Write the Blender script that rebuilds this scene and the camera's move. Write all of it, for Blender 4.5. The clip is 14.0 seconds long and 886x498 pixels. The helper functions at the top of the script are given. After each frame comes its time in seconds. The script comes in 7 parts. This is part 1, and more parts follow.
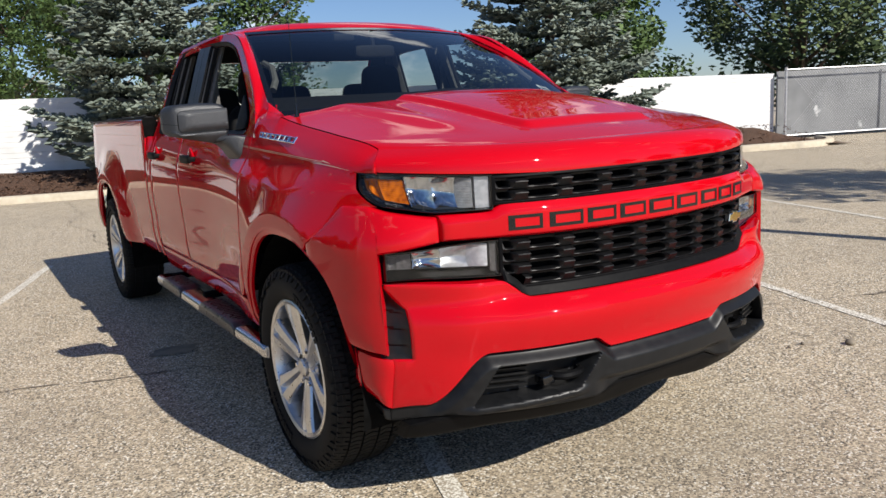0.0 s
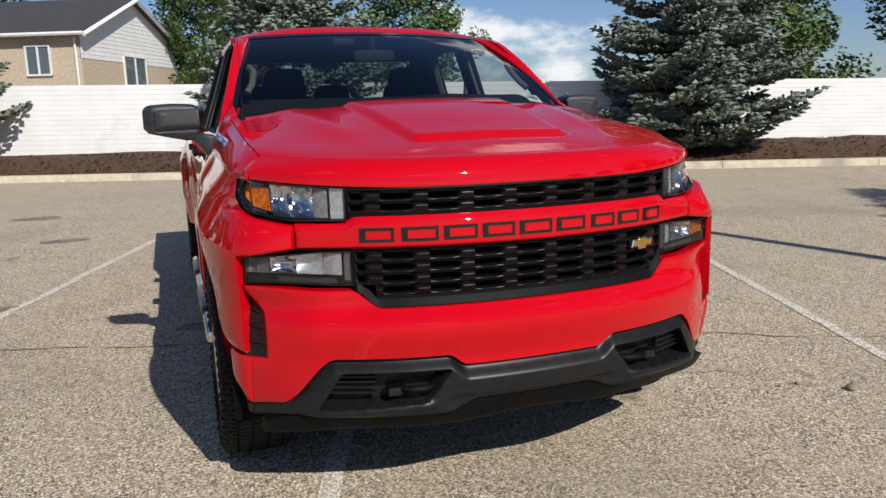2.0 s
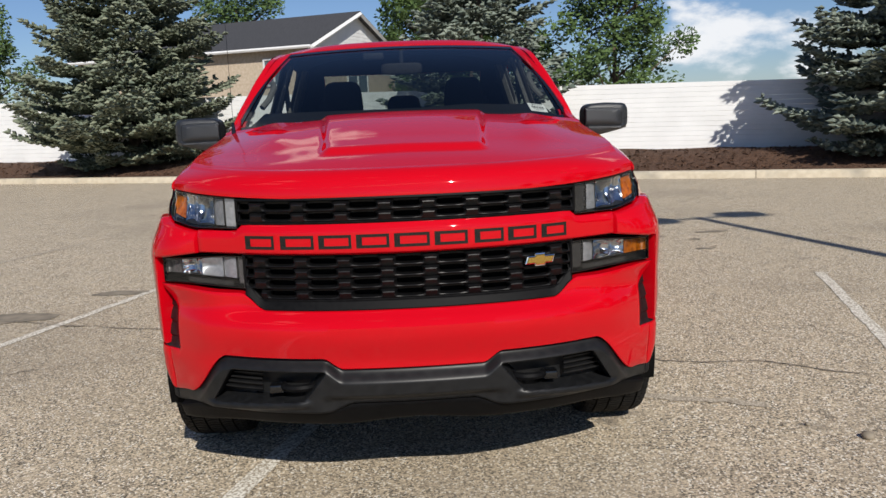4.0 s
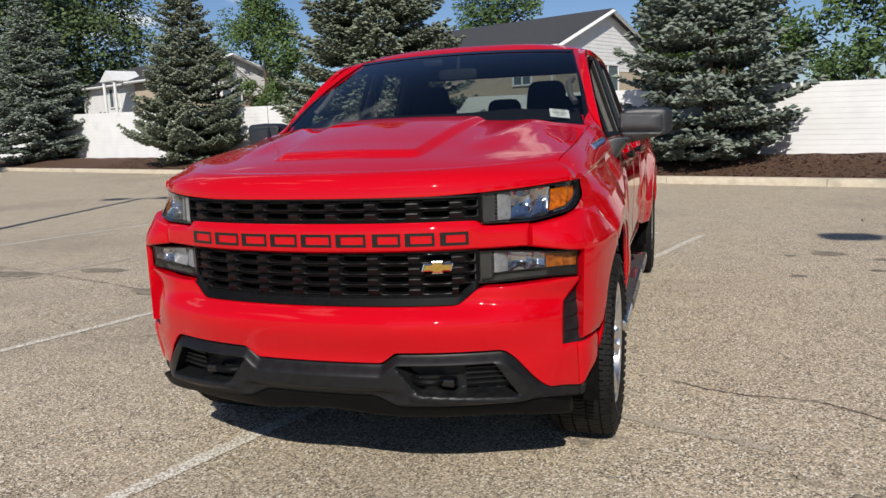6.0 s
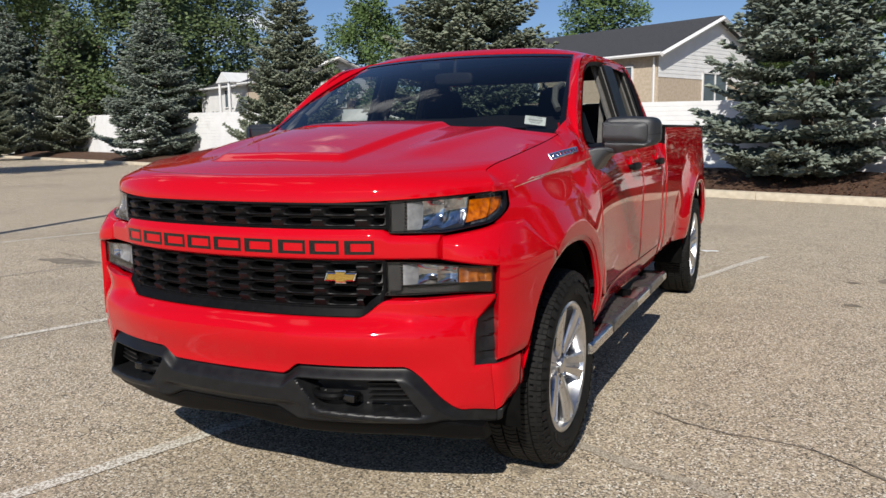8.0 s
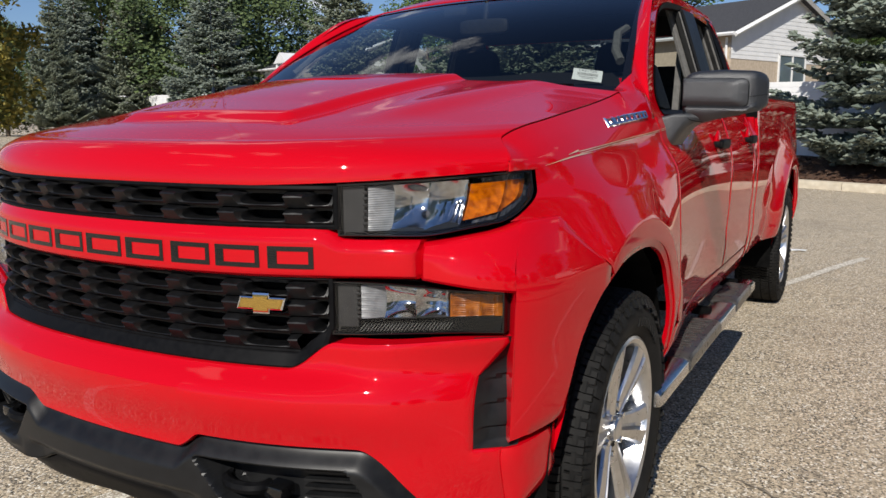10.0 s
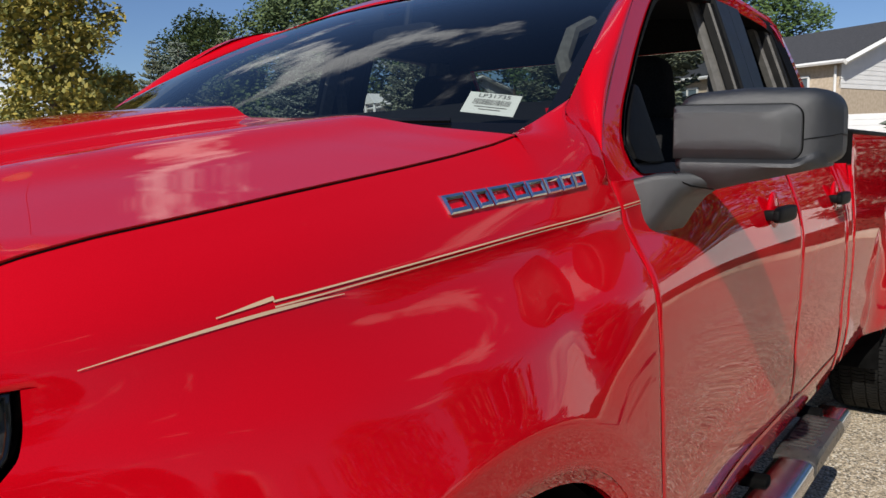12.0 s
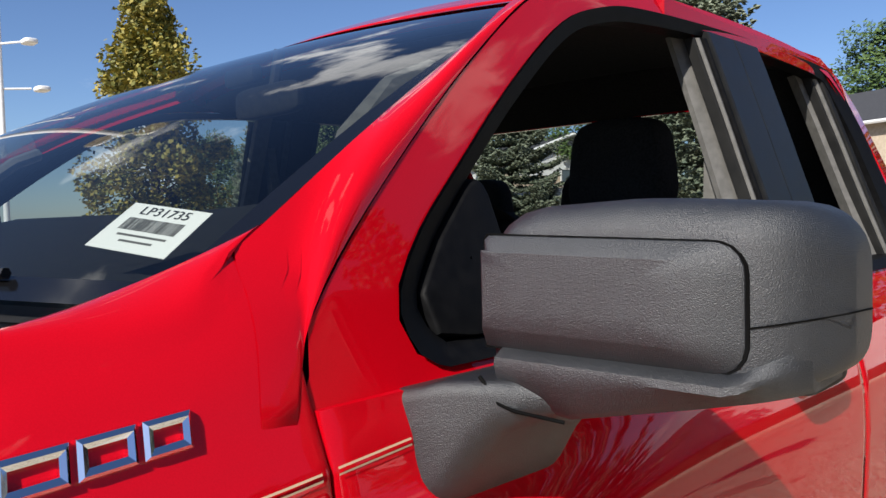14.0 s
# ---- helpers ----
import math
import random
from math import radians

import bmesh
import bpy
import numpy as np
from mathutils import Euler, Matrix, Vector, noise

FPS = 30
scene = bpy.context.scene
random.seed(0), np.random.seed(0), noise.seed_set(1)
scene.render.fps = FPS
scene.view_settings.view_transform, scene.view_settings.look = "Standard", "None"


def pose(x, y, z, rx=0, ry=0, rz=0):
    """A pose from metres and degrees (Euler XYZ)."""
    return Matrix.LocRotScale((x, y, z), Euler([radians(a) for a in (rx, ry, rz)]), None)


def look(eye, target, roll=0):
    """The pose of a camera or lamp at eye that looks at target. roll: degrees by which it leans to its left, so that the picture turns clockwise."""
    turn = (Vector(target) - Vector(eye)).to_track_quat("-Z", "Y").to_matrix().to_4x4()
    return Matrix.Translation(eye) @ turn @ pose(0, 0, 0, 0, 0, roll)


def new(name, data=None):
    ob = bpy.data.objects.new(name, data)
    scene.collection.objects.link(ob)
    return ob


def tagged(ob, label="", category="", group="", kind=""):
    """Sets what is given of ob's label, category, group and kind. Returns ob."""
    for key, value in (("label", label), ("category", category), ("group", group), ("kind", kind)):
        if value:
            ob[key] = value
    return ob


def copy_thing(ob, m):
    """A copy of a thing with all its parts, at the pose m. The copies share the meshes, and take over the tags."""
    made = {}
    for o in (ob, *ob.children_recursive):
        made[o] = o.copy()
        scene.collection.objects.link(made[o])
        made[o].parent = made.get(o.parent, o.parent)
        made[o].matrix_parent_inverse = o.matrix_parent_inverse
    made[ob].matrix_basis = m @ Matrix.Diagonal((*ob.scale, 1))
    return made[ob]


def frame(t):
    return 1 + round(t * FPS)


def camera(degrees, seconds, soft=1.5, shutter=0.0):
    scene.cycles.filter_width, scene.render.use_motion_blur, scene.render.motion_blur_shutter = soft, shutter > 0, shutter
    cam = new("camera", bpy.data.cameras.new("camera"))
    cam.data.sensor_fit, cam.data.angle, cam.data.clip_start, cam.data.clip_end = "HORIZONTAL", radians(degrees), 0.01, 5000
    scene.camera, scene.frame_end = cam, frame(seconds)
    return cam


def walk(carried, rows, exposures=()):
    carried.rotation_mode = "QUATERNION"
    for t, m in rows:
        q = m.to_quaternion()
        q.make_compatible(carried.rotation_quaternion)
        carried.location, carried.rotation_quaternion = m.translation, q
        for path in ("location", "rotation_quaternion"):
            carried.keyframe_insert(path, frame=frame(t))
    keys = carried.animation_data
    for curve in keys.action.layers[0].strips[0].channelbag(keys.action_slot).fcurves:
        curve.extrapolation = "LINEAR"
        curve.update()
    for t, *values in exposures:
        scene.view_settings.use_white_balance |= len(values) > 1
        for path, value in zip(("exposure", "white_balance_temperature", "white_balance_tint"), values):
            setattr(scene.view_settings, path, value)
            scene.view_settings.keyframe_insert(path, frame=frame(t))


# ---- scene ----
cam = camera(59.8, 14.0)
PATH = [
    (0, (-1.981, -2.708, 1.355), (-0.944, -1.037, 0.993), -3.3),
    (0.5, (-1.825, -2.823, 1.342), (-0.861, -1.108, 0.982), -3.0),
    (1, (-1.6, -2.912, 1.368), (-0.73, -1.148, 1.006), -2.5),
    (1.5, (-1.341, -3.044, 1.374), (-0.577, -1.232, 1.008), -2.0),
    (2, (-1.105, -3.181, 1.389), (-0.458, -1.324, 1.023), -1.5),
    (2.5, (-0.867, -3.253, 1.392), (-0.335, -1.359, 1.031), -1.2),
    (5, (0.668, -3.54, 1.398), (0.388, -1.587, 1.068), -2.8),
    (5.5, (0.983, -3.468, 1.391), (0.529, -1.548, 1.062), -2.6),
    (6, (1.271, -3.376, 1.384), (0.675, -1.494, 1.065), -2.3),
    (6.5, (1.544, -3.286, 1.385), (0.844, -1.439, 1.07), -1.7),
    (7, (1.7, -3.137, 1.358), (0.929, -1.317, 1.051), -1.1),
    (7.5, (1.791, -3.042, 1.369), (0.98, -1.239, 1.071), -0.9),
    (8, (1.852, -3.006, 1.363), (1.002, -1.22, 1.066), -0.8),
    (8.2, (1.86, -2.999, 1.361), (0.997, -1.22, 1.062), -0.8),
    (10.5, (1.477, -1.689, 1.264), (0.448, -0.006, 0.935), -0.4),
    (11, (1.435, -1.359, 1.294), (0.347, 0.293, 0.996), -0.7),
    (11.5, (1.46, -0.988, 1.307), (0.322, 0.635, 1.034), -0.6),
    (12, (1.456, -0.7, 1.322), (0.259, 0.885, 1.085), -0.9),
    (12.5, (1.407, -0.456, 1.338), (0.152, 1.087, 1.131), -0.8),
    (13, (1.403, -0.257, 1.349), (0.092, 1.243, 1.17), -0.5),
    (13.5, (1.423, -0.031, 1.39), (0.058, 1.423, 1.243), -0.6),
    (14, (1.376, 0.156, 1.421), (-0.02, 1.586, 1.336), -1.4),
]
EXPOSURES = [(0.0, 0.25), (1.5, 0.0), (5.0, -0.06), (8.0, 0.0), (11.0, 0.0), (12.5, 0.08), (14.0, 0.48)]
walk(cam, [(t, look(eye, target, roll)) for t, eye, target, roll in PATH], EXPOSURES)


# ---- world and light ----
SUN_EL, SUN_DIR = radians(38), Vector((0.225, -0.974, 0))
world = bpy.data.worlds.new("world")
scene.world = world
world.use_nodes = True
wn, wl = world.node_tree.nodes, world.node_tree.links
wn.clear()
sky = wn.new("ShaderNodeTexSky")
sky.sky_type, sky.sun_disc, sky.sun_elevation = "NISHITA", False, SUN_EL
sky.sun_rotation = math.atan2(SUN_DIR.x, SUN_DIR.y)
sky.air_density, sky.dust_density, sky.ozone_density = 0.95, 0.25, 2.6
geo = wn.new("ShaderNodeTexCoord")
dv = wn.new("ShaderNodeVectorMath"); dv.operation = "MULTIPLY"
dv.inputs[1].default_value = (1.0, 1.0, 2.1)
wl.new(geo.outputs["Generated"], dv.inputs[0])
cn = wn.new("ShaderNodeTexNoise")
cn.inputs["Scale"].default_value, cn.inputs["Detail"].default_value, cn.inputs["Roughness"].default_value = 3.3, 9, 0.56
wl.new(dv.outputs[0], cn.inputs["Vector"])
cr = wn.new("ShaderNodeMapRange")
cr.interpolation_type = "SMOOTHSTEP"
cr.inputs["From Min"].default_value, cr.inputs["From Max"].default_value, cr.inputs["To Max"].default_value = 0.595, 0.675, 0.95
wl.new(cn.outputs["Fac"], cr.inputs["Value"])
mixw = wn.new("ShaderNodeMix"); mixw.data_type = "RGBA"
mixw.inputs[7].default_value = (14.0, 14.2, 14.6, 1)
wl.new(cr.outputs["Result"], mixw.inputs[0])
tint = wn.new("ShaderNodeVectorMath"); tint.operation = "MULTIPLY"
tint.inputs[1].default_value = (0.88, 1.0, 1.25)
wl.new(sky.outputs[0], tint.inputs[0])
wl.new(tint.outputs[0], mixw.inputs[6])
bg = wn.new("ShaderNodeBackground"); bg.inputs["Strength"].default_value = 0.068
wl.new(mixw.outputs[2], bg.inputs["Color"])
wo = wn.new("ShaderNodeOutputWorld")
wl.new(bg.outputs[0], wo.inputs[0])

sun = new("sun", bpy.data.lights.new("sun", "SUN"))
sun.data.energy, sun.data.angle, sun.data.color = 5.0, radians(0.53), (1.0, 0.95, 0.87)
sun.matrix_world = look(SUN_DIR * 30 * math.cos(SUN_EL) + Vector((0, 0, 30 * math.sin(SUN_EL))), (0, 0, 0))


# ---- materials ----
def mat(name, color=(0.5, 0.5, 0.5), rough=0.5, metal=0.0, coat=0.0, spec=0.5):
    m = bpy.data.materials.new(name)
    m.use_nodes = True
    b = m.node_tree.nodes["Principled BSDF"]
    b.inputs["Base Color"].default_value = (*color, 1)
    b.inputs["Roughness"].default_value = rough
    b.inputs["Metallic"].default_value = metal
    b.inputs["Coat Weight"].default_value = coat
    b.inputs["Coat Roughness"].default_value = 0.02
    b.inputs["Specular IOR Level"].default_value = spec
    return m


def nodes(m):
    return m.node_tree.nodes, m.node_tree.links, m.node_tree.nodes["Principled BSDF"]


def vary(m, c1, c2, scale, detail=4, lo=0.35, hi=0.65, bump=0.0, bscale=None, rough=None, extra=None, space="Object", dist=0.01):
    """Noise between two colours, a bump, and optionally a second, larger noise towards a third colour."""
    n, l, b = nodes(m)
    tc = n.new("ShaderNodeTexCoord")
    no = n.new("ShaderNodeTexNoise")
    no.inputs["Scale"].default_value, no.inputs["Detail"].default_value = scale, detail
    l.new(tc.outputs[space], no.inputs["Vector"])
    r = n.new("ShaderNodeMapRange")
    r.inputs["From Min"].default_value, r.inputs["From Max"].default_value = lo, hi
    l.new(no.outputs["Fac"], r.inputs["Value"])
    mx = n.new("ShaderNodeMix"); mx.data_type = "RGBA"
    mx.inputs[6].default_value, mx.inputs[7].default_value = (*c1, 1), (*c2, 1)
    l.new(r.outputs[0], mx.inputs[0])
    out = mx.outputs[2]
    if extra:
        c3, s3, lo3, hi3 = extra
        n3 = n.new("ShaderNodeTexNoise")
        n3.inputs["Scale"].default_value, n3.inputs["Detail"].default_value = s3, 5
        l.new(tc.outputs[space], n3.inputs["Vector"])
        r3 = n.new("ShaderNodeMapRange")
        r3.inputs["From Min"].default_value, r3.inputs["From Max"].default_value = lo3, hi3
        l.new(n3.outputs["Fac"], r3.inputs["Value"])
        m3 = n.new("ShaderNodeMix"); m3.data_type = "RGBA"
        m3.inputs[7].default_value = (*c3, 1)
        l.new(r3.outputs[0], m3.inputs[0])
        l.new(out, m3.inputs[6])
        out = m3.outputs[2]
    l.new(out, b.inputs["Base Color"])
    if rough:
        rr = n.new("ShaderNodeMapRange")
        rr.inputs["To Min"].default_value, rr.inputs["To Max"].default_value = rough
        l.new(no.outputs["Fac"], rr.inputs["Value"])
        l.new(rr.outputs[0], b.inputs["Roughness"])
    if bump:
        nb = n.new("ShaderNodeTexNoise")
        nb.inputs["Scale"].default_value, nb.inputs["Detail"].default_value = bscale or scale, 3
        l.new(tc.outputs[space], nb.inputs["Vector"])
        bp = n.new("ShaderNodeBump")
        bp.inputs["Strength"].default_value, bp.inputs["Distance"].default_value = bump, dist
        l.new(nb.outputs["Fac"], bp.inputs["Height"])
        l.new(bp.outputs[0], b.inputs["Normal"])
    return m


RED = mat("red_paint", (0.62, 0.002, 0.012), 0.5, 0.0, 1.0, 0.0)
vary(RED, (0.48, 0.0008, 0.006), (0.52, 0.0012, 0.008), 900, 2)
RED.node_tree.nodes["Principled BSDF"].inputs["Coat IOR"].default_value = 1.43
PLASTIC = vary(mat("black_grained_plastic", rough=0.5, spec=0.08), (0.0035, 0.0035, 0.004), (0.006, 0.006, 0.0065), 60, 3, bump=0.25, bscale=900, rough=(0.42, 0.6), dist=0.0006)
GRILLEP = vary(mat("satin_grille_plastic", rough=0.4, spec=0.3), (0.0035, 0.0035, 0.004), (0.006, 0.006, 0.0065), 60, 3, rough=(0.36, 0.5))
SATIN = vary(mat("satin_charcoal_plastic", rough=0.4, spec=0.3), (0.007, 0.0073, 0.008), (0.011, 0.0113, 0.012), 30, 3, bump=0.15, bscale=1100, rough=(0.34, 0.46), dist=0.0004)
PADP = vary(mat("worn_pad_rubber", rough=0.45, spec=0.5), (0.035, 0.033, 0.031), (0.055, 0.052, 0.049), 40, 4, bump=0.3, bscale=500, rough=(0.22, 0.36), dist=0.0006)
MIRRORP = vary(mat("grained_mirror_plastic", rough=0.5, spec=1.0), (0.0075, 0.0092, 0.012), (0.011, 0.013, 0.0165), 25, 3, bump=1.0, bscale=1100, rough=(0.40, 0.50), dist=0.0008)
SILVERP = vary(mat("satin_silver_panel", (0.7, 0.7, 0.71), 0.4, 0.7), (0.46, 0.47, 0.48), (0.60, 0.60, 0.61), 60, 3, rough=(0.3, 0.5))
LAMPMID = vary(mat("mid_grey_lamp_plastic", rough=0.3), (0.05, 0.045, 0.045), (0.10, 0.095, 0.095), 60, 3)
GLOSSBLACK = mat("gloss_black", (0.005, 0.005, 0.0055), 0.12, 0, 0.3)
# near-black: the shade in openings and wheel wells is put into this colour
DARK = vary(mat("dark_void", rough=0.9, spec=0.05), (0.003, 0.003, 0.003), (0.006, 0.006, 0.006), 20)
RUBBER = vary(mat("tyre_rubber", rough=0.75, spec=0.2), (0.006, 0.006, 0.006), (0.013, 0.0127, 0.0122), 25, 5, bump=0.3, bscale=300, rough=(0.6, 0.85), dist=0.001)
ALLOY = vary(mat("silver_alloy", (0.62, 0.63, 0.65), 0.28, 1.0), (0.60, 0.60, 0.605), (0.68, 0.68, 0.685), 40, 3, rough=(0.24, 0.34))
CHROME = mat("chrome", (0.85, 0.86, 0.88), 0.06, 1.0)
REFLECT = vary(mat("lamp_reflector", (0.85, 0.86, 0.88), 0.08, 1.0), (0.55, 0.555, 0.56), (0.70, 0.705, 0.71), 80, 2, bump=0.12, bscale=45, rough=(0.05, 0.16), dist=0.003)
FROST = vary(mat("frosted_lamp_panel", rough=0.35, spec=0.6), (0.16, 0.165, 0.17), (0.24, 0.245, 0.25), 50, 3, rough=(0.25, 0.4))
HEADLINER = vary(mat("dark_headliner", rough=0.9, spec=0.1), (0.035, 0.036, 0.038), (0.05, 0.051, 0.053), 120, 3)
STEEL = vary(mat("polished_steel", (0.6, 0.6, 0.6), 0.15, 1.0), (0.50, 0.495, 0.49), (0.64, 0.635, 0.63), 30, 3, rough=(0.10, 0.24))
GOLD = mat("gold_badge", (0.75, 0.5, 0.14), 0.22, 1.0)
TAN = mat("gold_pinstripe", (0.60, 0.42, 0.27), 0.4, 0.0, 0.6)
FABRIC = vary(mat("black_cloth", rough=0.9, spec=0.1), (0.012, 0.012, 0.013), (0.022, 0.022, 0.023), 200, 4, bump=0.4, bscale=700, dist=0.001)
TRIMGREY = vary(mat("grey_cabin_trim", rough=0.7), (0.10, 0.097, 0.09), (0.135, 0.13, 0.122), 60, 3)
DASH = vary(mat("dash_plastic", rough=0.6, spec=0.2), (0.012, 0.012, 0.013), (0.02, 0.02, 0.021), 80, 3, bump=0.2, bscale=600, dist=0.0006)
PAPER = mat("white_paper", (0.85, 0.85, 0.84), 0.6)
INK = mat("black_ink", (0.03, 0.03, 0.03), 0.7)


def glass_mat(name, tint, rough=0.0, face=0.06):
    """A thin pane: clear and tinted, with gloss that grows from face-on towards grazing."""
    m = bpy.data.materials.new(name)
    m.use_nodes = True
    n, l = m.node_tree.nodes, m.node_tree.links
    n.clear()
    o = n.new("ShaderNodeOutputMaterial")
    t = n.new("ShaderNodeBsdfTransparent"); t.inputs[0].default_value = (*tint, 1)
    g = n.new("ShaderNodeBsdfGlossy"); g.inputs["Roughness"].default_value = rough
    w = n.new("ShaderNodeLayerWeight"); w.inputs[0].default_value = 0.5
    p = n.new("ShaderNodeMath"); p.operation = "POWER"; p.inputs[1].default_value = 4.6
    l.new(w.outputs["Facing"], p.inputs[0])
    f = n.new("ShaderNodeMath"); f.operation = "MULTIPLY_ADD"
    f.inputs[1].default_value, f.inputs[2].default_value = 1 - face, face
    l.new(p.outputs[0], f.inputs[0])
    x = n.new("ShaderNodeMixShader")
    l.new(f.outputs[0], x.inputs[0]); l.new(t.outputs[0], x.inputs[1]); l.new(g.outputs[0], x.inputs[2])
    l.new(x.outputs[0], o.inputs[0])
    return m


GLASS = glass_mat("windscreen_glass", (0.50, 0.56, 0.55))
REARGLASS = glass_mat("rear_window_glass", (0.60, 0.64, 0.63))
LENS = glass_mat("clear_lamp_lens", (0.92, 0.93, 0.94), 0.0, 0.04)
AMBER = vary(mat("amber_lamp", rough=0.35, coat=0.12, spec=0.1), (0.26, 0.052, 0.0002), (0.54, 0.135, 0.0004), 60, 4, 0.36, 0.64, rough=(0.2, 0.4))
# the same amber darkened, shade of the recessed lower lamp put into its colour
AMBER_SHADED = vary(mat("shaded_amber_lamp", rough=0.35, coat=0.3, spec=0.2), (0.15, 0.034, 0.0003), (0.36, 0.100, 0.0005), 60, 4, 0.36, 0.64, rough=(0.2, 0.4))
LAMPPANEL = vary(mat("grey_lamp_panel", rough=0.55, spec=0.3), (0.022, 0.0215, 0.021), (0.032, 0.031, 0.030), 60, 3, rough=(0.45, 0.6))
FLUTE = vary(mat("clear_flute", rough=0.25, spec=0.7), (0.020, 0.020, 0.021), (0.05, 0.05, 0.052), 70, 3, rough=(0.15, 0.3))
LAMPGREY = vary(mat("lamp_bezel_plastic", rough=0.45, spec=0.4), (0.007, 0.0075, 0.008), (0.012, 0.0125, 0.013), 60, 3, rough=(0.35, 0.5))


# ---- building helpers ----
def finish(bm, mats, name, smooth=True, sharp=0.55):
    bmesh.ops.recalc_face_normals(bm, faces=bm.faces)
    for f in bm.faces:
        f.smooth = smooth
    if smooth:
        for e in bm.edges:
            if len(e.link_faces) == 2 and e.calc_face_angle(0) > sharp:
                e.smooth = False
    me = bpy.data.meshes.new(name)
    bm.to_mesh(me)
    bm.free()
    for m in (mats if isinstance(mats, (list, tuple)) else [mats]):
        me.materials.append(m)
    return me


def set_back(y, z):
    """How far the upper body sides lie back from the plain outline."""
    return 0.04 * smooth(-0.72, -0.45, y) * smooth(0.85, 1.2, z) * (1 - smooth(1.8, 2.6, y))


def ahead(y):
    """The outline's own y for a finished place y on the upper body."""
    return y - 0.04 * (1 - smooth(1.8, 2.6, y))


def on_truck(ob):
    while ob is not None:
        if ob.name.startswith("pickup_truck"):
            return True
        ob = ob.parent
    return False


def part(name, bm, material, parent=None, label="", smooth=True, sharp=0.55):
    if on_truck(parent):
        for v in bm.verts:
            v.co.y += set_back(v.co.y, v.co.z)
    ob = new(name, finish(bm, material, name, smooth, sharp))
    if parent is not None:
        ob.parent = parent
    if label:
        tagged(ob, label)
    return ob


def thing(name, at=(0, 0, 0), label="", category="", group="", kind=""):
    ob = new(name)
    ob.location = at
    return tagged(ob, label, category, group, kind)


def from_lists(name, verts, faces, material, parent=None, smooth=False):
    me = bpy.data.meshes.new(name)
    me.from_pydata(verts, [], faces)
    me.materials.append(material)
    if smooth:
        me.polygons.foreach_set("use_smooth", [True] * len(me.polygons))
    ob = new(name, me)
    if parent is not None:
        ob.parent = parent
    return ob


def grid(bm, pts, close_u=False, close_v=False):
    vs = [[bm.verts.new(p) for p in row] for row in pts]
    nu, nv = len(vs), len(vs[0])
    for i in range(nu if close_u else nu - 1):
        for j in range(nv if close_v else nv - 1):
            q = (vs[i][j], vs[(i + 1) % nu][j], vs[(i + 1) % nu][(j + 1) % nv], vs[i][(j + 1) % nv])
            if len({v for v in q}) == 4:
                try:
                    bm.faces.new(q)
                except ValueError:
                    pass
    return vs


def skirt(bm, vs, off):
    """Turns the edge of a grid inwards by the vector off, as the folded rim of a panel."""
    nu, nv = len(vs), len(vs[0])
    ring = [vs[i][0] for i in range(nu)] + [vs[nu - 1][j] for j in range(1, nv)] + [vs[i][nv - 1] for i in range(nu - 2, -1, -1)] + [vs[0][j] for j in range(nv - 2, 0, -1)]
    back = [bm.verts.new(v.co + Vector(off(v.co) if callable(off) else off)) for v in ring]
    for a in range(len(ring)):
        b = (a + 1) % len(ring)
        bm.faces.new((ring[a], ring[b], back[b], back[a]))


def box(bm, c, s, bev=0.0, seg=2, m=None):
    r = bmesh.ops.create_cube(bm, size=1)
    vs = r["verts"]
    bmesh.ops.scale(bm, vec=s, verts=vs)
    if bev:
        es = list({e for v in vs for e in v.link_edges})
        r2 = bmesh.ops.bevel(bm, geom=es, offset=bev, segments=seg, affect="EDGES", profile=0.5)
        vs = list({v for f in r2["faces"] for v in f.verts} | {v for v in vs if v.is_valid})
    t = Matrix.Translation(c) @ (m or Matrix.Identity(4))
    bmesh.ops.transform(bm, matrix=t, verts=vs)
    return vs


def prism(bm, poly, a, b, frame_m=None):
    """A polygon (list of 2D points) run from depth a to depth b along the frame's third axis."""
    m = frame_m or Matrix.Identity(4)
    lo = [bm.verts.new(m @ Vector((p[0], p[1], a))) for p in poly]
    hi = [bm.verts.new(m @ Vector((p[0], p[1], b))) for p in poly]
    n = len(poly)
    bm.faces.new(lo[::-1])
    bm.faces.new(hi)
    for i in range(n):
        bm.faces.new((lo[i], lo[(i + 1) % n], hi[(i + 1) % n], hi[i]))


def tube(bm, pts, r, n=8, cap=True):
    rows = []
    pts = [Vector(p) for p in pts]
    for i, p in enumerate(pts):
        d = (pts[min(i + 1, len(pts) - 1)] - pts[max(i - 1, 0)]).normalized()
        a = d.orthogonal().normalized() if abs(d.z) > 0.95 else d.cross(Vector((0, 0, 1))).normalized()
        b = d.cross(a)
        rr = r[i] if isinstance(r, (list, tuple)) else r
        rows.append([p + (a * math.cos(2 * math.pi * k / n) + b * math.sin(2 * math.pi * k / n)) * rr for k in range(n)])
    vs = grid(bm, rows, close_v=True)
    if cap:
        bm.faces.new(vs[0][::-1])
        bm.faces.new(vs[-1])
    return vs


def lathe(bm, prof, n, m):
    """prof: (radius, depth) pairs, turned round the x axis."""
    rows = [[m @ Vector((d, r * math.cos(2 * math.pi * k / n), r * math.sin(2 * math.pi * k / n))) for k in range(n)] for r, d in prof]
    return grid(bm, rows, close_v=True)


def lerp_table(tab, x):
    if x <= tab[0][0]:
        return tab[0][1]
    for (a, va), (b, vb) in zip(tab, tab[1:]):
        if x <= b:
            return va + (vb - va) * (x - a) / (b - a)
    return tab[-1][1]


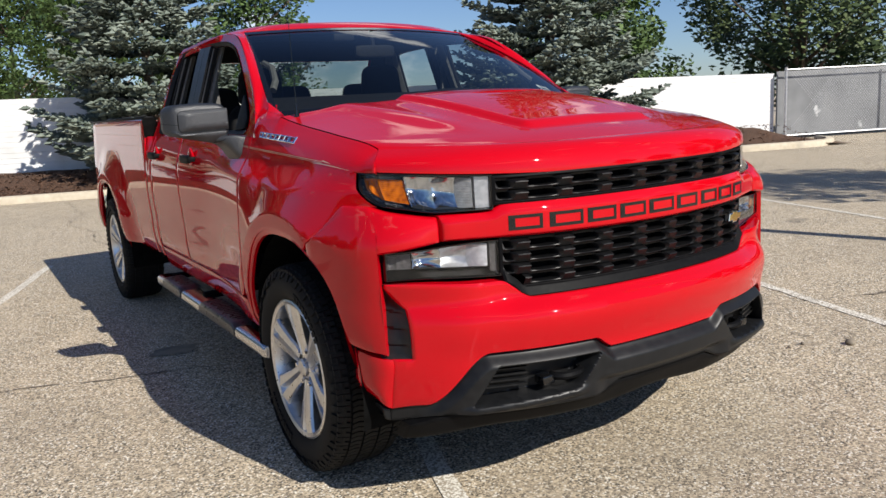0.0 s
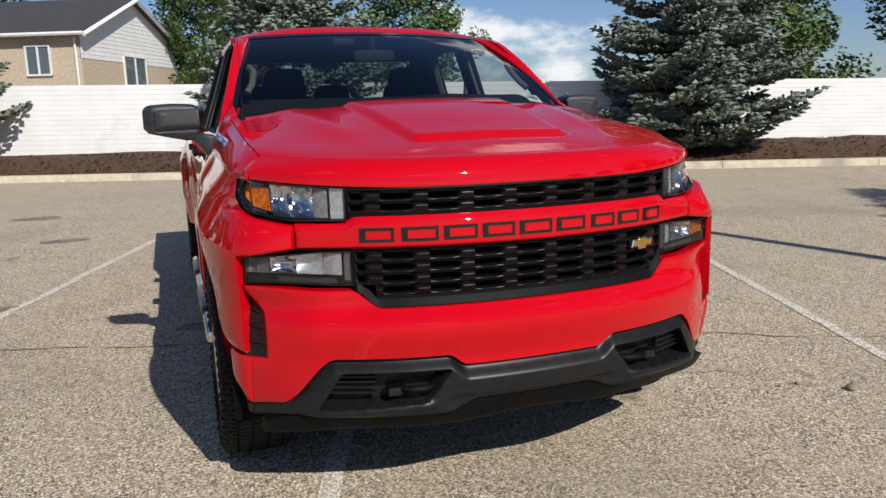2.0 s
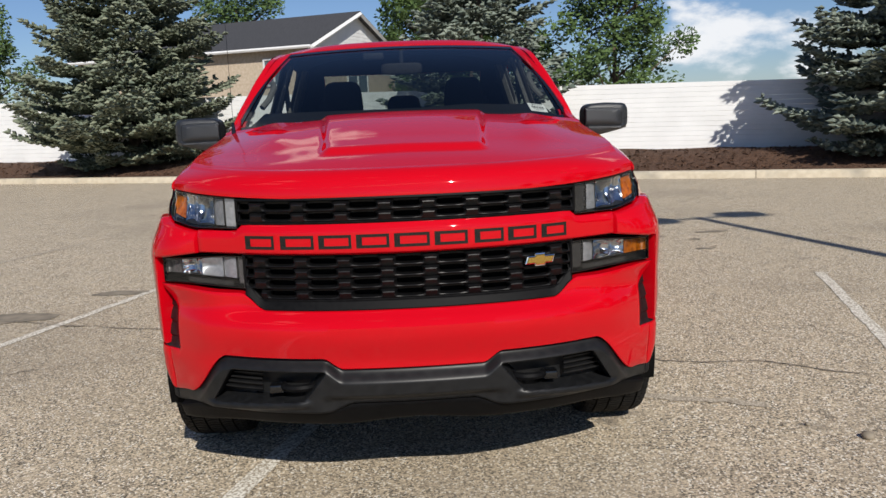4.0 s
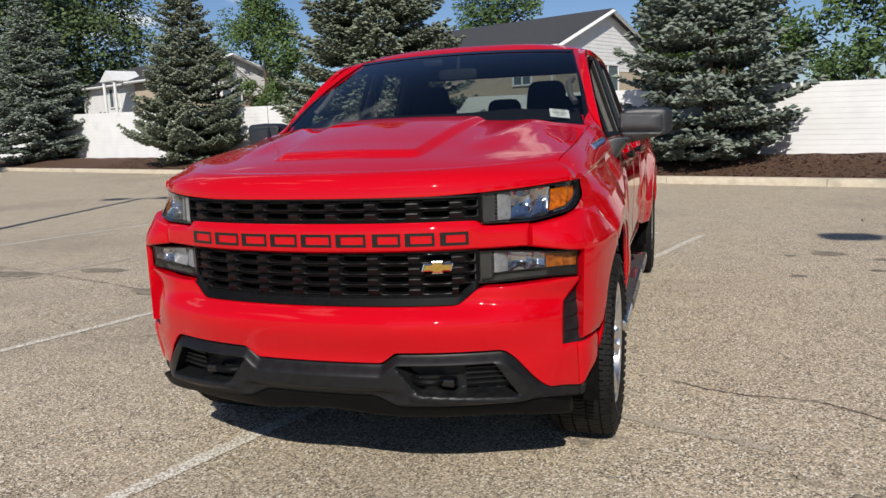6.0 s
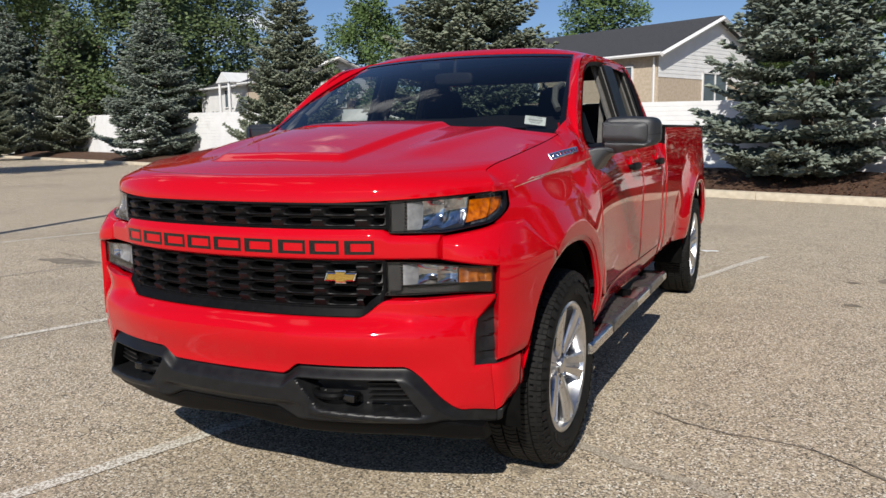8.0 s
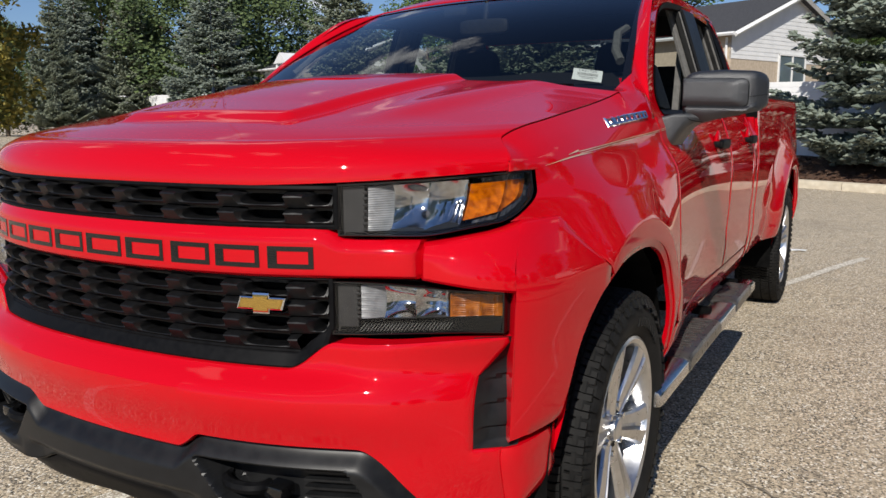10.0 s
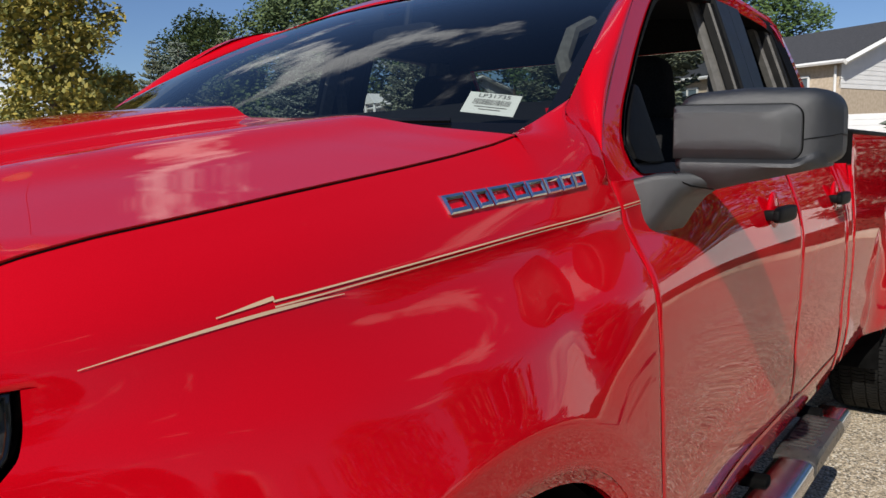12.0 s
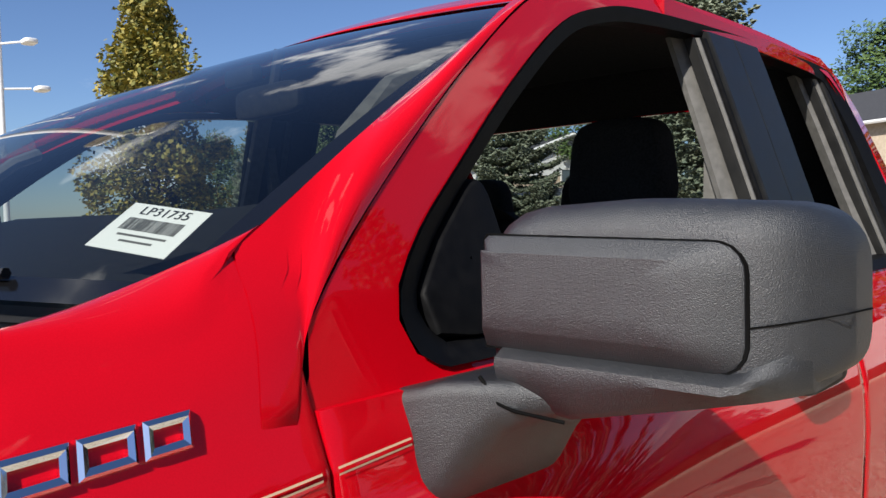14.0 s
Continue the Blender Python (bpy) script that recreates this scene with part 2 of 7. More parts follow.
def smooth(a, b, x):
    t = min(max((x - a) / (b - a), 0), 1)
    return t * t * (3 - 2 * t)


def spread(a, b, n, e=0.004):
    """n steps from a to b with a narrow first and last one, for rounded panel rims."""
    s = e if b > a else -e
    return [a, a + s] + [a + (b - a) * i / n for i in range(1, n)] + [b - s, b]


# ---- the truck: shape of its body ----
# x across (+ driver's side), y back from the front axle, z up.
WB, HUB_Z, TYRE_R, RIM_R = 3.745, 0.402, 0.402, 0.266
truck = thing("pickup_truck", (0, 0, 0), "bright red extended-cab pickup truck with black grille parked on asphalt", "pickup truck")

SIDE = [(0.45, 0.90), (0.53, 0.938), (0.62, 0.955), (0.7, 0.962), (0.76, 0.960), (0.9, 0.968), (1.02, 0.968), (1.10, 0.962), (1.16, 0.947), (1.21, 0.93), (1.25, 0.915), (1.28, 0.901), (1.31, 0.882), (1.35, 0.845), (1.40, 0.812), (1.43, 0.795)]
BEDSIDE = [(0.45, 0.90), (0.53, 0.938), (0.62, 0.955), (0.7, 0.962), (0.76, 0.960), (0.9, 0.968), (1.02, 0.968), (1.10, 0.965), (1.18, 0.956), (1.26, 0.95), (1.36, 0.945), (1.385, 0.938), (1.395, 0.925)]


DOORSIDE = SIDE[:11] + [(1.285, 0.899), (1.42, 0.852), (1.60, 0.792), (1.73, 0.748)]


def soften(tab):
    """A table of the outline at every 2 mm, with its kinks smoothed away."""
    a = np.array([lerp_table(tab, 0.3 + 0.002 * i) for i in range(701)])
    for w in (19, 15, 11):
        p = np.pad(a, w // 2, mode="edge")
        a = np.convolve(p, np.ones(w) / w, mode="valid")
    return [float(v) for v in a]


SOFT = {}


def soft_table(tab, z):
    k = id(tab)
    if k not in SOFT:
        SOFT[k] = soften(tab)
    q = min(max((z - 0.3) / 0.002, 0), 699.9)
    i = int(q)
    return SOFT[k][i] + (SOFT[k][i + 1] - SOFT[k][i]) * (q - i)


EDGE = [(-0.59, 1.150), (-0.579, 1.166), (-0.57, 1.186), (-0.55, 1.207), (-0.53, 1.222), (-0.50, 1.239), (-0.46, 1.251), (-0.40, 1.262), (-0.30, 1.275), (-0.20, 1.288), (-0.10, 1.300), (0.0, 1.312), (0.10, 1.325), (0.20, 1.341), (0.25, 1.3535), (0.27, 1.358)]


def edge_z(y):
    """Height of the hood's side edge."""
    d = 0.004 if y < -0.55 else 0.012
    return (lerp_table(EDGE, y - d) + 2 * lerp_table(EDGE, y) + lerp_table(EDGE, y + d)) / 4


def hood_gap_z(y):
    """Top of the fender, just under the hood's side edge."""
    return edge_z(min(y, 0.25)) - 0.0035


def fender_top(y):
    if y > 0.25:
        return lerp_table([(0.25, hood_gap_z(0.25)), (0.335, 1.3495), (0.375, 1.357), (0.455, 1.404)], y)
    return max(hood_gap_z(y), 1.169)


SHOULDER = [(1.25, 0.0), (1.285, 0.003), (1.32, 0.013), (1.345, 0.024), (1.37, 0.027), (1.39, 0.020), (1.414, 0.001), (1.43, 0.0)]


def lerp_smooth(tab, z):
    return sum(lerp_table(tab, z + d) for d in (-0.012, -0.006, 0, 0.006, 0.012)) / 5


def side_x(y, z):
    w = smooth(2.40, 2.46, y)
    zz = z
    if y < 0.45 and z > 1.10:                # the shoulder rolls over to the hood's edge
        k = 0.257 / (max(hood_gap_z(y), 1.23) - 1.10)
        z = 1.10 + (z - 1.10) * (1 + (k - 1) * (1 - smooth(0.22, 0.45, y)))
    x = soft_table(SIDE if y < 0.4555 else DOORSIDE, z) * (1 - w) + soft_table(BEDSIDE, z) * w
    z = zz
    for yc in (-0.02, WB):
        d = math.hypot(y - yc, (z - 0.42))
        far_side = smooth(0.20, 0.47, y - yc) if yc < 1 else 0.0            # dies away slowly along the door
        t = min(max((d - 0.588) / (0.27 + 0.50 * far_side), 0), 1)
        x += 0.060 * (1 - t) ** 2 * smooth(1.30, 1.12, z)          # flat flare round the arch with a crisp upper edge
    if -0.5 < y < 1.0 and z > 1.0:
        u = (1.194 + 0.0571 * (y + 0.27) - z) / 0.125
        if 0 < u < 1:                                                   # hollow under the pinstripe
            x -= 0.0175 * 4 * u * (1 - u) ** 1.6 * smooth(-0.5, -0.02, y) * smooth(1.0, 0.45, y)
    if 0.15 < y < 0.6 and z > 1.25:
        x += lerp_smooth(SHOULDER, z + 0.010) * smooth(0.15, 0.455, y)      # swells towards the door pillar
    if y < -0.2:
        k = (-0.2 - y) / 0.36
        x -= (0.03 + 0.040 * smooth(0.55, 0.9, zz)) * k * k * (1 - 0.6 * smooth(1.12, 1.2, zz))
    if y > 4.3:
        x -= 0.03 * ((y - 4.3) / 0.4) ** 2
    return x


def arch_z(y, yc):
    """The lower edge of the body over a wheel; None away from it."""
    k = abs(y - yc) / 0.475
    return None if k >= 1 else 0.42 + 0.525 * (1 - k ** 2.5) ** (1 / 2.3)


def sill(y):
    for yc in (-0.03, WB):
        a = arch_z(y, yc)
        if a is not None:
            return max(a, 0.53)
    return 0.53


def nose_y(x):
    return -0.89 + 0.2136 * x * x + 0.293 * x ** 4


def fang(a, z):
    """How far the squarer lower corners stand ahead of the nose."""
    return 0.142 * min(max((a - 0.58) / 0.36, 0), 1.05) ** 2 * smooth(1.14, 0.98, z) * (0.28 + 0.27 * smooth(0.42, 0.58, z) + 0.45 * smooth(0.74, 0.84, z))


def front(x, z, proud=0.0):
    """A place on the front of the truck."""
    k = 1.0 - 0.055 * smooth(0.85, 0.55, z)
    return Vector((x, nose_y(x * k) - proud - fang(abs(x), z), z))


def corner(z, s):
    """Round the front corner of the bumper: s from 0 beside the name bar to 1 at the wheel arch."""
    p0 = front(0.754, z)
    x1 = side_x(-0.284, z)
    p3 = Vector((x1, -0.284, z))
    up = 0.07 * smooth(0.95, 1.06, z)
    p1 = p0 + Vector((0.165, 0.012 + up * 0.7, 0))
    p2 = Vector((x1 - 0.042, -0.665 + up, z))
    q = 1 - s
    return p0 * q ** 3 + p1 * (3 * q * q * s) + p2 * (3 * q * s * s) + p3 * s ** 3


def side_panel(name, ys, zl, zu, nz, parent, sx, material=None, depth=0.03, label="", proud=0.0, flush=False):
    material = material or RED
    bm = bmesh.new()
    rows = []
    for i, y in enumerate(ys):
        lo, hi = zl(y), zu(y)
        zs = spread(lo, hi, nz, min(0.006, (hi - lo) / 8))
        row = []
        for j, z in enumerate(zs):
            edge = (i in (0, len(ys) - 1)) or j == 0 or (j == len(zs) - 1 and not flush)
            row.append(Vector((sx * (side_x(y, z) + proud - (0.002 if edge else 0)), y, z)))
        rows.append(row)
    vs = grid(bm, rows)
    skirt(bm, vs, lambda c: (-sx * (0.004 if c.y < -0.545 or (c.y < -0.484 and 1.15 < c.z < 1.172) else depth), 0, -0.03 if c.y < 0.44 and c.z > fender_top(c.y) - 0.004 else 0))
    return part(name, bm, material, parent, label, sharp=0.7)


def front_panel(name, x0, x1, zt, zb, parent, material=None, nu=24, nv=6, proud=0.0, depth=0.05, label="", prof=None, r=0.005, sharp=0.7, more=()):
    material = material or RED
    bm = bmesh.new()
    rows = []
    xs = sorted(spread(x0, x1, nu, 0.006) + list(more))
    for i, x in enumerate(xs):
        t, b = zt(x), zb(x)
        zs = spread(b, t, nv, min(0.007, max((t - b) / 6, 1e-4)))
        row = []
        for j, z in enumerate(zs):
            edge = (i in (0, len(xs) - 1)) or (j in (0, len(zs) - 1))
            p = proud + (prof(x, (z - b) / max(t - b, 1e-6)) if prof else 0)
            row.append(front(x, z, p - (r if edge else 0)))
        rows.append(row)
    vs = grid(bm, rows)
    skirt(bm, vs, (0, depth, 0))
    return part(name, bm, material, parent, label, sharp=sharp)


# ---- hood ----
def hood_edge(v):
    """Place (y, z) of the hood's side edge."""
    yl, yr = nose_y(0.866), 0.25
    if v < 0.2:
        y = yl + 0.085 * (1 - math.cos(v / 0.2 * math.pi / 2))
    else:
        y = yl + 0.085 + (yr - yl - 0.085) * (v - 0.2) / 0.8
    return y, edge_z(y)


def hood_point(u, v):
    """u from -1 to 1 across, v from 0 at the nose to 1 at the windscreen."""
    ye, ze = hood_edge(v)
    x = u * min(side_x(ye, ze - 0.004) - 0.0030, 0.868 if v < 0.05 else 1)
    yl = nose_y(u * 0.866)
    yr = 0.10 + 0.15 * u * u
    au = abs(u)
    zl = 1.133 + 0.032 * au ** 2.5
    ztop = 1.222 + 0.006 * (1 - u * u)
    zr = 1.404 - 0.05 * au ** 2.2
    if v < 0.2:
        a = v / 0.2 * math.pi / 2
        y = yl + 0.085 * (1 - math.cos(a))
        z = zl + (ztop - zl) * math.sin(a) ** 0.9
    else:
        w = (v - 0.2) / 0.8
        y = yl + 0.085 + (yr - yl - 0.085) * w
        z = ztop + (zr - ztop) * (1 - (1 - w) ** 1.25)
        # raised centre with a crease round it, and a fin on either side
        edge = 0.30 + 0.10 * w
        bulge = smooth(edge + 0.062, edge + 0.006, au) * smooth(0.185 - 0.05 * au, 0.250 - 0.05 * au, w)
        z += 0.019 * bulge
        fin = math.exp(-((au - (0.56 + 0.15 * w)) / 0.085) ** 2) * smooth(0.12, 0.55, w)
        z += 0.010 * fin
    z1 = 1.165 + 0.057 * math.sin(v / 0.2 * math.pi / 2) ** 0.9 if v < 0.2 else 1.222 + 0.132 * (1 - (1 - (v - 0.2) / 0.8) ** 1.25)
    z += (ze - z1) * au ** 3 * smooth(0.0, 0.09, v)
    return Vector((x, y, z))


bm = bmesh.new()
us = [-1, -0.992] + [-1 + 2 * i / 220 for i in range(1, 220)] + [0.992, 1]
vv = [0, 0.01] + [i / 150 for i in range(2, 150)] + [0.995, 1]
vs = grid(bm, [[hood_point(u, v) for v in vv] for u in us])
skirt(bm, vs, lambda c: (0, 0.05, -0.006) if c.z < 1.175 and c.y < -0.3 else (-0.01 * (1 if c.x > 0 else -1), 0, -0.010 if c.z < 1.235 and c.y < -0.4 else -0.05))
part("hood", bm, RED, truck, "glossy red hood with a raised centre", sharp=0.9)


# ---- body sides ----
def seam_z(y):
    return 1.062 + (0.927 - 1.062) * (y + 0.50) / 0.216


def lamp_foot(x):
    """Lower edge of the headlamp, sweeping up round its outer end."""
    return 1.034 + 0.022 * smooth(0.74, 0.886, x) + 0.060 * (max(0.0, x - 0.880) / 0.055) ** 2


def dense(a, b, n):
    return [a + (b - a) * i / n for i in range(n + 1)]


def arch_ys(yc):
    return [yc - 0.475 * math.cos(math.pi * i / 28) for i in range(29)]


for sx in (1, -1):
    f_ys = sorted(set([-0.566, -0.563, -0.555, -0.545, -0.53, -0.515, -0.50, -0.488, -0.486, -0.484] + dense(-0.46, -0.29, 9) + [y for y in arch_ys(-0.03) if -0.28 < y < 0.44] + [0.446, 0.452, 0.4553]))
    f_ys = sorted(set(f_ys + [(p + q) / 2 for p, q in zip(f_ys, f_ys[1:]) if q - p > 0.02]))
    bm = bmesh.new()
    # an upper band that runs forward over the headlamp, and the flank below it, welded along one line
    def fender_rows(ys, lo, hi, n, rims):
        rows = []
        for i, y in enumerate(ys):
            a, b = lo(y), hi(y)
            zs = [a + (b - a) * j / n for j in range(n + 1)]
            rows.append([Vector((sx * (side_x(y, z) - (0.002 if rims(i, j) else 0)), y, z)) for j, z in enumerate(zs)])
        return rows
    LAP = 1.1625
    up_ys, low_ys = f_ys, [y for y in f_ys if y > -0.4845]
    last = len(up_ys) - 1
    grid(bm, fender_rows(up_ys, lambda y: LAP, lambda y: max(fender_top(y), LAP + 0.004), 26, lambda i, j: i in (0, last) or j == 26 or (j == 0 and up_ys[i] < -0.4845)))
    grid(bm, fender_rows(low_ys, lambda y: seam_z(y) if y < -0.285 else max(sill(y), 0.50), lambda y: LAP, 30, lambda i, j: i == len(low_ys) - 1 or j == 0))
    bmesh.ops.remove_doubles(bm, verts=bm.verts, dist=0.0023)
    rim_e = [e for e in bm.edges if e.is_boundary and not all(-0.4850 < v.co.y < -0.4830 and v.co.z < LAP + 0.001 for v in e.verts)]
    fold = bmesh.ops.extrude_edge_only(bm, edges=rim_e)
    for v in (g for g in fold["geom"] if isinstance(g, bmesh.types.BMVert)):
        v.co += Vector((-sx * (0.004 if v.co.y < -0.545 or (v.co.y < -0.48 and v.co.z < 1.172) else 0.012 if v.co.z < 1.0 else 0.03), 0, -0.03 if v.co.y < 0.44 and v.co.z > fender_top(v.co.y) - 0.004 and v.co.z > LAP + 0.02 else 0))
    # the toe that fills in round the headlamp's outer end
    rows = []
    for z in dense(1.0585, LAP, 26):
        a = min(0.880 + 0.055 * math.sqrt(max(z - 1.056, 0) / 0.06), 0.935)
        y0 = a - 0.858 + front(0.858, z).y + 0.003
        rows.append([Vector((sx * side_x(y, z), y, z)) for y in dense(min(y0, -0.486), -0.4838, 10)])
    grid(bm, rows)
    part("front_fender", bm, RED, truck, sharp=0.7)
    # dark rubber strips behind the gaps
    bm = bmesh.new()
    grid(bm, [[Vector((sx * (side_x(y, hood_gap_z(y)) - d), y, hood_gap_z(y) - 0.004 - 0.05 * d)) for d in (0.005, 0.012, 0.04)] for y in dense(-0.565, 0.26, 40)])
    part("fender_seal", bm, DARK, truck)
    bm = bmesh.new()
    rows = []
    for v in dense(0.10, 0.995, 60):
        p = hood_point(1, v)
        rows.append([Vector((sx * (p.x + 0.0012), p.y, p.z - 0.0018)), Vector((sx * (p.x + 0.0012), p.y + 0.001, p.z - 0.008)), Vector((sx * (p.x - 0.002), p.y + 0.002, p.z - 0.022))])
    grid(bm, rows)
    part("hood_seal", bm, DARK, truck)
    for yc, z1 in ((0.4565, 1.262), (1.615, 1.275), (2.295, 1.275), (2.441, 1.275)):
        bm = bmesh.new()
        grid(bm, [[Vector((sx * (side_x(yc, z) - 0.006), yc + d, z)) for d in (-0.012, 0.012)] for z in dense(0.50, z1, 24)])
        part("door_seal", bm, DARK, truck)
    bm = bmesh.new()
    rows = []
    ss = sorted(set([0, 0.008] + dense(0.03, 0.47, 15) + [0.492, 0.494, 0.500] + dense(0.52, 0.96, 15) + [0.992, 1.0]))
    for i, s in enumerate(ss):
        t = min(lerp_table([(0, 1.020), (0.40, 1.046), (0.52, 1.06), (1, 1.06)], s), seam_z(corner(0.95, s).y) - 0.0035)
        b = lerp_table([(0, 0.946), (0.42, 0.924), (0.492, 0.92), (0.494, 0.596), (0.7, 0.606), (1.0, 0.622)], s)
        if s >= 0.493:
            b = max(b, arch_z(corner(0.7, s).y, -0.03) or 0.596)
        zs = spread(b, t, 14, 0.006)
        row = []
        for j, z in enumerate(zs):
            edge = i in (0, len(ss) - 1) or j in (0, len(zs) - 1)
            p = corner(z, s)
            pr = 0.014 * (1 - smooth(0, 0.45, s)) * smooth(1.04, 0.99, z) - (0.005 if edge else 0)
            row.append(Vector((sx * (p.x + (pr if s > 0.4 else pr * 0.4)), p.y - (pr if s < 0.6 else 0), z)))
        rows.append(row)
    vs = grid(bm, rows)
    skirt(bm, vs, (-sx * 0.03, 0.04, 0))
    part("bumper_side_cap", bm, RED, truck, sharp=0.7)
    d_ys = [0.4578, 0.461] + dense(0.48, 1.59, 44) + [1.6095, 1.613]
    dz = lambda y: 0.60 + 0.05 * smooth(0.52, 0.46, y)
    door = side_panel("front_door", d_ys, dz, lambda y: 1.277, 40, truck, sx, flush=True)
    r_ys = [1.617, 1.6205] + dense(1.64, 2.25, 28) + [2.2895, 2.293]
    rdoor = side_panel("rear_door", r_ys, lambda y: 0.60, lambda y: 1.277, 40, truck, sx, flush=True)
    side_panel("cab_corner", [2.297, 2.3005, 2.34, 2.40, 2.43, 2.437], lambda y: 0.53, lambda y: 1.277, 36, truck, sx, flush=True)
    side_panel("rocker_panel", [0.452, 0.456] + dense(0.5, 2.25, 16) + [2.29, 2.296], lambda y: 0.47, lambda y: 0.594, 5, truck, sx)
    b_ys = [2.448, 2.452] + dense(2.48, WB - 0.50, 12) + [y for y in arch_ys(WB)] + dense(WB + 0.50, 4.60, 8) + [4.646, 4.65]
    bed = side_panel("bed_side", b_ys, sill, lambda y: 1.39, 40, truck, sx)
    bm = bmesh.new()
    box(bm, (sx * 0.905, 2.4425, 1.333), (0.085, 0.004, 0.118))
    part("bed_gap_seal", bm, DARK, truck)
    # rail cap
    bm = bmesh.new()
    box(bm, (sx * 0.905, 3.55, 1.393), (0.065, 2.19, 0.018), 0.006)
    part("rail_cap", bm, PLASTIC, truck)
    # arch lips and wheel liners
    for yc, nm in ((-0.03, "front"), (WB, "rear")):
        bm = bmesh.new()
        rows = []
        for i in range(41):
            a = math.pi * i / 40
            y = yc - 0.475 * math.cos(a)
            z = max(arch_z(y, yc) or 0.42, 0.42)
            xo = side_x(y, z)
            zc, yo = 0.42, y - yc
            rows.append([Vector((sx * (xo - 0.006), y, z)), Vector((sx * (xo - 0.012), yc + yo * 0.965, zc + (z - zc) * 0.965)), Vector((sx * (xo - 0.024), yc + yo * 0.963, zc + (z - zc) * 0.963))])
        grid(bm, rows)
        part("arch_lip", bm, RED, truck)
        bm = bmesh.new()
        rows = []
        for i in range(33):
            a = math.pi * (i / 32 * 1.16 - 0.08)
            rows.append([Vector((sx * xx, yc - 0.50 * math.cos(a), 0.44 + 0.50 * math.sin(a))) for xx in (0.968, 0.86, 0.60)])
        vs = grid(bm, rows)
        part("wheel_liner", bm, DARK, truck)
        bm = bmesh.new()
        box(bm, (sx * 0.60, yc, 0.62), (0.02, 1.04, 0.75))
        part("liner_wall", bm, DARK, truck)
    # red inner arch plate behind the front tyre, as the mud flap edge
    bm = bmesh.new()
    box(bm, (sx * 0.925, 0.452, 0.50), (0.07, 0.02, 0.10), 0.006)
    part("mud_flap", bm, PLASTIC, truck)


# ---- cab: pillars, roof, windows ----
def cab_x(z):
    if z < 1.55:
        return soft_table(DOORSIDE, z) - 0.0006
    return lerp_table([(1.26, 0.908), (1.285, 0.899), (1.42, 0.852), (1.60, 0.792), (1.73, 0.748), (1.79, 0.722), (1.84, 0.66)], z)


def ring_pts(pts, per):
    """Rounds off a closed outline with a smooth curve through its points."""
    out, n = [], len(pts)
    for i in range(n):
        p0, p1, p2, p3 = [Vector(pts[(i + k) % n]) for k in (-1, 0, 1, 2)]
        for s in range(per):
            t = s / per
            out.append(0.5 * ((2 * p1) + (p2 - p0) * t + (2 * p0 - 5 * p1 + 4 * p2 - p3) * t * t + (3 * p1 - p0 - 3 * p2 + p3) * t ** 3))
    return out


def resample(pts, n):
    pts = [Vector(p) for p in pts] + [Vector(pts[0])]
    ln = [0]
    for a, b in zip(pts, pts[1:]):
        ln.append(ln[-1] + (b - a).length)
    out, k = [], 0
    for i in range(n):
        d = ln[-1] * i / n
        while ln[k + 1] < d:
            k += 1
        out.append(pts[k].lerp(pts[k + 1], (d - ln[k]) / max(ln[k + 1] - ln[k], 1e-9)))
    return out


def frame_ring(bm, outer, inner, xo, xi, sx, n=120, thick=0.02):
    o, i_ = resample(outer, n), resample(inner, n)
    rows = []
    for f in (0, 0.2, 0.4, 0.6, 0.8, 1.0):
        ring = [p.lerp(q, f) for p, q in zip(o, i_)]
        rows.append([Vector((sx * (xo(p.y) * (1 - f) + xi(p.y) * f), p.x, p.y)) for p in ring])
    rows.append([Vector((sx * (xi(q.y) - thick), q.x, q.y)) for q in i_])
    grid(bm, rows, close_v=True)


def windscreen(u, v, inset=0.0):
    """u -1 to 1 across, v 0 at the cowl to 1 at the roof."""
    hw = 0.826 - 0.176 * v
    x = u * hw
    y0, y1 = 0.14 + 0.235 * u * u, 1.125 + 0.07 * u * u
    z0, z1 = 1.372 - 0.018 * u * u, 1.802 - 0.02 * u * u
    y = y0 + (y1 - y0) * v
    z = z0 + (z1 - z0) * v + 0.035 * math.sin(math.pi * v)
    return Vector((x, y + inset * 0.4, z - inset))


def corner_sweep(w):
    """The red edge over the windscreen's lower corner, from the hood to the pillar."""
    c = windscreen(1.018, 0.112, -0.006)
    if w > 0.55:                             # straight up the pillar from the corner
        return c.lerp(windscreen(1.016, 0.259, -0.006), (w - 0.55) / 0.45)
    w /= 0.55
    a, b = Vector((0.826, 0.262, 1.3525)), windscreen(0.968, 0.016, -0.006)
    return a * (1 - w) ** 2 + b * (2 * w * (1 - w)) + c * w * w


# outlines in (y, z): the door frame round both side windows, and the black trim inside it
OUT = [(0.4582, 1.245), (0.4590, 1.285), (0.4655, 1.318), (0.477, 1.345), (0.58, 1.445), (0.78, 1.605), (0.98, 1.728), (1.20, 1.775), (1.60, 1.79), (2.0, 1.775), (2.14, 1.72), (2.26, 1.52), (2.34, 1.34), (2.35, 1.25), (1.9, 1.25), (1.0, 1.25)]
MID = [(ahead(y), z) for y, z in ((0.70, 1.286), (0.650, 1.287), (0.622, 1.298), (0.610, 1.322), (0.614, 1.354), (0.660, 1.408), (0.735, 1.470), (0.875, 1.580), (1.02, 1.676), (1.13, 1.718), (1.27, 1.742), (1.60, 1.757), (1.98, 1.757), (2.13, 1.748), (2.175, 1.715), (2.24, 1.58), (2.275, 1.42), (2.27, 1.33), (2.22, 1.293), (1.9, 1.286), (1.2, 1.286))]
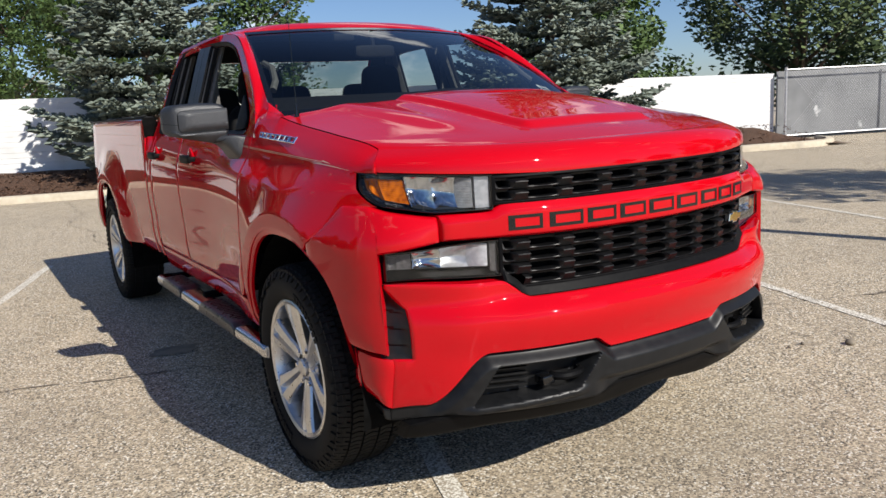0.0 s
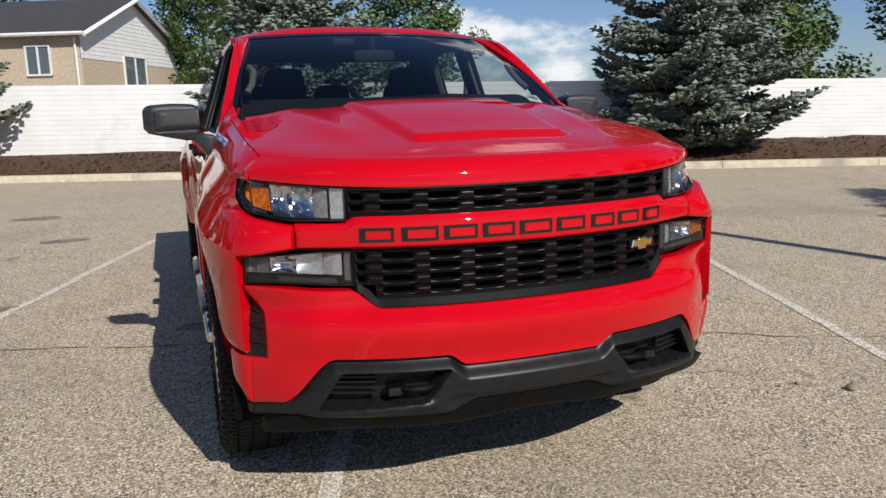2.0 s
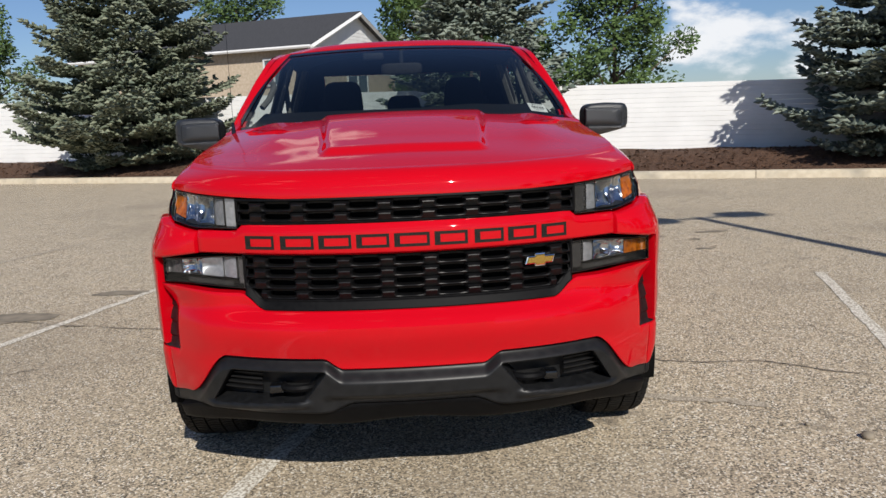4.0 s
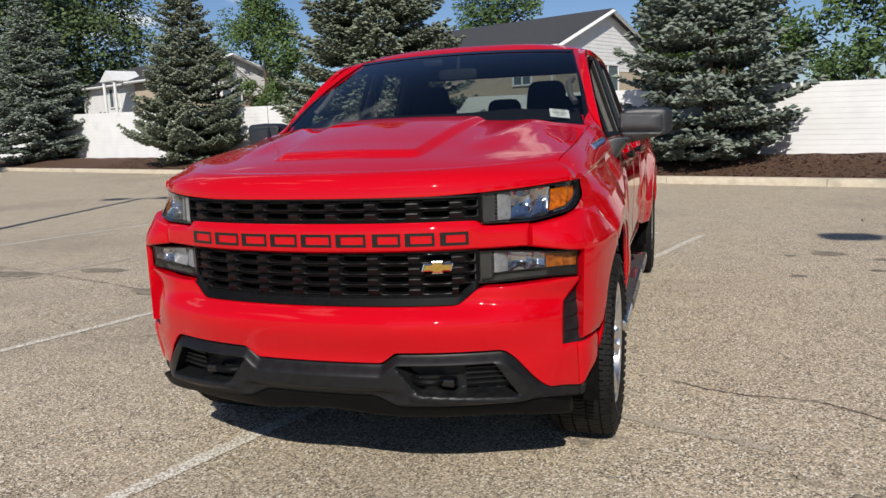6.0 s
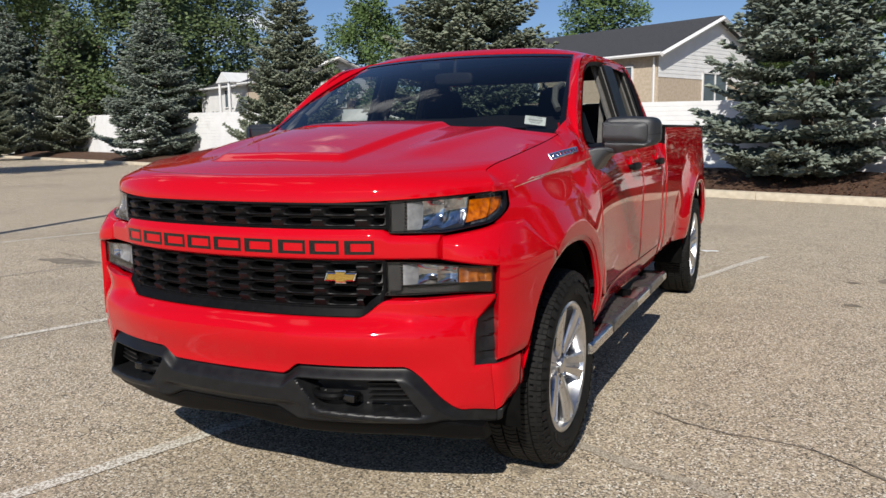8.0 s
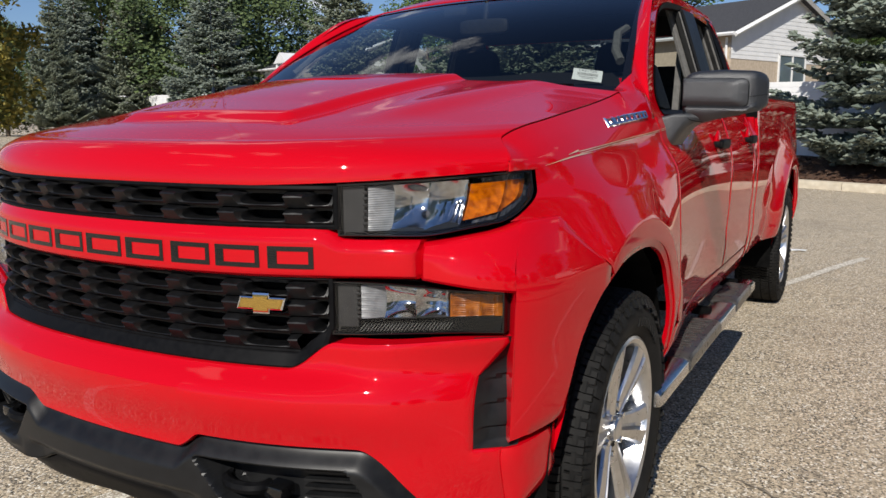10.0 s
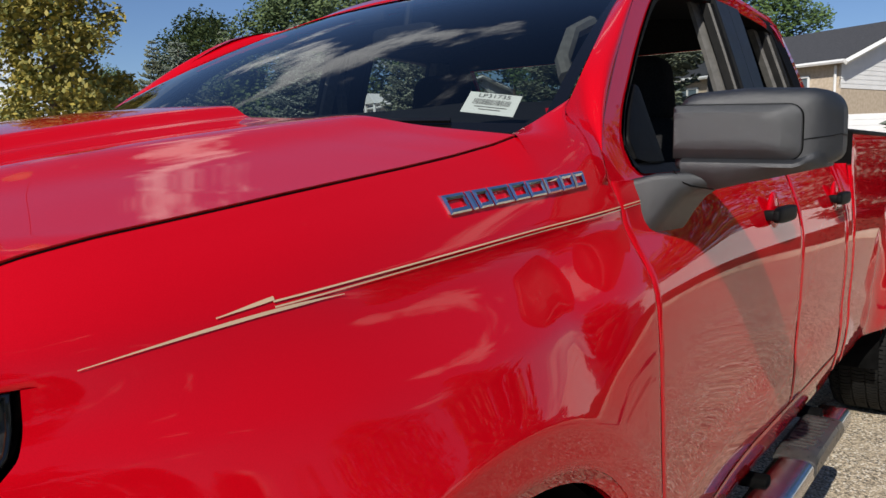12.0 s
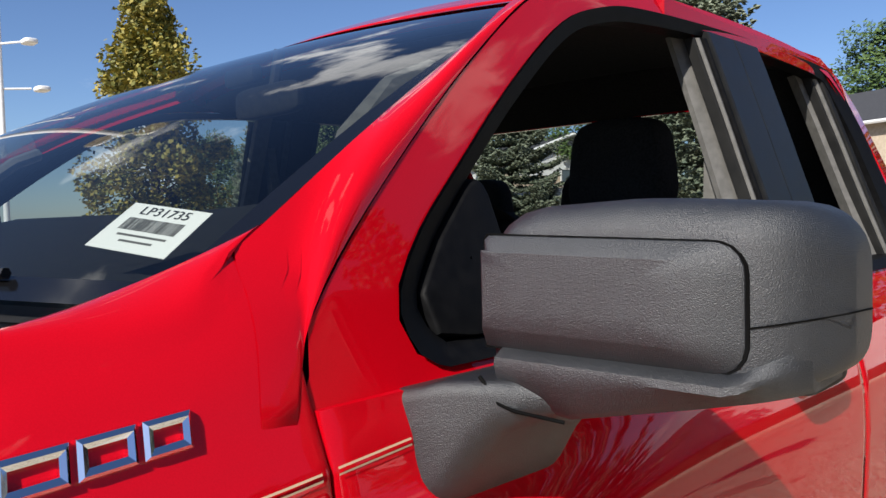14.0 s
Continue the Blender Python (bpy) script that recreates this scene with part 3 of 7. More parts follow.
INNER = [(ahead(y), z) for y, z in ((0.70, 1.304), (0.672, 1.305), (0.653, 1.313), (0.643, 1.330), (0.645, 1.352), (0.686, 1.400), (0.760, 1.462), (0.895, 1.566), (1.035, 1.658), (1.14, 1.698), (1.28, 1.721), (1.60, 1.737), (1.97, 1.735), (2.10, 1.722), (2.13, 1.700), (2.19, 1.57), (2.22, 1.42), (2.21, 1.34), (2.17, 1.312), (1.9, 1.303), (1.2, 1.303))]
for sx in (1, -1):
    bm = bmesh.new()
    frame_ring(bm, ring_pts(OUT, 6), ring_pts(MID, 6), lambda z: cab_x(z), lambda z: cab_x(z) - 0.004, sx)
    part("door_frame", bm, RED, truck)
    bm = bmesh.new()
    frame_ring(bm, ring_pts(MID, 6), ring_pts(INNER, 6), lambda z: cab_x(z) + 0.001, lambda z: cab_x(z) - 0.012, sx, n=200, thick=0.035)
    part("window_trim", bm, PLASTIC, truck)
    bm = bmesh.new()
    frame_ring(bm, ring_pts(OUT, 6), ring_pts(MID, 6), lambda z: cab_x(z) - 0.022, lambda z: cab_x(z) - 0.026, sx)
    part("door_frame_lining", bm, FABRIC, truck)
    # centre pillar: two satin panels, one on each door, with an open joint between them
    def pillar(name, y_top, y_low, width, dx, material, thick=0.03, z1=1.742, label=""):
        bm = bmesh.new()
        rows = []
        for z in dense(1.290, z1, 10):
            t = (z1 - z) / (z1 - 1.290)
            ya = ahead(y_top + (y_low - y_top) * t)
            yb = ya + width
            xo = cab_x(z) + dx
            rows.append([Vector((sx * (xo - thick), ya, z)), Vector((sx * (xo - 0.003), ya, z)), Vector((sx * xo, ya + 0.003, z)), Vector((sx * xo, yb - 0.003, z)), Vector((sx * (xo - 0.003), yb, z)), Vector((sx * (xo - thick), yb, z))])
        grid(bm, rows)
        part(name, bm, material, truck, label)
    pillar("centre_pillar", 1.498, 1.508, 0.110, 0.002, SATIN)
    pillar("centre_pillar", 1.6115, 1.6215, 0.115, 0.0005, SATIN, z1=1.744)
    pillar("pillar_joint", 1.6075, 1.6175, 0.006, -0.006, TRIMGREY)
    # window channels: rubber lips and a grey cloth-lined run
    for y_t, y_l, wd, dx, mt in ((1.484, 1.492, 0.012, -0.004, PLASTIC), (1.473, 1.480, 0.010, -0.010, TRIMGREY), (1.463, 1.470, 0.009, -0.014, RUBBER),
                                 (2.105, 2.165, 0.030, -0.014, RUBBER), (2.090, 2.150, 0.014, -0.020, TRIMGREY), (2.076, 2.136, 0.013, -0.026, RUBBER)):
        pillar("window_channel", y_t, y_l, wd, dx, mt, 0.02, 1.728)
    # inner linings of the pillars
    bm = bmesh.new()
    rows = []
    for z, t in ((1.737, 0), (1.6, 0.3), (1.45, 0.65), (1.285, 1)):
        ya = ahead(1.462 - 0.016 * t)
        rows.append([Vector((sx * (cab_x(z) - 0.045 - dx), ya + dy, z)) for dx, dy in ((-0.01, 0.04), (0.0, 0.012), (0.010, 0.0), (0.022, 0.005), (0.030, 0.05))])
    grid(bm, rows)
    part("pillar_lining", bm, TRIMGREY, truck, "grey inner pillar lining")
    bm = bmesh.new()
    rows = []
    for z, t in ((1.737, 0), (1.6, 0.3), (1.45, 0.65), (1.285, 1)):
        ya = ahead(2.07 + 0.05 * t)
        rows.append([Vector((sx * (cab_x(z) - 0.04), ya + 0.02, z)), Vector((sx * (cab_x(z) - 0.055), ya, z)), Vector((sx * (cab_x(z) - 0.08), ya + 0.02, z)), Vector((sx * (cab_x(z) - 0.09), ya + 0.16, z))])
    grid(bm, rows)
    part("rear_pillar_lining", bm, TRIMGREY, truck)
    # sail triangle ahead of the front side window, with a rounded raised edge
    tri = [(ahead(y), z) for y, z in ((0.655, 1.312), (0.648, 1.350), (0.690, 1.398), (0.752, 1.452), (0.772, 1.462), (0.780, 1.450), (0.792, 1.305), (0.700, 1.305))]
    cen = Vector((sum(p[0] for p in tri) / 8, sum(p[1] for p in tri) / 8))
    bm = bmesh.new()
    rings = []
    for k, dp in ((1.0, -0.03), (1.0, -0.010), (0.97, -0.0065), (0.93, -0.006), (0.5, -0.005), (0.02, -0.005)):
        rings.append([Vector((sx * (cab_x(cen.y + (z - cen.y) * k) + dp), cen.x + (y - cen.x) * k, cen.y + (z - cen.y) * k)) for y, z in resample(tri, 40)])
    vs = grid(bm, rings, close_v=True)
    part("sail_panel", bm, PLASTIC, truck, sharp=0.9)
    # C pillar behind the rear window up to the cab's back
    bm = bmesh.new()
    rows = [[Vector((sx * (cab_x(z) - 0.005), y - 0.01, z)), Vector((sx * (cab_x(z) - 0.005), y2 - 0.012, z)), Vector((sx * (cab_x(z) - 0.012), y2, z)), Vector((sx * (cab_x(z) - 0.12), y2 + 0.012, z))] for z, y, y2 in ((1.275, 2.345, 2.43), (1.4, 2.31, 2.40), (1.52, 2.26, 2.355), (1.66, 2.18, 2.28), (1.74, 2.10, 2.21), (1.782, 1.97, 2.14))]
    grid(bm, rows)
    part("rear_corner_pillar", bm, RED, truck)
    # A pillar from the cowl to the roof, between windscreen and door
    bm = bmesh.new()
    rows = []
    curve = [(0.436, 1.262), (0.4752, 1.3455), (0.5785, 1.4465), (0.778, 1.607), (0.978, 1.7295), (1.20, 1.780)]
    for i in range(25):
        t = i / 24
        k = min(t * 5, 4.9999)
        i0, f = int(k), k - int(k)
        q = [Vector(curve[min(max(i0 + d, 0), 5)]) for d in (-1, 0, 1, 2)]
        c = 0.5 * ((2 * q[1]) + (q[2] - q[0]) * f + (2 * q[0] - 5 * q[1] + 4 * q[2] - q[3]) * f * f + (3 * q[1] - q[0] - 3 * q[2] + q[3]) * f ** 3)
        o = Vector((cab_x(c.y) + 0.002 - 0.010 * smooth(0.55, 1.0, t), c.x, c.y))
        g = windscreen(1.0 + 0.016 * smooth(0.72, 0.20, t), 0.074 + 0.926 * t, -0.006)
        if t < 0.2:
            g = corner_sweep(0.55 + 0.45 * t / 0.2)
        row = [o - Vector((0.03, 0, 0)), o]
        k = smooth(0.0, 0.35, t)
        for s in (0.1, 0.2, 0.3, 0.42, 0.54, 0.66, 0.78, 0.9):
            p = o.lerp(g, s) + Vector((0.012, -0.010, 0.014)) * (4 * s * (1 - s)) * k * smooth(1.0, 0.55, t)
            q = o.lerp(g, s)
            q.x = max(side_x(0.45, min(q.z, 1.398)) - 0.39 * max(q.z - 1.398, 0) + 0.0012, q.x - 0.004 * (1 - s))
            row.append(q.lerp(p, smooth(0.0, 0.22, t)))
        row += [g, g + Vector((-0.012, 0.004, -0.02))]
        if i == 0:                           # runs on a little under the fender and the lip
            rows.append([Vector((sx * (v.x - 0.0008), v.y - 0.030, v.z - 0.016 * smooth(1.385, 1.424, v.z))) for v in row])
        rows.append([Vector((sx * v.x, v.y, v.z)) for v in row])
    grid(bm, rows)
    part("windscreen_pillar", bm, RED, truck, sharp=0.9)
    # red lip that sweeps from the hood's corner up to the pillar
    bm = bmesh.new()
    rows = []
    for i in range(13):
        w = i / 12
        y = 0.252 + (0.437 - 0.252) * w
        ft = fender_top(y)
        o = Vector((side_x(y, ft) + 0.001, y, ft + 0.001))
        g = corner_sweep(0.55 * w)
        row = [Vector((side_x(y, ft - d) + e, y, ft - d)) for d, e in ((0.030, -0.0008), (0.018, 0.0003), (0.008, 0.0008))] + [o]
        row += [o.lerp(g, q) + Vector((0, 0, 0.004 * 4 * q * (1 - q))) for q in (0.3, 0.6, 0.85)] + [g, g + Vector((-0.012, 0.004, -0.03))]
        rows.append([Vector((sx * v.x, v.y, v.z)) for v in row])
    grid(bm, rows)
    part("cowl_lip", bm, RED, truck, sharp=0.9)


def roof_point(u, v):
    e = windscreen(u, 1.0, -0.006)
    hw = 0.655 + 0.050 * smooth(0, 0.10, v)
    x = u * (e.x / u if abs(u) > 1e-6 else 0.65) * (1 - smooth(0, 0.1, v)) + u * hw * 1.045 * smooth(0, 0.1, v)
    y = e.y + (2.17 - e.y) * v
    z = e.z + (0.062 * math.sin(math.pi * min(v * 0.62 + 0.0, 1)) + 0.022 * smooth(0, 0.06, v)) * (1 - abs(u) ** 4) - 0.012 * smooth(0, 0.2, v) * abs(u) ** 8 - 0.02 * v * v
    return Vector((x, y, z))


bm = bmesh.new()
vs = grid(bm, [[roof_point(-1 + 2 * i / 30, j / 16) for j in range(17)] for i in range(31)])
skirt(bm, vs, (0, 0, -0.03))
part("roof", bm, RED, truck)


bm = bmesh.new()
grid(bm, [[windscreen(1.016 * (-1 + 2 * i / 24), j / 12) for j in range(13)] for i in range(25)])
ws = part("windscreen", bm, GLASS, truck, "tinted curved windscreen glass")
ws.visible_shadow = False
bm = bmesh.new()
fr = []
for i in range(25):
    u = -1 + 2 * i / 24
    fr.append([windscreen(u, 0, -0.004), windscreen(u, 0.03, -0.004)])
grid(bm, fr)
fr = [[windscreen(-1 + 2 * i / 24, v, -0.003) for v in (0.94, 1.0)] for i in range(25)]
grid(bm, fr)
for s in (-1, 1):
    grid(bm, [[windscreen(s * k, v / 12, -0.003) for k in (0.985, 1.012)] for v in range(13)])
part("windscreen_border", bm, GLOSSBLACK, truck)

# cab back wall with its window
bm = bmesh.new()
def back(x, z):
    return Vector((x, 2.40 - 0.26 * smooth(1.3, 1.85, z), z))


def back_in(x, z0, z1, f):
    top = min(z1, 1.80) if z1 < 1.79 else roof_point(x / 0.75, 1.0).z - 0.006
    z = z0 + (top - z0) * f
    lim = cab_x(z) - 0.035
    return back(min(max(x, -lim), lim), z)


for x0, x1, z0, z1 in ((-0.87, 0.87, 0.6, 1.36), (-0.72, 0.72, 1.70, 1.80), (-0.80, -0.56, 1.36, 1.70), (0.56, 0.80, 1.36, 1.70)):
    vs = grid(bm, [[back_in(x0 + (x1 - x0) * i / 6, z0, z1, j / 6) for j in range(7)] for i in range(7)])
    skirt(bm, vs, (0, 0.02, 0))
part("cab_back", bm, RED, truck)
bm = bmesh.new()
for x0, x1, z0, z1 in ((-0.87, 0.87, 0.6, 1.36), (-0.71, 0.71, 1.70, 1.79), (-0.79, -0.56, 1.36, 1.70), (0.56, 0.79, 1.36, 1.70)):
    grid(bm, [[back_in(x0 + (x1 - x0) * i / 6, z0, z1, j / 6) + Vector((0, -0.02, 0)) for j in range(7)] for i in range(7)])
part("cab_back_lining", bm, FABRIC, truck)
bm = bmesh.new()
grid(bm, [[back(-0.56 + 1.12 * i / 4, 1.36 + 0.34 * j / 4) + Vector((0, 0.01, 0)) for j in range(5)] for i in range(5)])
rg = part("rear_window", bm, REARGLASS, truck, "lightly tinted rear window")
rg.visible_shadow = False

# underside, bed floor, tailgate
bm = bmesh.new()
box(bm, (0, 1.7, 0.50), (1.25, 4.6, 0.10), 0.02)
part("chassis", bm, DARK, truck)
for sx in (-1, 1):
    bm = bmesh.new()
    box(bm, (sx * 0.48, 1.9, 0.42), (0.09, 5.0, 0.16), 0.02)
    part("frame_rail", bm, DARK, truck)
bm = bmesh.new()
box(bm, (0, 3.55, 0.86), (1.75, 2.15, 0.03))
for sx in (-1, 1):
    box(bm, (sx * 0.89, 3.55, 1.12), (0.03, 2.15, 0.5))
box(bm, (0, 2.47, 1.12), (1.75, 0.03, 0.5))
part("bed_liner", bm, DARK, truck)
bm = bmesh.new()
box(bm, (0, 4.66, 1.10), (1.80, 0.07, 0.56), 0.02)
part("tailgate", bm, RED, truck)
bm = bmesh.new()
box(bm, (0, 4.76, 0.64), (1.78, 0.20, 0.20), 0.03)
part("rear_bumper", bm, CHROME, truck)
for ya in (0.0, WB):
    bm = bmesh.new()
    tube(bm, [(-0.75, ya, HUB_Z), (0.75, ya, HUB_Z)], 0.06, 12)
    part("axle", bm, DARK, truck)
bm = bmesh.new()
box(bm, (0, -0.35, 0.85), (1.15, 0.7, 0.5))
part("engine_bay_block", bm, DARK, truck)


# ---- the truck's face ----
def bar_top(x):
    a = abs(x)
    return 1.052 - 0.026 * smooth(0.565, 0.605, a)


def bar_bot(x):
    return 0.943 + 0.006 * abs(x)


def bar_prof(x, w):
    # flat lower face, sloping upper edge
    return 0.014 * smooth(1.0, 0.72, w) + 0.006 * smooth(0.0, 0.1, w)


front_panel("name_bar", -0.748, 0.748, bar_top, bar_bot, truck, nu=60, nv=14, proud=0.0, depth=0.06, label="red cross bar with pressed lettering blocks", prof=bar_prof)

def bump_top(x):
    a = abs(x)
    return 0.752 + 0.06 * smooth(0.50, 0.60, a) + 0.012 * smooth(0.6, 0.9, a) - (0.0 if a < 0.846 else 0.242 + 0.012 * smooth(0.6, 0.9, a) - 0.012)


def val_top(x):
    a = abs(x)
    z = 0.552 + 0.040 * smooth(0.24, 0.31, a)
    return z - 0.165 * smooth(0.655, 0.83, a) - 0.02 * smooth(0.83, 0.95, a)


def bump_proud(x, z):
    p = 0.05 + 0.030 * smooth(0.56, 0.69, z) - 0.055 * smooth(0.70, 0.765, z) * (1 - 0.5 * smooth(0.55, 0.7, abs(x)))
    return p * (1 - 0.9 * smooth(0.70, 0.97, abs(x)))


SLOT_X, SLOT_Z = 0.858, 0.584


def slot_top(a):
    """Upper edge of the side air slot, slanting up outwards."""
    return 0.738 + 0.074 * max(a - SLOT_X, 0) / 0.056


bm = bmesh.new()
half = [0.0] + dense(0.012, 0.846, 82) + [0.852, SLOT_X, 0.864] + dense(0.872, 0.902, 3) + [0.908, 0.914]
cols = [-x for x in half[:0:-1]] + half
table = []
for x in cols:
    a = abs(x)
    v0, v3 = val_top(x), 0.752 + 0.06 * smooth(0.50, 0.60, a) + 0.012 * smooth(0.6, 0.9, a)
    v1 = max(SLOT_Z, v0 + 0.012)
    v2 = max(slot_top(a), v1 + 0.01)
    zs = spread(v0, v1, 5, min(0.005, (v1 - v0) / 8)) + spread(v1, min(v2, v3 - 0.006), 9)[1:] + spread(min(v2, v3 - 0.006), v3, 5, min(0.006, (v3 - v2) / 8 if v3 > v2 + 0.01 else 0.0008))[1:]
    table.append([bm.verts.new(front(x, z, bump_proud(x, z))) for z in zs])
n0, n1 = 7, 18
for i in range(len(cols) - 1):
    out = min(abs(cols[i]), abs(cols[i + 1]))
    for j in range(len(table[0]) - 1):
        if out >= SLOT_X - 1e-6 and n0 <= j < n1:
            continue
        if out >= 0.9079 and j < n0:
            continue
        bm.faces.new((table[i][j], table[i + 1][j], table[i + 1][j + 1], table[i][j + 1]))
bmesh.ops.delete(bm, geom=[v for v in bm.verts if not v.link_faces], context="VERTS")
rim_e = [e for e in bm.edges if e.is_boundary]
for v in {v for e in rim_e for v in e.verts}:
    v.co.y += 0.004
fold = bmesh.ops.extrude_edge_only(bm, edges=rim_e)
for v in (g for g in fold["geom"] if isinstance(g, bmesh.types.BMVert)):
    v.co.y += 0.05
part("front_bumper", bm, RED, truck, "red painted front bumper skin", sharp=0.6)
for sx in (1, -1):
    # dark plastic insert in the side air slot, stepped into shallow louvres
    bm = bmesh.new()
    grid(bm, [[Vector((sx * x, front(x, z).y + 0.060, z)) for z in (0.55, 0.65, 0.75, 0.83, 0.90, 0.955)] for x in dense(0.825, 0.934, 8)])
    part("air_slot", bm, DARK, truck)
    bm = bmesh.new()
    rows = []
    for x in dense(SLOT_X - 0.002, 0.932, 9):
        zs = dense(0.572, 0.826, 40)
        row = []
        for z in zs:
            k = (z - 0.10 * (x - SLOT_X) - 0.572) / 0.052
            d = 0.012 + 0.011 * (k - math.floor(k)) ** 1.6
            border = min(1.0, max(0.0, (x - SLOT_X - 0.001) / 0.012), max(0.0, (z - 0.584) / 0.012), max(0.0, (slot_top(x) - z) / 0.012))
            row.append(Vector((sx * x, front(x, z, bump_proud(x, z)).y + 0.010 + d * border, z)))
        rows.append(row)
    grid(bm, rows)
    part("air_slot_louvre", bm, SATIN, truck, sharp=0.5)


def end_panel(name, sx, zt, zb, proud, material, nz=10):
    """Carries a front panel round the corner to the wheel arch."""
    bm = bmesh.new()
    rows = []
    zt0, zb0 = zt(0.908), zb(0.908)
    for i in range(15):
        q = i / 14
        t = zt0 + 0.012 * q
        b = zb0 + 0.035 * q
        row = []
        for j in range(nz + 1):
            z = b + (t - b) * j / nz
            p0 = front(0.908, z, proud(0.908, z))
            p3 = Vector((0.968 - 0.05 * smooth(0.5, 0.38, z), -0.485, z))
            p1, p2 = p0 + Vector((0.034, 0.012, 0)), p3 - Vector((0.006, 0.11, 0))
            c = 1 - q
            p = p0 * c ** 3 + p1 * (3 * c * c * q) + p2 * (3 * c * q * q) + p3 * q ** 3
            ed = 0.004 if j in (0, nz) or i == 14 else 0.0
            row.append(Vector((sx * (p.x - ed * q), p.y + ed, z)))
        rows.append(row)
    vs = grid(bm, rows)
    skirt(bm, vs, (-sx * 0.03, 0.03, 0))
    part(name, bm, material, truck, sharp=0.9)


for sx in (1, -1):
    end_panel("bumper_end", sx, bump_top, val_top, bump_proud, RED)


def val_bot(x):
    a = abs(x)
    return 0.432 - 0.032 * smooth(0.20, 0.30, a) - 0.035 * smooth(0.75, 0.92, a)


def val_prof(x, w):
    a = abs(x)
    z = val_bot(x) + w * (val_top(x) - val_bot(x))
    p = 0.058 * (1 - 0.9 * smooth(0.70, 0.97, a))
    xl, xr = 0.303 + 0.80 * max(0.547 - z, 0), 0.640 + 0.62 * max(0.545 - z, 0)
    pocket = smooth(xl - 0.004, xl + 0.012, a) * smooth(xr + 0.006, xr - 0.010, a) * smooth(0.0, 0.010, z - (0.446 - 0.07 * (a - 0.387))) * smooth(0.552, 0.540, z)
    lip = 0.034 * smooth(0.0, -0.046, z - val_top(x)) * smooth(0.86, 0.74, a)          # broad top edge, tilted to the sky
    under = 0.020 * smooth(0.468, 0.440, z) * smooth(0.34, 0.26, a)                     # the middle folds in below
    ledge = 0.012 * smooth(0.020, 0.004, abs(z - (0.434 - 0.07 * (a - 0.387)))) * smooth(0.34, 0.40, a) * smooth(0.76, 0.71, a)
    return p - 0.022 + lip + ledge - under - 0.080 * pocket


front_panel("lower_valance", -0.908, 0.908, lambda x: val_top(x) - 0.004, val_bot, truck, SATIN, nu=320, nv=46, depth=0.08, label="unpainted charcoal lower bumper", prof=val_prof, sharp=0.5)
for sx in (1, -1):
    end_panel("valance_end", sx, lambda x: val_top(x) - 0.004, val_bot, lambda x, z: val_prof(x, (z - val_bot(x)) / (val_top(x) - val_bot(x))), SATIN)
front_panel("chin_spoiler", -0.88, 0.88, lambda x: val_bot(x) - 0.004, lambda x: 0.335 - 0.03 * smooth(0.6, 0.9, abs(x)) + 0.02 * smooth(0.3, 0.0, abs(x)), truck, PLASTIC, nu=40, nv=4, proud=0.0, depth=0.05, prof=lambda x, w: 0.045 * w)
for sx in (1, -1):
    for k in range(4):
        zz = 0.472 + 0.0185 * k
        bm = bmesh.new()
        rows = []
        for i in range(5):
            x = sx * (0.535 + (0.145 - 0.012 * k) * i / 4)
            c = front(x, zz, 0.012)
            rows.append([c + Vector((0, 0, 0.004)), c + Vector((0, -0.018, 0.002)), c + Vector((0, -0.018, -0.003)), c + Vector((0, 0, -0.005))])
        grid(bm, rows, close_v=True)
        part("valance_slat", bm, SATIN, truck)
    # tow hook
    bm = bmesh.new()
    c = front(sx * 0.40, 0.485, 0.01)
    tube(bm, [c + Vector((0.055 * math.cos(a), -0.035 * max(math.sin(a), -0.2) - 0.01, 0.002)) for a in [math.pi * (i / 12 * 1.3 - 0.15) for i in range(13)]], 0.014, 8)
    part("tow_hook", bm, PLASTIC, truck)
    bm = bmesh.new()
    box(bm, c + Vector((sx * 0.08, 0.0, -0.005)), (0.05, 0.05, 0.03), 0.006)
    part("hook_bracket", bm, GLOSSBLACK, truck)


# lettering: nine plain black frames in place of the maker's name
for c0, c1 in ((-0.562, -0.457), (-0.435, -0.318), (-0.302, -0.190), (-0.174, -0.062), (-0.046, 0.074), (0.090, 0.203), (0.226, 0.327), (0.342, 0.444), (0.462, 0.556)):
    bm = bmesh.new()
    for xa, xb, z0, z1 in ((c0, c1, 1.0035, 1.0135), (c0, c1, 0.9665, 0.9765), (c0, c0 + 0.020, 0.9765, 1.0035), (c1 - 0.010, c1, 0.9765, 1.0035)):
        rows = []
        for i in range(7):
            x = xa + (xb - xa) * i / 6
            rows.append([front(x, z, 0.0215) for z in (z0, z1)])
        vs = grid(bm, rows)
        skirt(bm, vs, (0, 0.006, 0))
    part("name_block", bm, GLOSSBLACK, truck, "plain black frame on the red bar")
    bm = bmesh.new()
    for k in range(5):
        z = 0.9795 + 0.005 * k
        grid(bm, [[front(x, q, 0.0225) for q in (z, z + 0.0016)] for x in (c0 + 0.003, c0 + 0.017)])
    part("block_rib", bm, SATIN, truck)


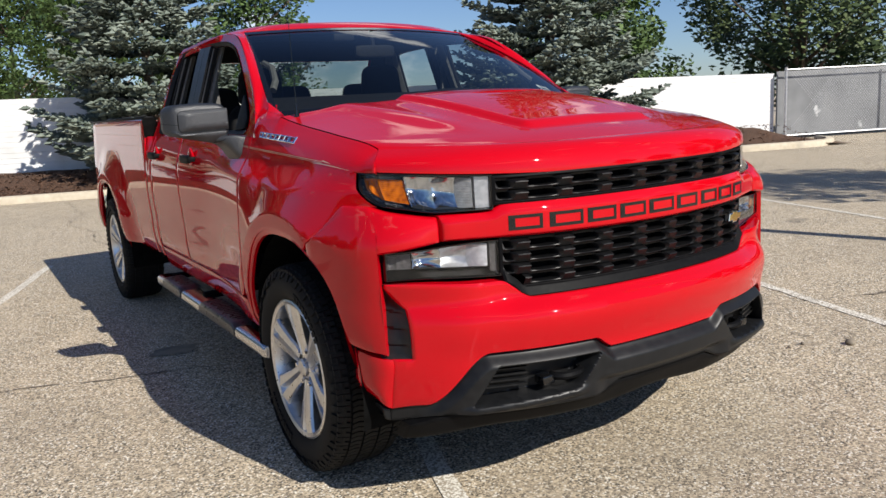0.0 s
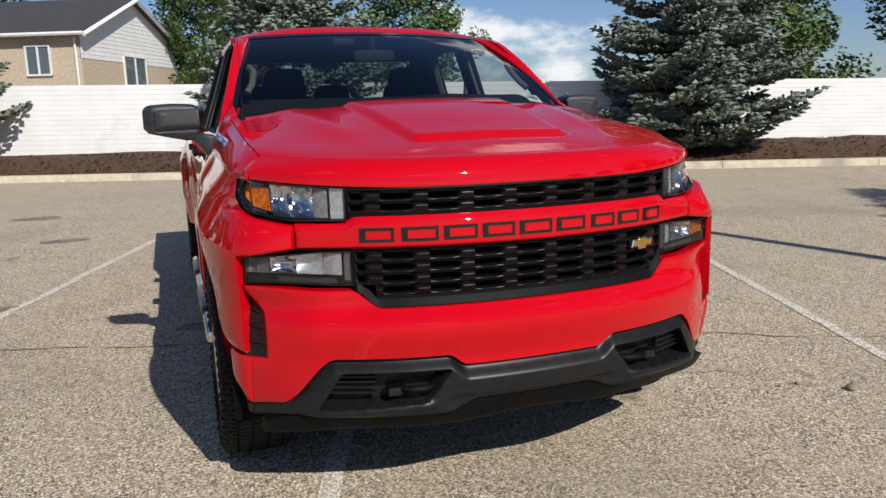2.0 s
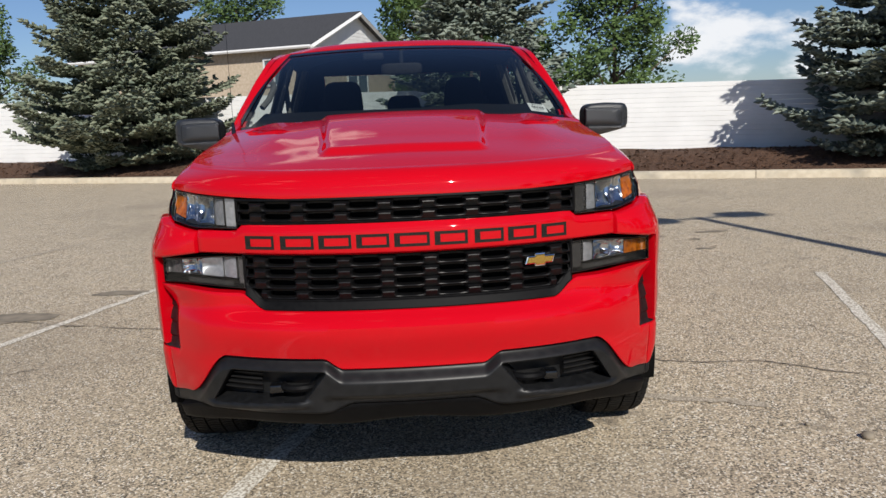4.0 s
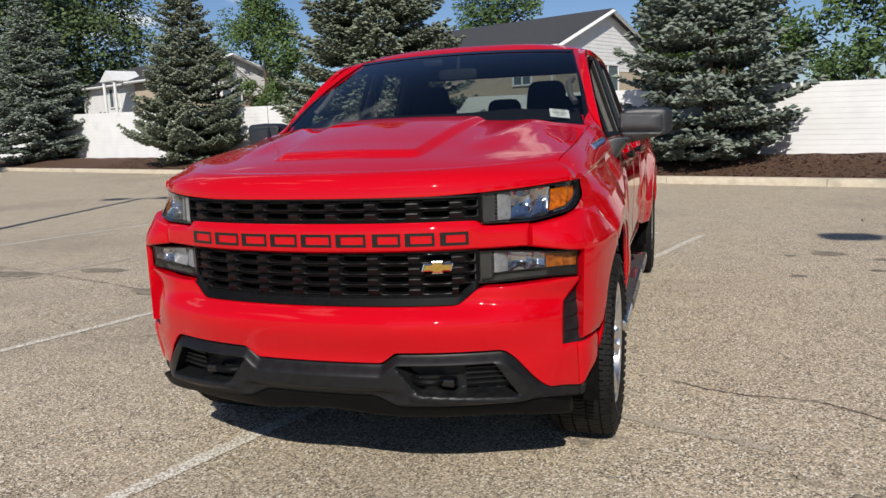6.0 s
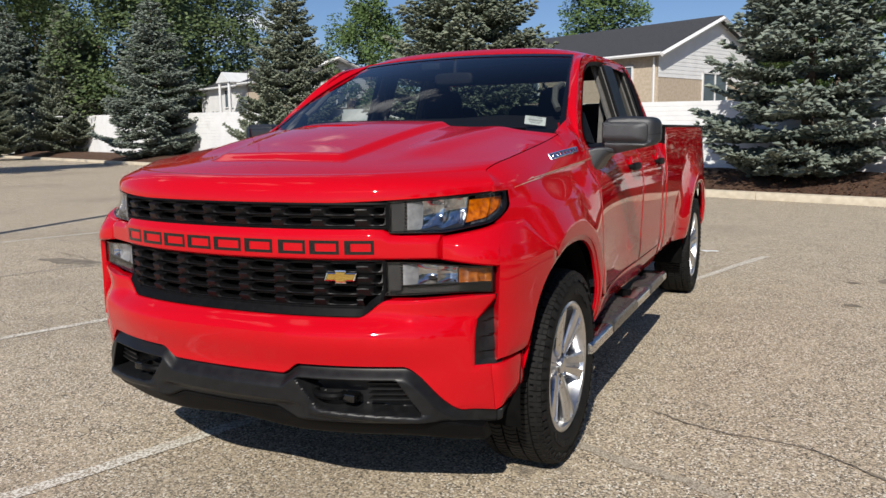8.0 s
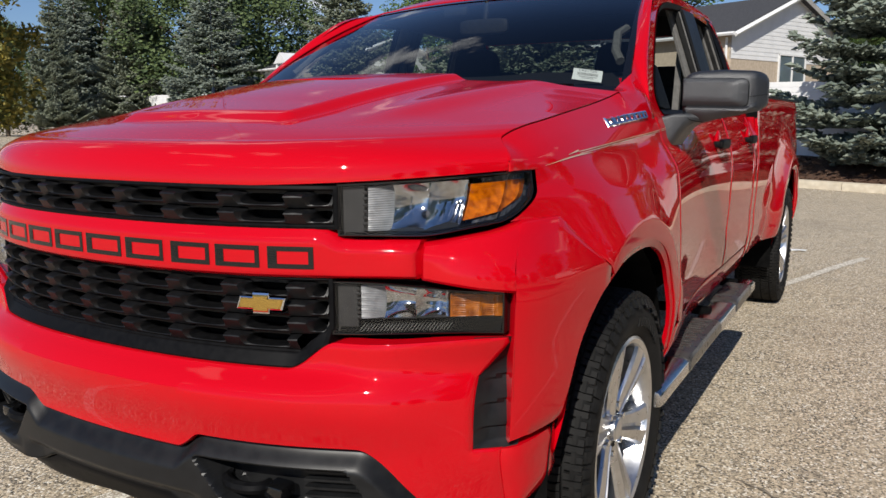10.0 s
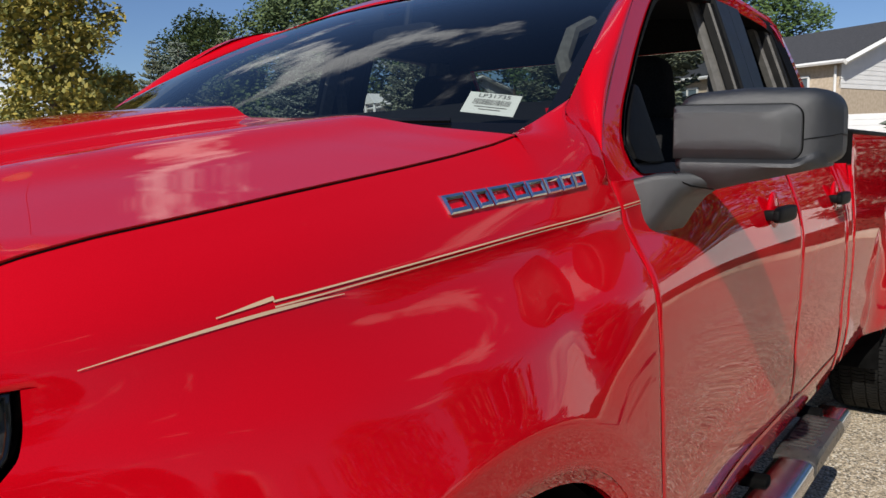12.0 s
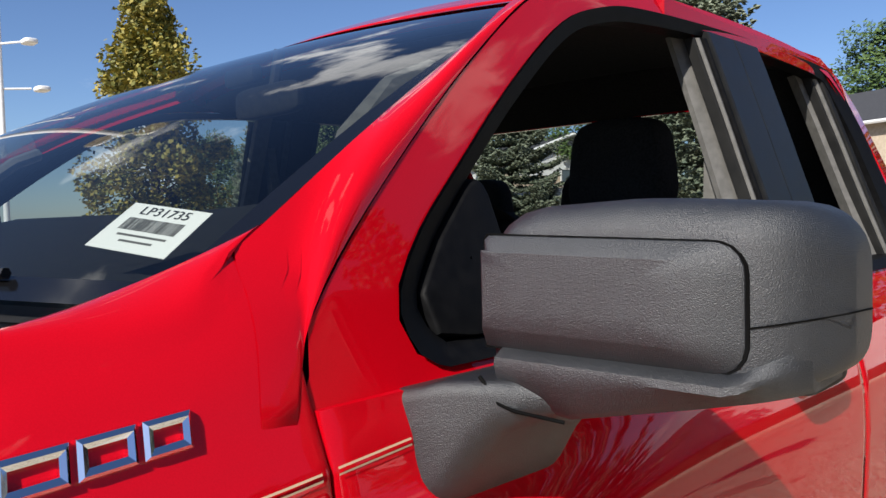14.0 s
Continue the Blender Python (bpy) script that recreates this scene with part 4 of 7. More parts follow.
# grilles: rows of long rounded openings with stepped knobs between them
def grille_cell(xc, xa, xb, zm, hz, per, proud):
    bm = bmesh.new()
    n = 36
    hw, hh = 0.045, hz * 0.60
    lo, hi = max(xc - hw, xa + 0.006), min(xc + hw, xb - 0.006)
    oc, ow = (lo + hi) / 2, (hi - lo) / 2
    def relief(x, z):
        u, t = abs(x - xc) / per, (z - zm) / hz
        knob = lerp_table([(-1, 0.004), (-0.3, 0.012), (0.30, 0.019), (0.5, 0.017), (0.95, -0.010), (1, -0.010)], t)
        bar = lerp_table([(-1, 0.001), (-0.75, 0.006), (-0.55, 0.004), (0.6, -0.012), (1, -0.010)], t)
        k = smooth(0.29, 0.37, u)
        return bar + (knob - bar) * k
    def ring(f, deep=None):
        out = []
        for i in range(n):
            a = 2 * math.pi * (i + 0.5) / n
            c, q = math.cos(a), math.sin(a)
            e = 2 / 4.2
            x0, z0 = oc + ow * math.copysign(abs(c) ** e, c), zm - 0.05 * hz + hh * math.copysign(abs(q) ** e, q)
            w = 1 / max(abs(c), abs(q))
            x1 = (xa + xb) / 2 + (xb - xa) / 2 * c * w
            z1 = zm + hz * q * w
            x, z = x0 + (x1 - x0) * f, z0 + (z1 - z0) * f
            out.append(front(x, z, proud + (deep if deep is not None else relief(x, z))))
        return out
    grid(bm, [ring(0.0, -0.056), ring(0.0, -0.014), ring(0.10), ring(0.35), ring(0.6), ring(0.8), ring(1.0)], close_v=True)
    return bm


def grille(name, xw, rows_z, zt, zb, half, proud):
    # near-black sheet close behind the slots, standing in for the shade inside
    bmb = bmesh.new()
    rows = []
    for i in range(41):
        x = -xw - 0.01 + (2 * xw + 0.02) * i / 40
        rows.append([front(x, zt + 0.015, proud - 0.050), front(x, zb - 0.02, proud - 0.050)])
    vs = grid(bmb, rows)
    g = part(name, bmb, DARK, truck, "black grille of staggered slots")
    per = 0.1475
    for k in range(len(rows_z) - 1):
        zt_, zb_ = rows_z[k], rows_z[k + 1]
        zm, hz = (zt_ + zb_) / 2, (zt_ - zb_) / 2
        lim = half(zm)
        for j in range(-4, 5):
            xa, xb = max((j - 0.5) * per, -lim), min((j + 0.5) * per, lim)
            if xb - xa < 0.02:
                continue
            part("grille_cell", grille_cell(j * per, xa, xb, zm, hz, per, proud), GRILLEP, g, sharp=0.35)
    # rim round the whole opening
    bm = bmesh.new()
    loop = [(x, rows_z[0]) for x in dense(-half(rows_z[0]), half(rows_z[0]), 30)] + [(half(z), z) for z in dense(rows_z[0], rows_z[-1], 8)[1:-1]] + [(x, rows_z[-1]) for x in dense(half(rows_z[-1]), -half(rows_z[-1]), 30)] + [(-half(z), z) for z in dense(rows_z[-1], rows_z[0], 8)[1:-1]]
    def around(o, p):
        return [front(x + (o if x > 0 else -o) * min(abs(x) / 0.3, 1), z + (o if z > (rows_z[0] + rows_z[-1]) / 2 else -o), proud + p) for x, z in loop]
    grid(bm, [around(0.0, -0.03), around(0.0, 0.002), around(0.004, 0.006), around(0.010, 0.004), around(0.012, -0.03)], close_v=True)
    part("grille_rim", bm, PLASTIC, g, sharp=0.5)
    return g


grille("upper_grille", 0.588, [1.128, 1.093, 1.058], 1.125, 1.055, lambda z: 0.585, 0.0)
grille("lower_grille", 0.575, [0.938, 0.900, 0.862, 0.824, 0.788], 0.94, 0.78, lambda z: 0.572 - 0.055 * smooth(0.845, 0.785, z), 0.0)
# grille surround under the lower grille
front_panel("grille_sill", -0.578, 0.578, lambda x: 0.786 + 0.055 * smooth(0.51, 0.575, abs(x)), lambda x: 0.750 + 0.05 * smooth(0.51, 0.575, abs(x)), truck, PLASTIC, nu=50, nv=5, proud=0.004, depth=0.06, prof=lambda x, w: 0.022 * (1 - w))
# badge: a plain gold plate with a bevelled chrome rim
pl = [(-0.054, -0.012), (-0.018, -0.012), (-0.018, -0.020), (0.018, -0.020), (0.018, -0.012), (0.046, -0.012), (0.054, 0.012), (0.018, 0.012), (0.018, 0.020), (-0.018, 0.020), (-0.018, 0.012), (-0.046, 0.012)]
fm = Matrix.Translation(front(0.452, 0.893, 0.030)) @ Euler((radians(90), 0, radians(16))).to_matrix().to_4x4()
bm = bmesh.new()
vs = grid(bm, [[fm @ Vector((x * kx, y * ky, d)) for x, y in pl] for kx, ky, d in ((1.04, 1.10, -0.012), (1.04, 1.10, 0.003), (0.97, 0.92, 0.0045))], close_v=True)
part("badge_rim", bm, CHROME, truck, smooth=False)
bm = bmesh.new()
vs = grid(bm, [[fm @ Vector((x * kx, y * ky, d)) for x, y in pl] for kx, ky, d in ((0.97, 0.92, -0.006), (0.97, 0.92, 0.005), (0.90, 0.76, 0.0075))], close_v=True)
bm.faces.new(vs[-1])
part("maker_badge", bm, GOLD, truck, "plain gold badge plate", smooth=False)


# ---- lamps ----
def lamp(name, sx, x0, x1, zt, zb, tip, amber_x, low):
    """A headlamp unit: black housing, reflectors, amber part, clear lens."""
    base = thing(name, (0, 0, 0))
    base.parent = truck
    tagged(base, "clear headlamp unit with amber turn signal" if sx > 0 or not low else "headlamp unit with silver panels and reflectors")
    def surf(x, z, d):
        if low or x <= 0.858:
            p = front(x, z, -d)
            return Vector((sx * p.x, p.y, p.z))
        c = x - 0.858                    # round the corner, along the body side
        y = front(0.858, z).y + c
        xx = 0.858 + (side_x(y, z) - 0.006 - 0.858) * smooth(-0.01, 0.055, c)
        return Vector((sx * (xx - d * min(c / 0.05, 1) * 0.8), y + d * (1 - 0.6 * min(c / 0.05, 1)), z))
    def sheet(nm, xa, xb, d, material, dz0=0.0, dz1=0.0, nu=14, nv=5, sk=None, label="", shadow=True, wav=None):
        bm = bmesh.new()
        rows = []
        for i in range(nu + 1):
            x = xa + (xb - xa) * i / nu
            t, b = zt(x) - dz1, zb(x) + dz0
            rows.append([surf(x, b + (t - b) * j / nv, d + (wav(i / nu, j / nv) if wav else 0)) for j in range(nv + 1)])
        vs = grid(bm, rows)
        if sk:
            skirt(bm, vs, (0, sk, 0))
        o = part(nm, bm, material, base, label)
        o.visible_shadow = shadow
        return o
    h0 = zt(x0) - zb(x0)
    fl = 0.006 if not low else 0.030          # height of the dark lower strip
    sheet("housing", x0, x1, 0.055, LAMPGREY, nu=36)
    # dark bezel: a rounded rim all along the outline
    xs = [x0 + (x1 - x0) * (i / 40) for i in range(41)]
    loop = [(x, 1.0) for x in xs] + [(x1, f) for f in (0.8, 0.6, 0.4, 0.2)] + [(x, 0.0) for x in xs[::-1]] + [(x0, f) for f in (0.2, 0.4, 0.6, 0.8)]
    def rim(w, d):
        out = []
        for x, f in loop:
            t, b = zt(x), zb(x)
            ww = min(w, (t - b) * 0.3)
            z = min(max(b + (t - b) * f, b + ww), t - ww)
            out.append(surf(min(max(x, x0 + w), x1 - w), z, d))
        return out
    bm = bmesh.new()
    grid(bm, [rim(0.001, 0.055), rim(0.001, 0.004)], close_v=True)
    part("housing_wall", bm, LAMPGREY, base)
    bm = bmesh.new()
    grid(bm, [rim(0.0, 0.012), rim(0.0, 0.0), rim(0.001, -0.0015), rim(0.0035, -0.0015), rim(0.0045, 0.001), rim(0.0045, 0.03)], close_v=True)
    part("bezel", bm, GLOSSBLACK, base, sharp=0.9)
    # the passenger's lower lamp gets silver panels and a grey signal instead of amber
    silver_low = low and sx < 0
    xm = x0 + (0.034 if silver_low else 0.052)
    if silver_low:
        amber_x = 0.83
    # plain panel beside the grille: dark grey and toothed on the driver's side only
    sheet("inner_panel", x0 + 0.005, xm - 0.008, 0.012, LAMPPANEL if sx > 0 else LAMPMID if low else SILVERP, 0.006, 0.006, 6, 4, 0.02)
    for k in range(7 if sx > 0 else 0):
        bm = bmesh.new()
        zz = zb(xm) + fl + 0.006 + (h0 - fl - 0.024) * k / 6
        box(bm, surf(xm - 0.006, zz, 0.016), (0.012, 0.016, 0.0055), 0.0015, 1)
        part("panel_tooth", bm, LAMPPANEL, base)
    # lower strip with fine slanted ribs
    bm = bmesh.new()
    grid(bm, [[surf(x, zb(x) + 0.005, 0.006), surf(x, zb(x) + fl * 0.9 + 0.004, 0.020), surf(x, zb(x) + fl + 0.004, 0.05)] for x in [x0 + 0.01 + (x1 - x0 - 0.02) * i / 20 for i in range(21)]])
    part("lower_strip", bm, DARK, base)
    for k in range(26 if low else 0):
        bm = bmesh.new()
        x = x0 + 0.05 + 0.0068 * k
        tube(bm, [surf(x, zb(x) + 0.008, 0.006), surf(x + 0.008, zb(x) + fl * 0.85, 0.018)], 0.0007, 4)
        part("strip_rib", bm, TRIMGREY, base)
    # frosted ribbed panel, then a smooth bowl and a faceted one
    span = amber_x - xm
    sheet("frosted_panel", xm, xm + span * 0.24, 0.010, SILVERP if silver_low else FROST, fl + 0.004, 0.009, 10, 90, 0.02, wav=lambda u, v: 0.0007 * math.sin(v * 120) + 0.016 * u * u)
    sheet("reflector", xm + span * 0.25, xm + span * 0.62, 0.012, SILVERP if silver_low else REFLECT, fl + 0.004, 0.009, 26, 14, 0.02, wav=lambda u, v: 0.030 * (1 - (1.5 * u - 0.8) ** 2) * (1 - 0.85 * (2 * v - 1.1) ** 2) + 0.0022 * abs(math.sin(9.5 * v + 0.8 * u)))
    sheet("reflector", xm + span * 0.62, amber_x - 0.003, 0.010, REFLECT, fl + 0.004, 0.009, 44, 14, 0.02, wav=lambda u, v: 0.026 * (1 - (2 * u - 1.0) ** 2) * (1 - 0.7 * (2 * v - 1) ** 2) + 0.003 * abs(math.sin(v * 7.5 + 0.6 * u)) + 0.002 * abs(math.sin(u * 9)))
    # dark shelf across the foot of the bowls
    bm = bmesh.new()
    grid(bm, [[surf(x, zb(x) + fl + 0.004, 0.008), surf(x, zb(x) + fl + 0.004 + (0.012 if not low else 0.004), 0.030)] for x in dense(xm + span * 0.24, amber_x - 0.004, 20)])
    part("lamp_shelf", bm, LAMPGREY, base)
    # amber block with flutes; its lower edge follows the strip
    xe = x1 - (0.026 if not low else 0.006)
    bm = bmesh.new()
    rows = []
    for i in range(61):
        u = i / 60
        x = amber_x + (xe - amber_x) * u
        t, b = zt(x) - (0.011 if low else 0.019), zb(x) + fl + 0.004
        if not low:                      # its foot sweeps up in an arc to the outer end
            b += 0.008 + (t - b - 0.008) * (0.02 + 0.26 * u ** 2 + 0.62 * u ** 9)
        rows.append([surf(x, b + (t - b) * j / 44, 0.013 + 0.0016 * abs(math.sin(u * 11)) + 0.0009 * abs(math.sin(j * 0.72)) + 0.004 * smooth(0.52, 0.60, u) * smooth(0.86, 0.76, u) + (0.006 * u if low else 0)) for j in range(45)])
    vs = grid(bm, rows)
    skirt(bm, vs, (0, 0.02, 0))
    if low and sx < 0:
        part("turn_signal", bm, LAMPMID, base, "dark grey turn signal")
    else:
        # the lower lamp takes the amber with shade in its colour
        part("turn_signal", bm, AMBER_SHADED if low else AMBER, base, "amber fluted turn signal", sharp=0.3)
    # clear grey flutes under and outside the amber
    if not low:
        sheet("outer_flute", amber_x + 0.012, x1 - 0.006, 0.020, FLUTE, 0.006, 0.008, 60, 8, 0.01, wav=lambda u, v: 0.0024 * abs(math.sin(u * 34 + v * 5)) + 0.003)
    lens = sheet("lens", x0 + 0.003, x1 - 0.002, 0.002, LENS, 0.003, 0.003, 36, 4, None, "clear plastic lens", shadow=False)
    return base


for sx in (1, -1):
    lamp("headlamp", sx, 0.592, 0.935, lambda x: 1.1295 + 0.032 * min(x / 0.868, 1.0) ** 2.5, lamp_foot, 0.075, 0.808, False)
    lamp("lower_headlamp", sx, 0.577, 0.907, lambda x: 0.938 - 0.016 * smooth(0.6, 0.88, x), lambda x: 0.822 + 0.01 * smooth(0.6, 0.88, x), 0.02, 0.800, True)


# ---- wheels ----
wheel = thing("wheel", (0, 0, 0), "six-spoke silver alloy wheel with a treaded black tyre")
wheel.parent = truck
bm = bmesh.new()
I4 = Matrix.Identity(4)
W = 0.132
prof = [(RIM_R - 0.002, W - 0.03), (RIM_R + 0.006, W - 0.012), (RIM_R + 0.02, W - 0.004), (RIM_R + 0.045, W + 0.006), (0.345, W + 0.004), (0.375, W - 0.008), (0.392, W - 0.028), (0.399, W - 0.06), (0.401, 0), (0.399, -W + 0.06), (0.392, -W + 0.028), (0.375, -W + 0.008), (0.34, -W - 0.004), (RIM_R + 0.03, -W), (RIM_R, -W + 0.03)]
lathe(bm, [(r - (0.009 if r > 0.391 else 0), d) for r, d in prof], 72, I4)
tyre = part("tyre", bm, RUBBER, wheel, "black all-terrain tyre", sharp=0.9)
# tread blocks and shoulder lugs
bm = bmesh.new()
for k in range(58):
    a0 = 2 * math.pi * k / 58
    for row, (d0, d1, sh) in enumerate(((-0.128, -0.088, 0.3), (-0.080, -0.034, 0.0), (-0.026, 0.026, 0.5), (0.034, 0.080, 0.0), (0.088, 0.130, 0.3))):
        a = a0 + sh * 2 * math.pi / 58
        da = 2 * math.pi / 58 * (0.40 if row in (0, 4) else 0.43)
        tw = 0.012 if row in (1, 2) else -0.012
        def pt(ang, d, r):
            return Vector((d, r * math.cos(ang), r * math.sin(ang)))
        ro = lambda d: TYRE_R - 0.012 * max(abs(d) - 0.09, 0) / 0.04
        # every block is cut in two by a slanted sipe
        for q0, q1 in ((-1.0, -0.10), (0.10, 1.0)):
            e0, e1 = da * q0, da * q1
            zig = 0.35 * da if row in (1, 2, 3) else 0.12 * da
            dm = (d0 + d1) / 2
            top = [pt(a + e0, d0, ro(d0)), pt(a + e1, d0, ro(d0)), pt(a + e1 + zig, dm, ro(dm)), pt(a + e1 - tw * 0.5, d1, ro(d1)), pt(a + e0 - tw * 0.5, d1, ro(d1)), pt(a + e0 + zig, dm, ro(dm))]
            bot = [Vector((p.x, p.y * 0.972, p.z * 0.972)) for p in top]
            tv, bv = [bm.verts.new(p) for p in top], [bm.verts.new(p) for p in bot]
            bm.faces.new((tv[0], tv[1], tv[2], tv[5]))
            bm.faces.new((tv[5], tv[2], tv[3], tv[4]))
            for i in range(6):
                bm.faces.new((tv[i], tv[(i + 1) % 6], bv[(i + 1) % 6], bv[i]))
    # shoulder lug running down the side wall
    a = a0
    da = 2 * math.pi / 58 * (0.34 if k % 2 else 0.26)
    for s in (1, -1):
        pts = []
        for r, d in ((0.398, W - 0.022), (0.375, W - 0.001), (0.352 if k % 2 else 0.36, W + 0.0075)):
            pts.append([Vector((s * (d + 0.003), (r) * math.cos(a + q), (r) * math.sin(a + q))) for q in (-da, da)])
        vs = grid(bm, pts)
        skirt(bm, vs, (-s * 0.01, 0, 0))
part("tread", bm, RUBBER, wheel, smooth=False)
# raised side wall bars where the writing is
for a0, cnt in ((0.5, 9), (math.pi + 0.5, 9)):
    for k in range(cnt):
        bm = bmesh.new()
        a = a0 + k * 0.085
        pts = [[Vector((W + 0.0085, r * math.cos(a + q), r * math.sin(a + q))) for q in (-0.028, 0.028)] for r in (0.300, 0.326)]
        vs = grid(bm, pts)
        skirt(bm, vs, (-0.008, 0, 0))
        part("side_wall_bar", bm, RUBBER, wheel, smooth=False)
# rim
bm = bmesh.new()
lathe(bm, [(RIM_R, W - 0.02), (RIM_R + 0.004, W - 0.010), (RIM_R - 0.004, W - 0.006), (RIM_R - 0.016, W - 0.012), (RIM_R - 0.024, W - 0.04), (RIM_R - 0.03, 0.02), (RIM_R - 0.034, -0.1)], 72, I4)
part("rim", bm, ALLOY, wheel, sharp=0.5)
bm = bmesh.new()
lathe(bm, [(0.0, -0.03), (0.2, -0.03), (0.222, -0.02)], 36, I4)
lathe(bm, [(0.0, 0.0), (0.155, 0.0), (0.16, -0.02)], 36, I4)
part("brake_disc", bm, DARK, wheel)
for k in range(6):
    bm = bmesh.new()
    a = math.pi / 6 + 2 * math.pi * k / 6
    ca, sa = math.cos(a), math.sin(a)
    def sp(r, w, d):
        return Vector((d, r * ca - w * sa, r * sa + w * ca))
    rows = []
    for r, wd, hi, ridge in ((0.050, 0.026, 0.090, 0.003), (0.085, 0.036, 0.094, 0.010), (0.13, 0.041, 0.102, 0.020), (0.19, 0.052, 0.112, 0.026), (0.225, 0.062, 0.117, 0.026), (RIM_R - 0.012, 0.076, 0.118, 0.010)):
        # two ribs with a deep groove between them
        rows.append([sp(r, wd * q, hi + h) for q, h in ((-1, -0.06), (-1, -0.012), (-0.88, -0.003), (-0.26, 0.003), (-0.12, -ridge), (0.12, -ridge), (0.26, 0.003), (0.88, -0.003), (1, -0.012), (1, -0.06))])
    grid(bm, rows)
    part("spoke", bm, ALLOY, wheel, sharp=0.25)
    bm = bmesh.new()
    c = 0.0695
    an = a + math.pi / 6
    bmesh.ops.create_cone(bm, cap_ends=True, segments=6, radius1=0.011, radius2=0.009, depth=0.03, matrix=Matrix.Translation((0.082, c * math.cos(an), c * math.sin(an))) @ Euler((0, radians(90), 0)).to_matrix().to_4x4())
    part("wheel_nut", bm, CHROME, wheel, smooth=False)
bm = bmesh.new()
lathe(bm, [(0.0, 0.104), (0.028, 0.103), (0.034, 0.098), (0.036, 0.086), (0.060, 0.083), (0.098, 0.074), (0.10, 0.05)], 30, I4)
part("hub_cap", bm, ALLOY, wheel, "silver hub with a round centre cap")
wheel.matrix_basis = Matrix.Translation((0.868, 0, HUB_Z)) @ Euler((0.25, 0, 0)).to_matrix().to_4x4()
for x, y, rot in ((0.868, WB, 0.7), (-0.868, 0, 0.1), (-0.868, WB, 1.1)):
    m = Matrix.Translation((x, y, HUB_Z)) @ (Matrix.Rotation(math.pi, 4, "Z") if x < 0 else Matrix.Identity(4)) @ Euler((rot, 0, 0)).to_matrix().to_4x4()
    copy_thing(wheel, m)


# ---- mirrors, handles, steps, trim ----
def super_box(bm, c, s, e=0.35, n=20, taper=None, m=None):
    """A rounded box; taper(unit point) may shift it."""
    rows = []
    for i in range(n + 1):
        th = -math.pi / 2 + math.pi * i / n
        row = []
        for j in range(2 * n):
            ph = 2 * math.pi * j / (2 * n)
            f = lambda w: math.copysign(abs(w) ** e, w)
            p = Vector((f(math.cos(th)) * f(math.cos(ph)), f(math.cos(th)) * f(math.sin(ph)), f(math.sin(th))))
            if taper:
                p = taper(p)
            q = Vector((p.x * s[0] / 2, p.y * s[1] / 2, p.z * s[2] / 2))
            row.append(Vector(c) + (m @ q if m else q))
        rows.append(row)
    grid(bm, rows, close_v=True)
    bmesh.ops.remove_doubles(bm, verts=bm.verts, dist=0.0005)


def rounded_section(y0, y1, z0, z1, r, n=7):
    """A rounded rectangle in (y, z); r: radii at front-top, back-top, back-bottom, front-bottom."""
    out = []
    for (cy, cz, a0), q in zip(((y0, z1, 180), (y1, z1, 90), (y1, z0, 0), (y0, z0, -90)), r):
        q = max(min(q, (y1 - y0) * 0.49, (z1 - z0) * 0.49), 1e-4)
        c = (cy + (q if cy == y0 else -q), cz + (q if cz == z0 else -q))
        for i in range(n):
            a = radians(a0 - 90 * i / (n - 1))
            out.append((c[0] + q * math.cos(a), c[1] + q * math.sin(a)))
    return out


def mirror_face(x):
    return 0.594 + 0.15 * (x - 0.97) + 0.055 * max((x - 1.158) / 0.054, 0) ** 2.2


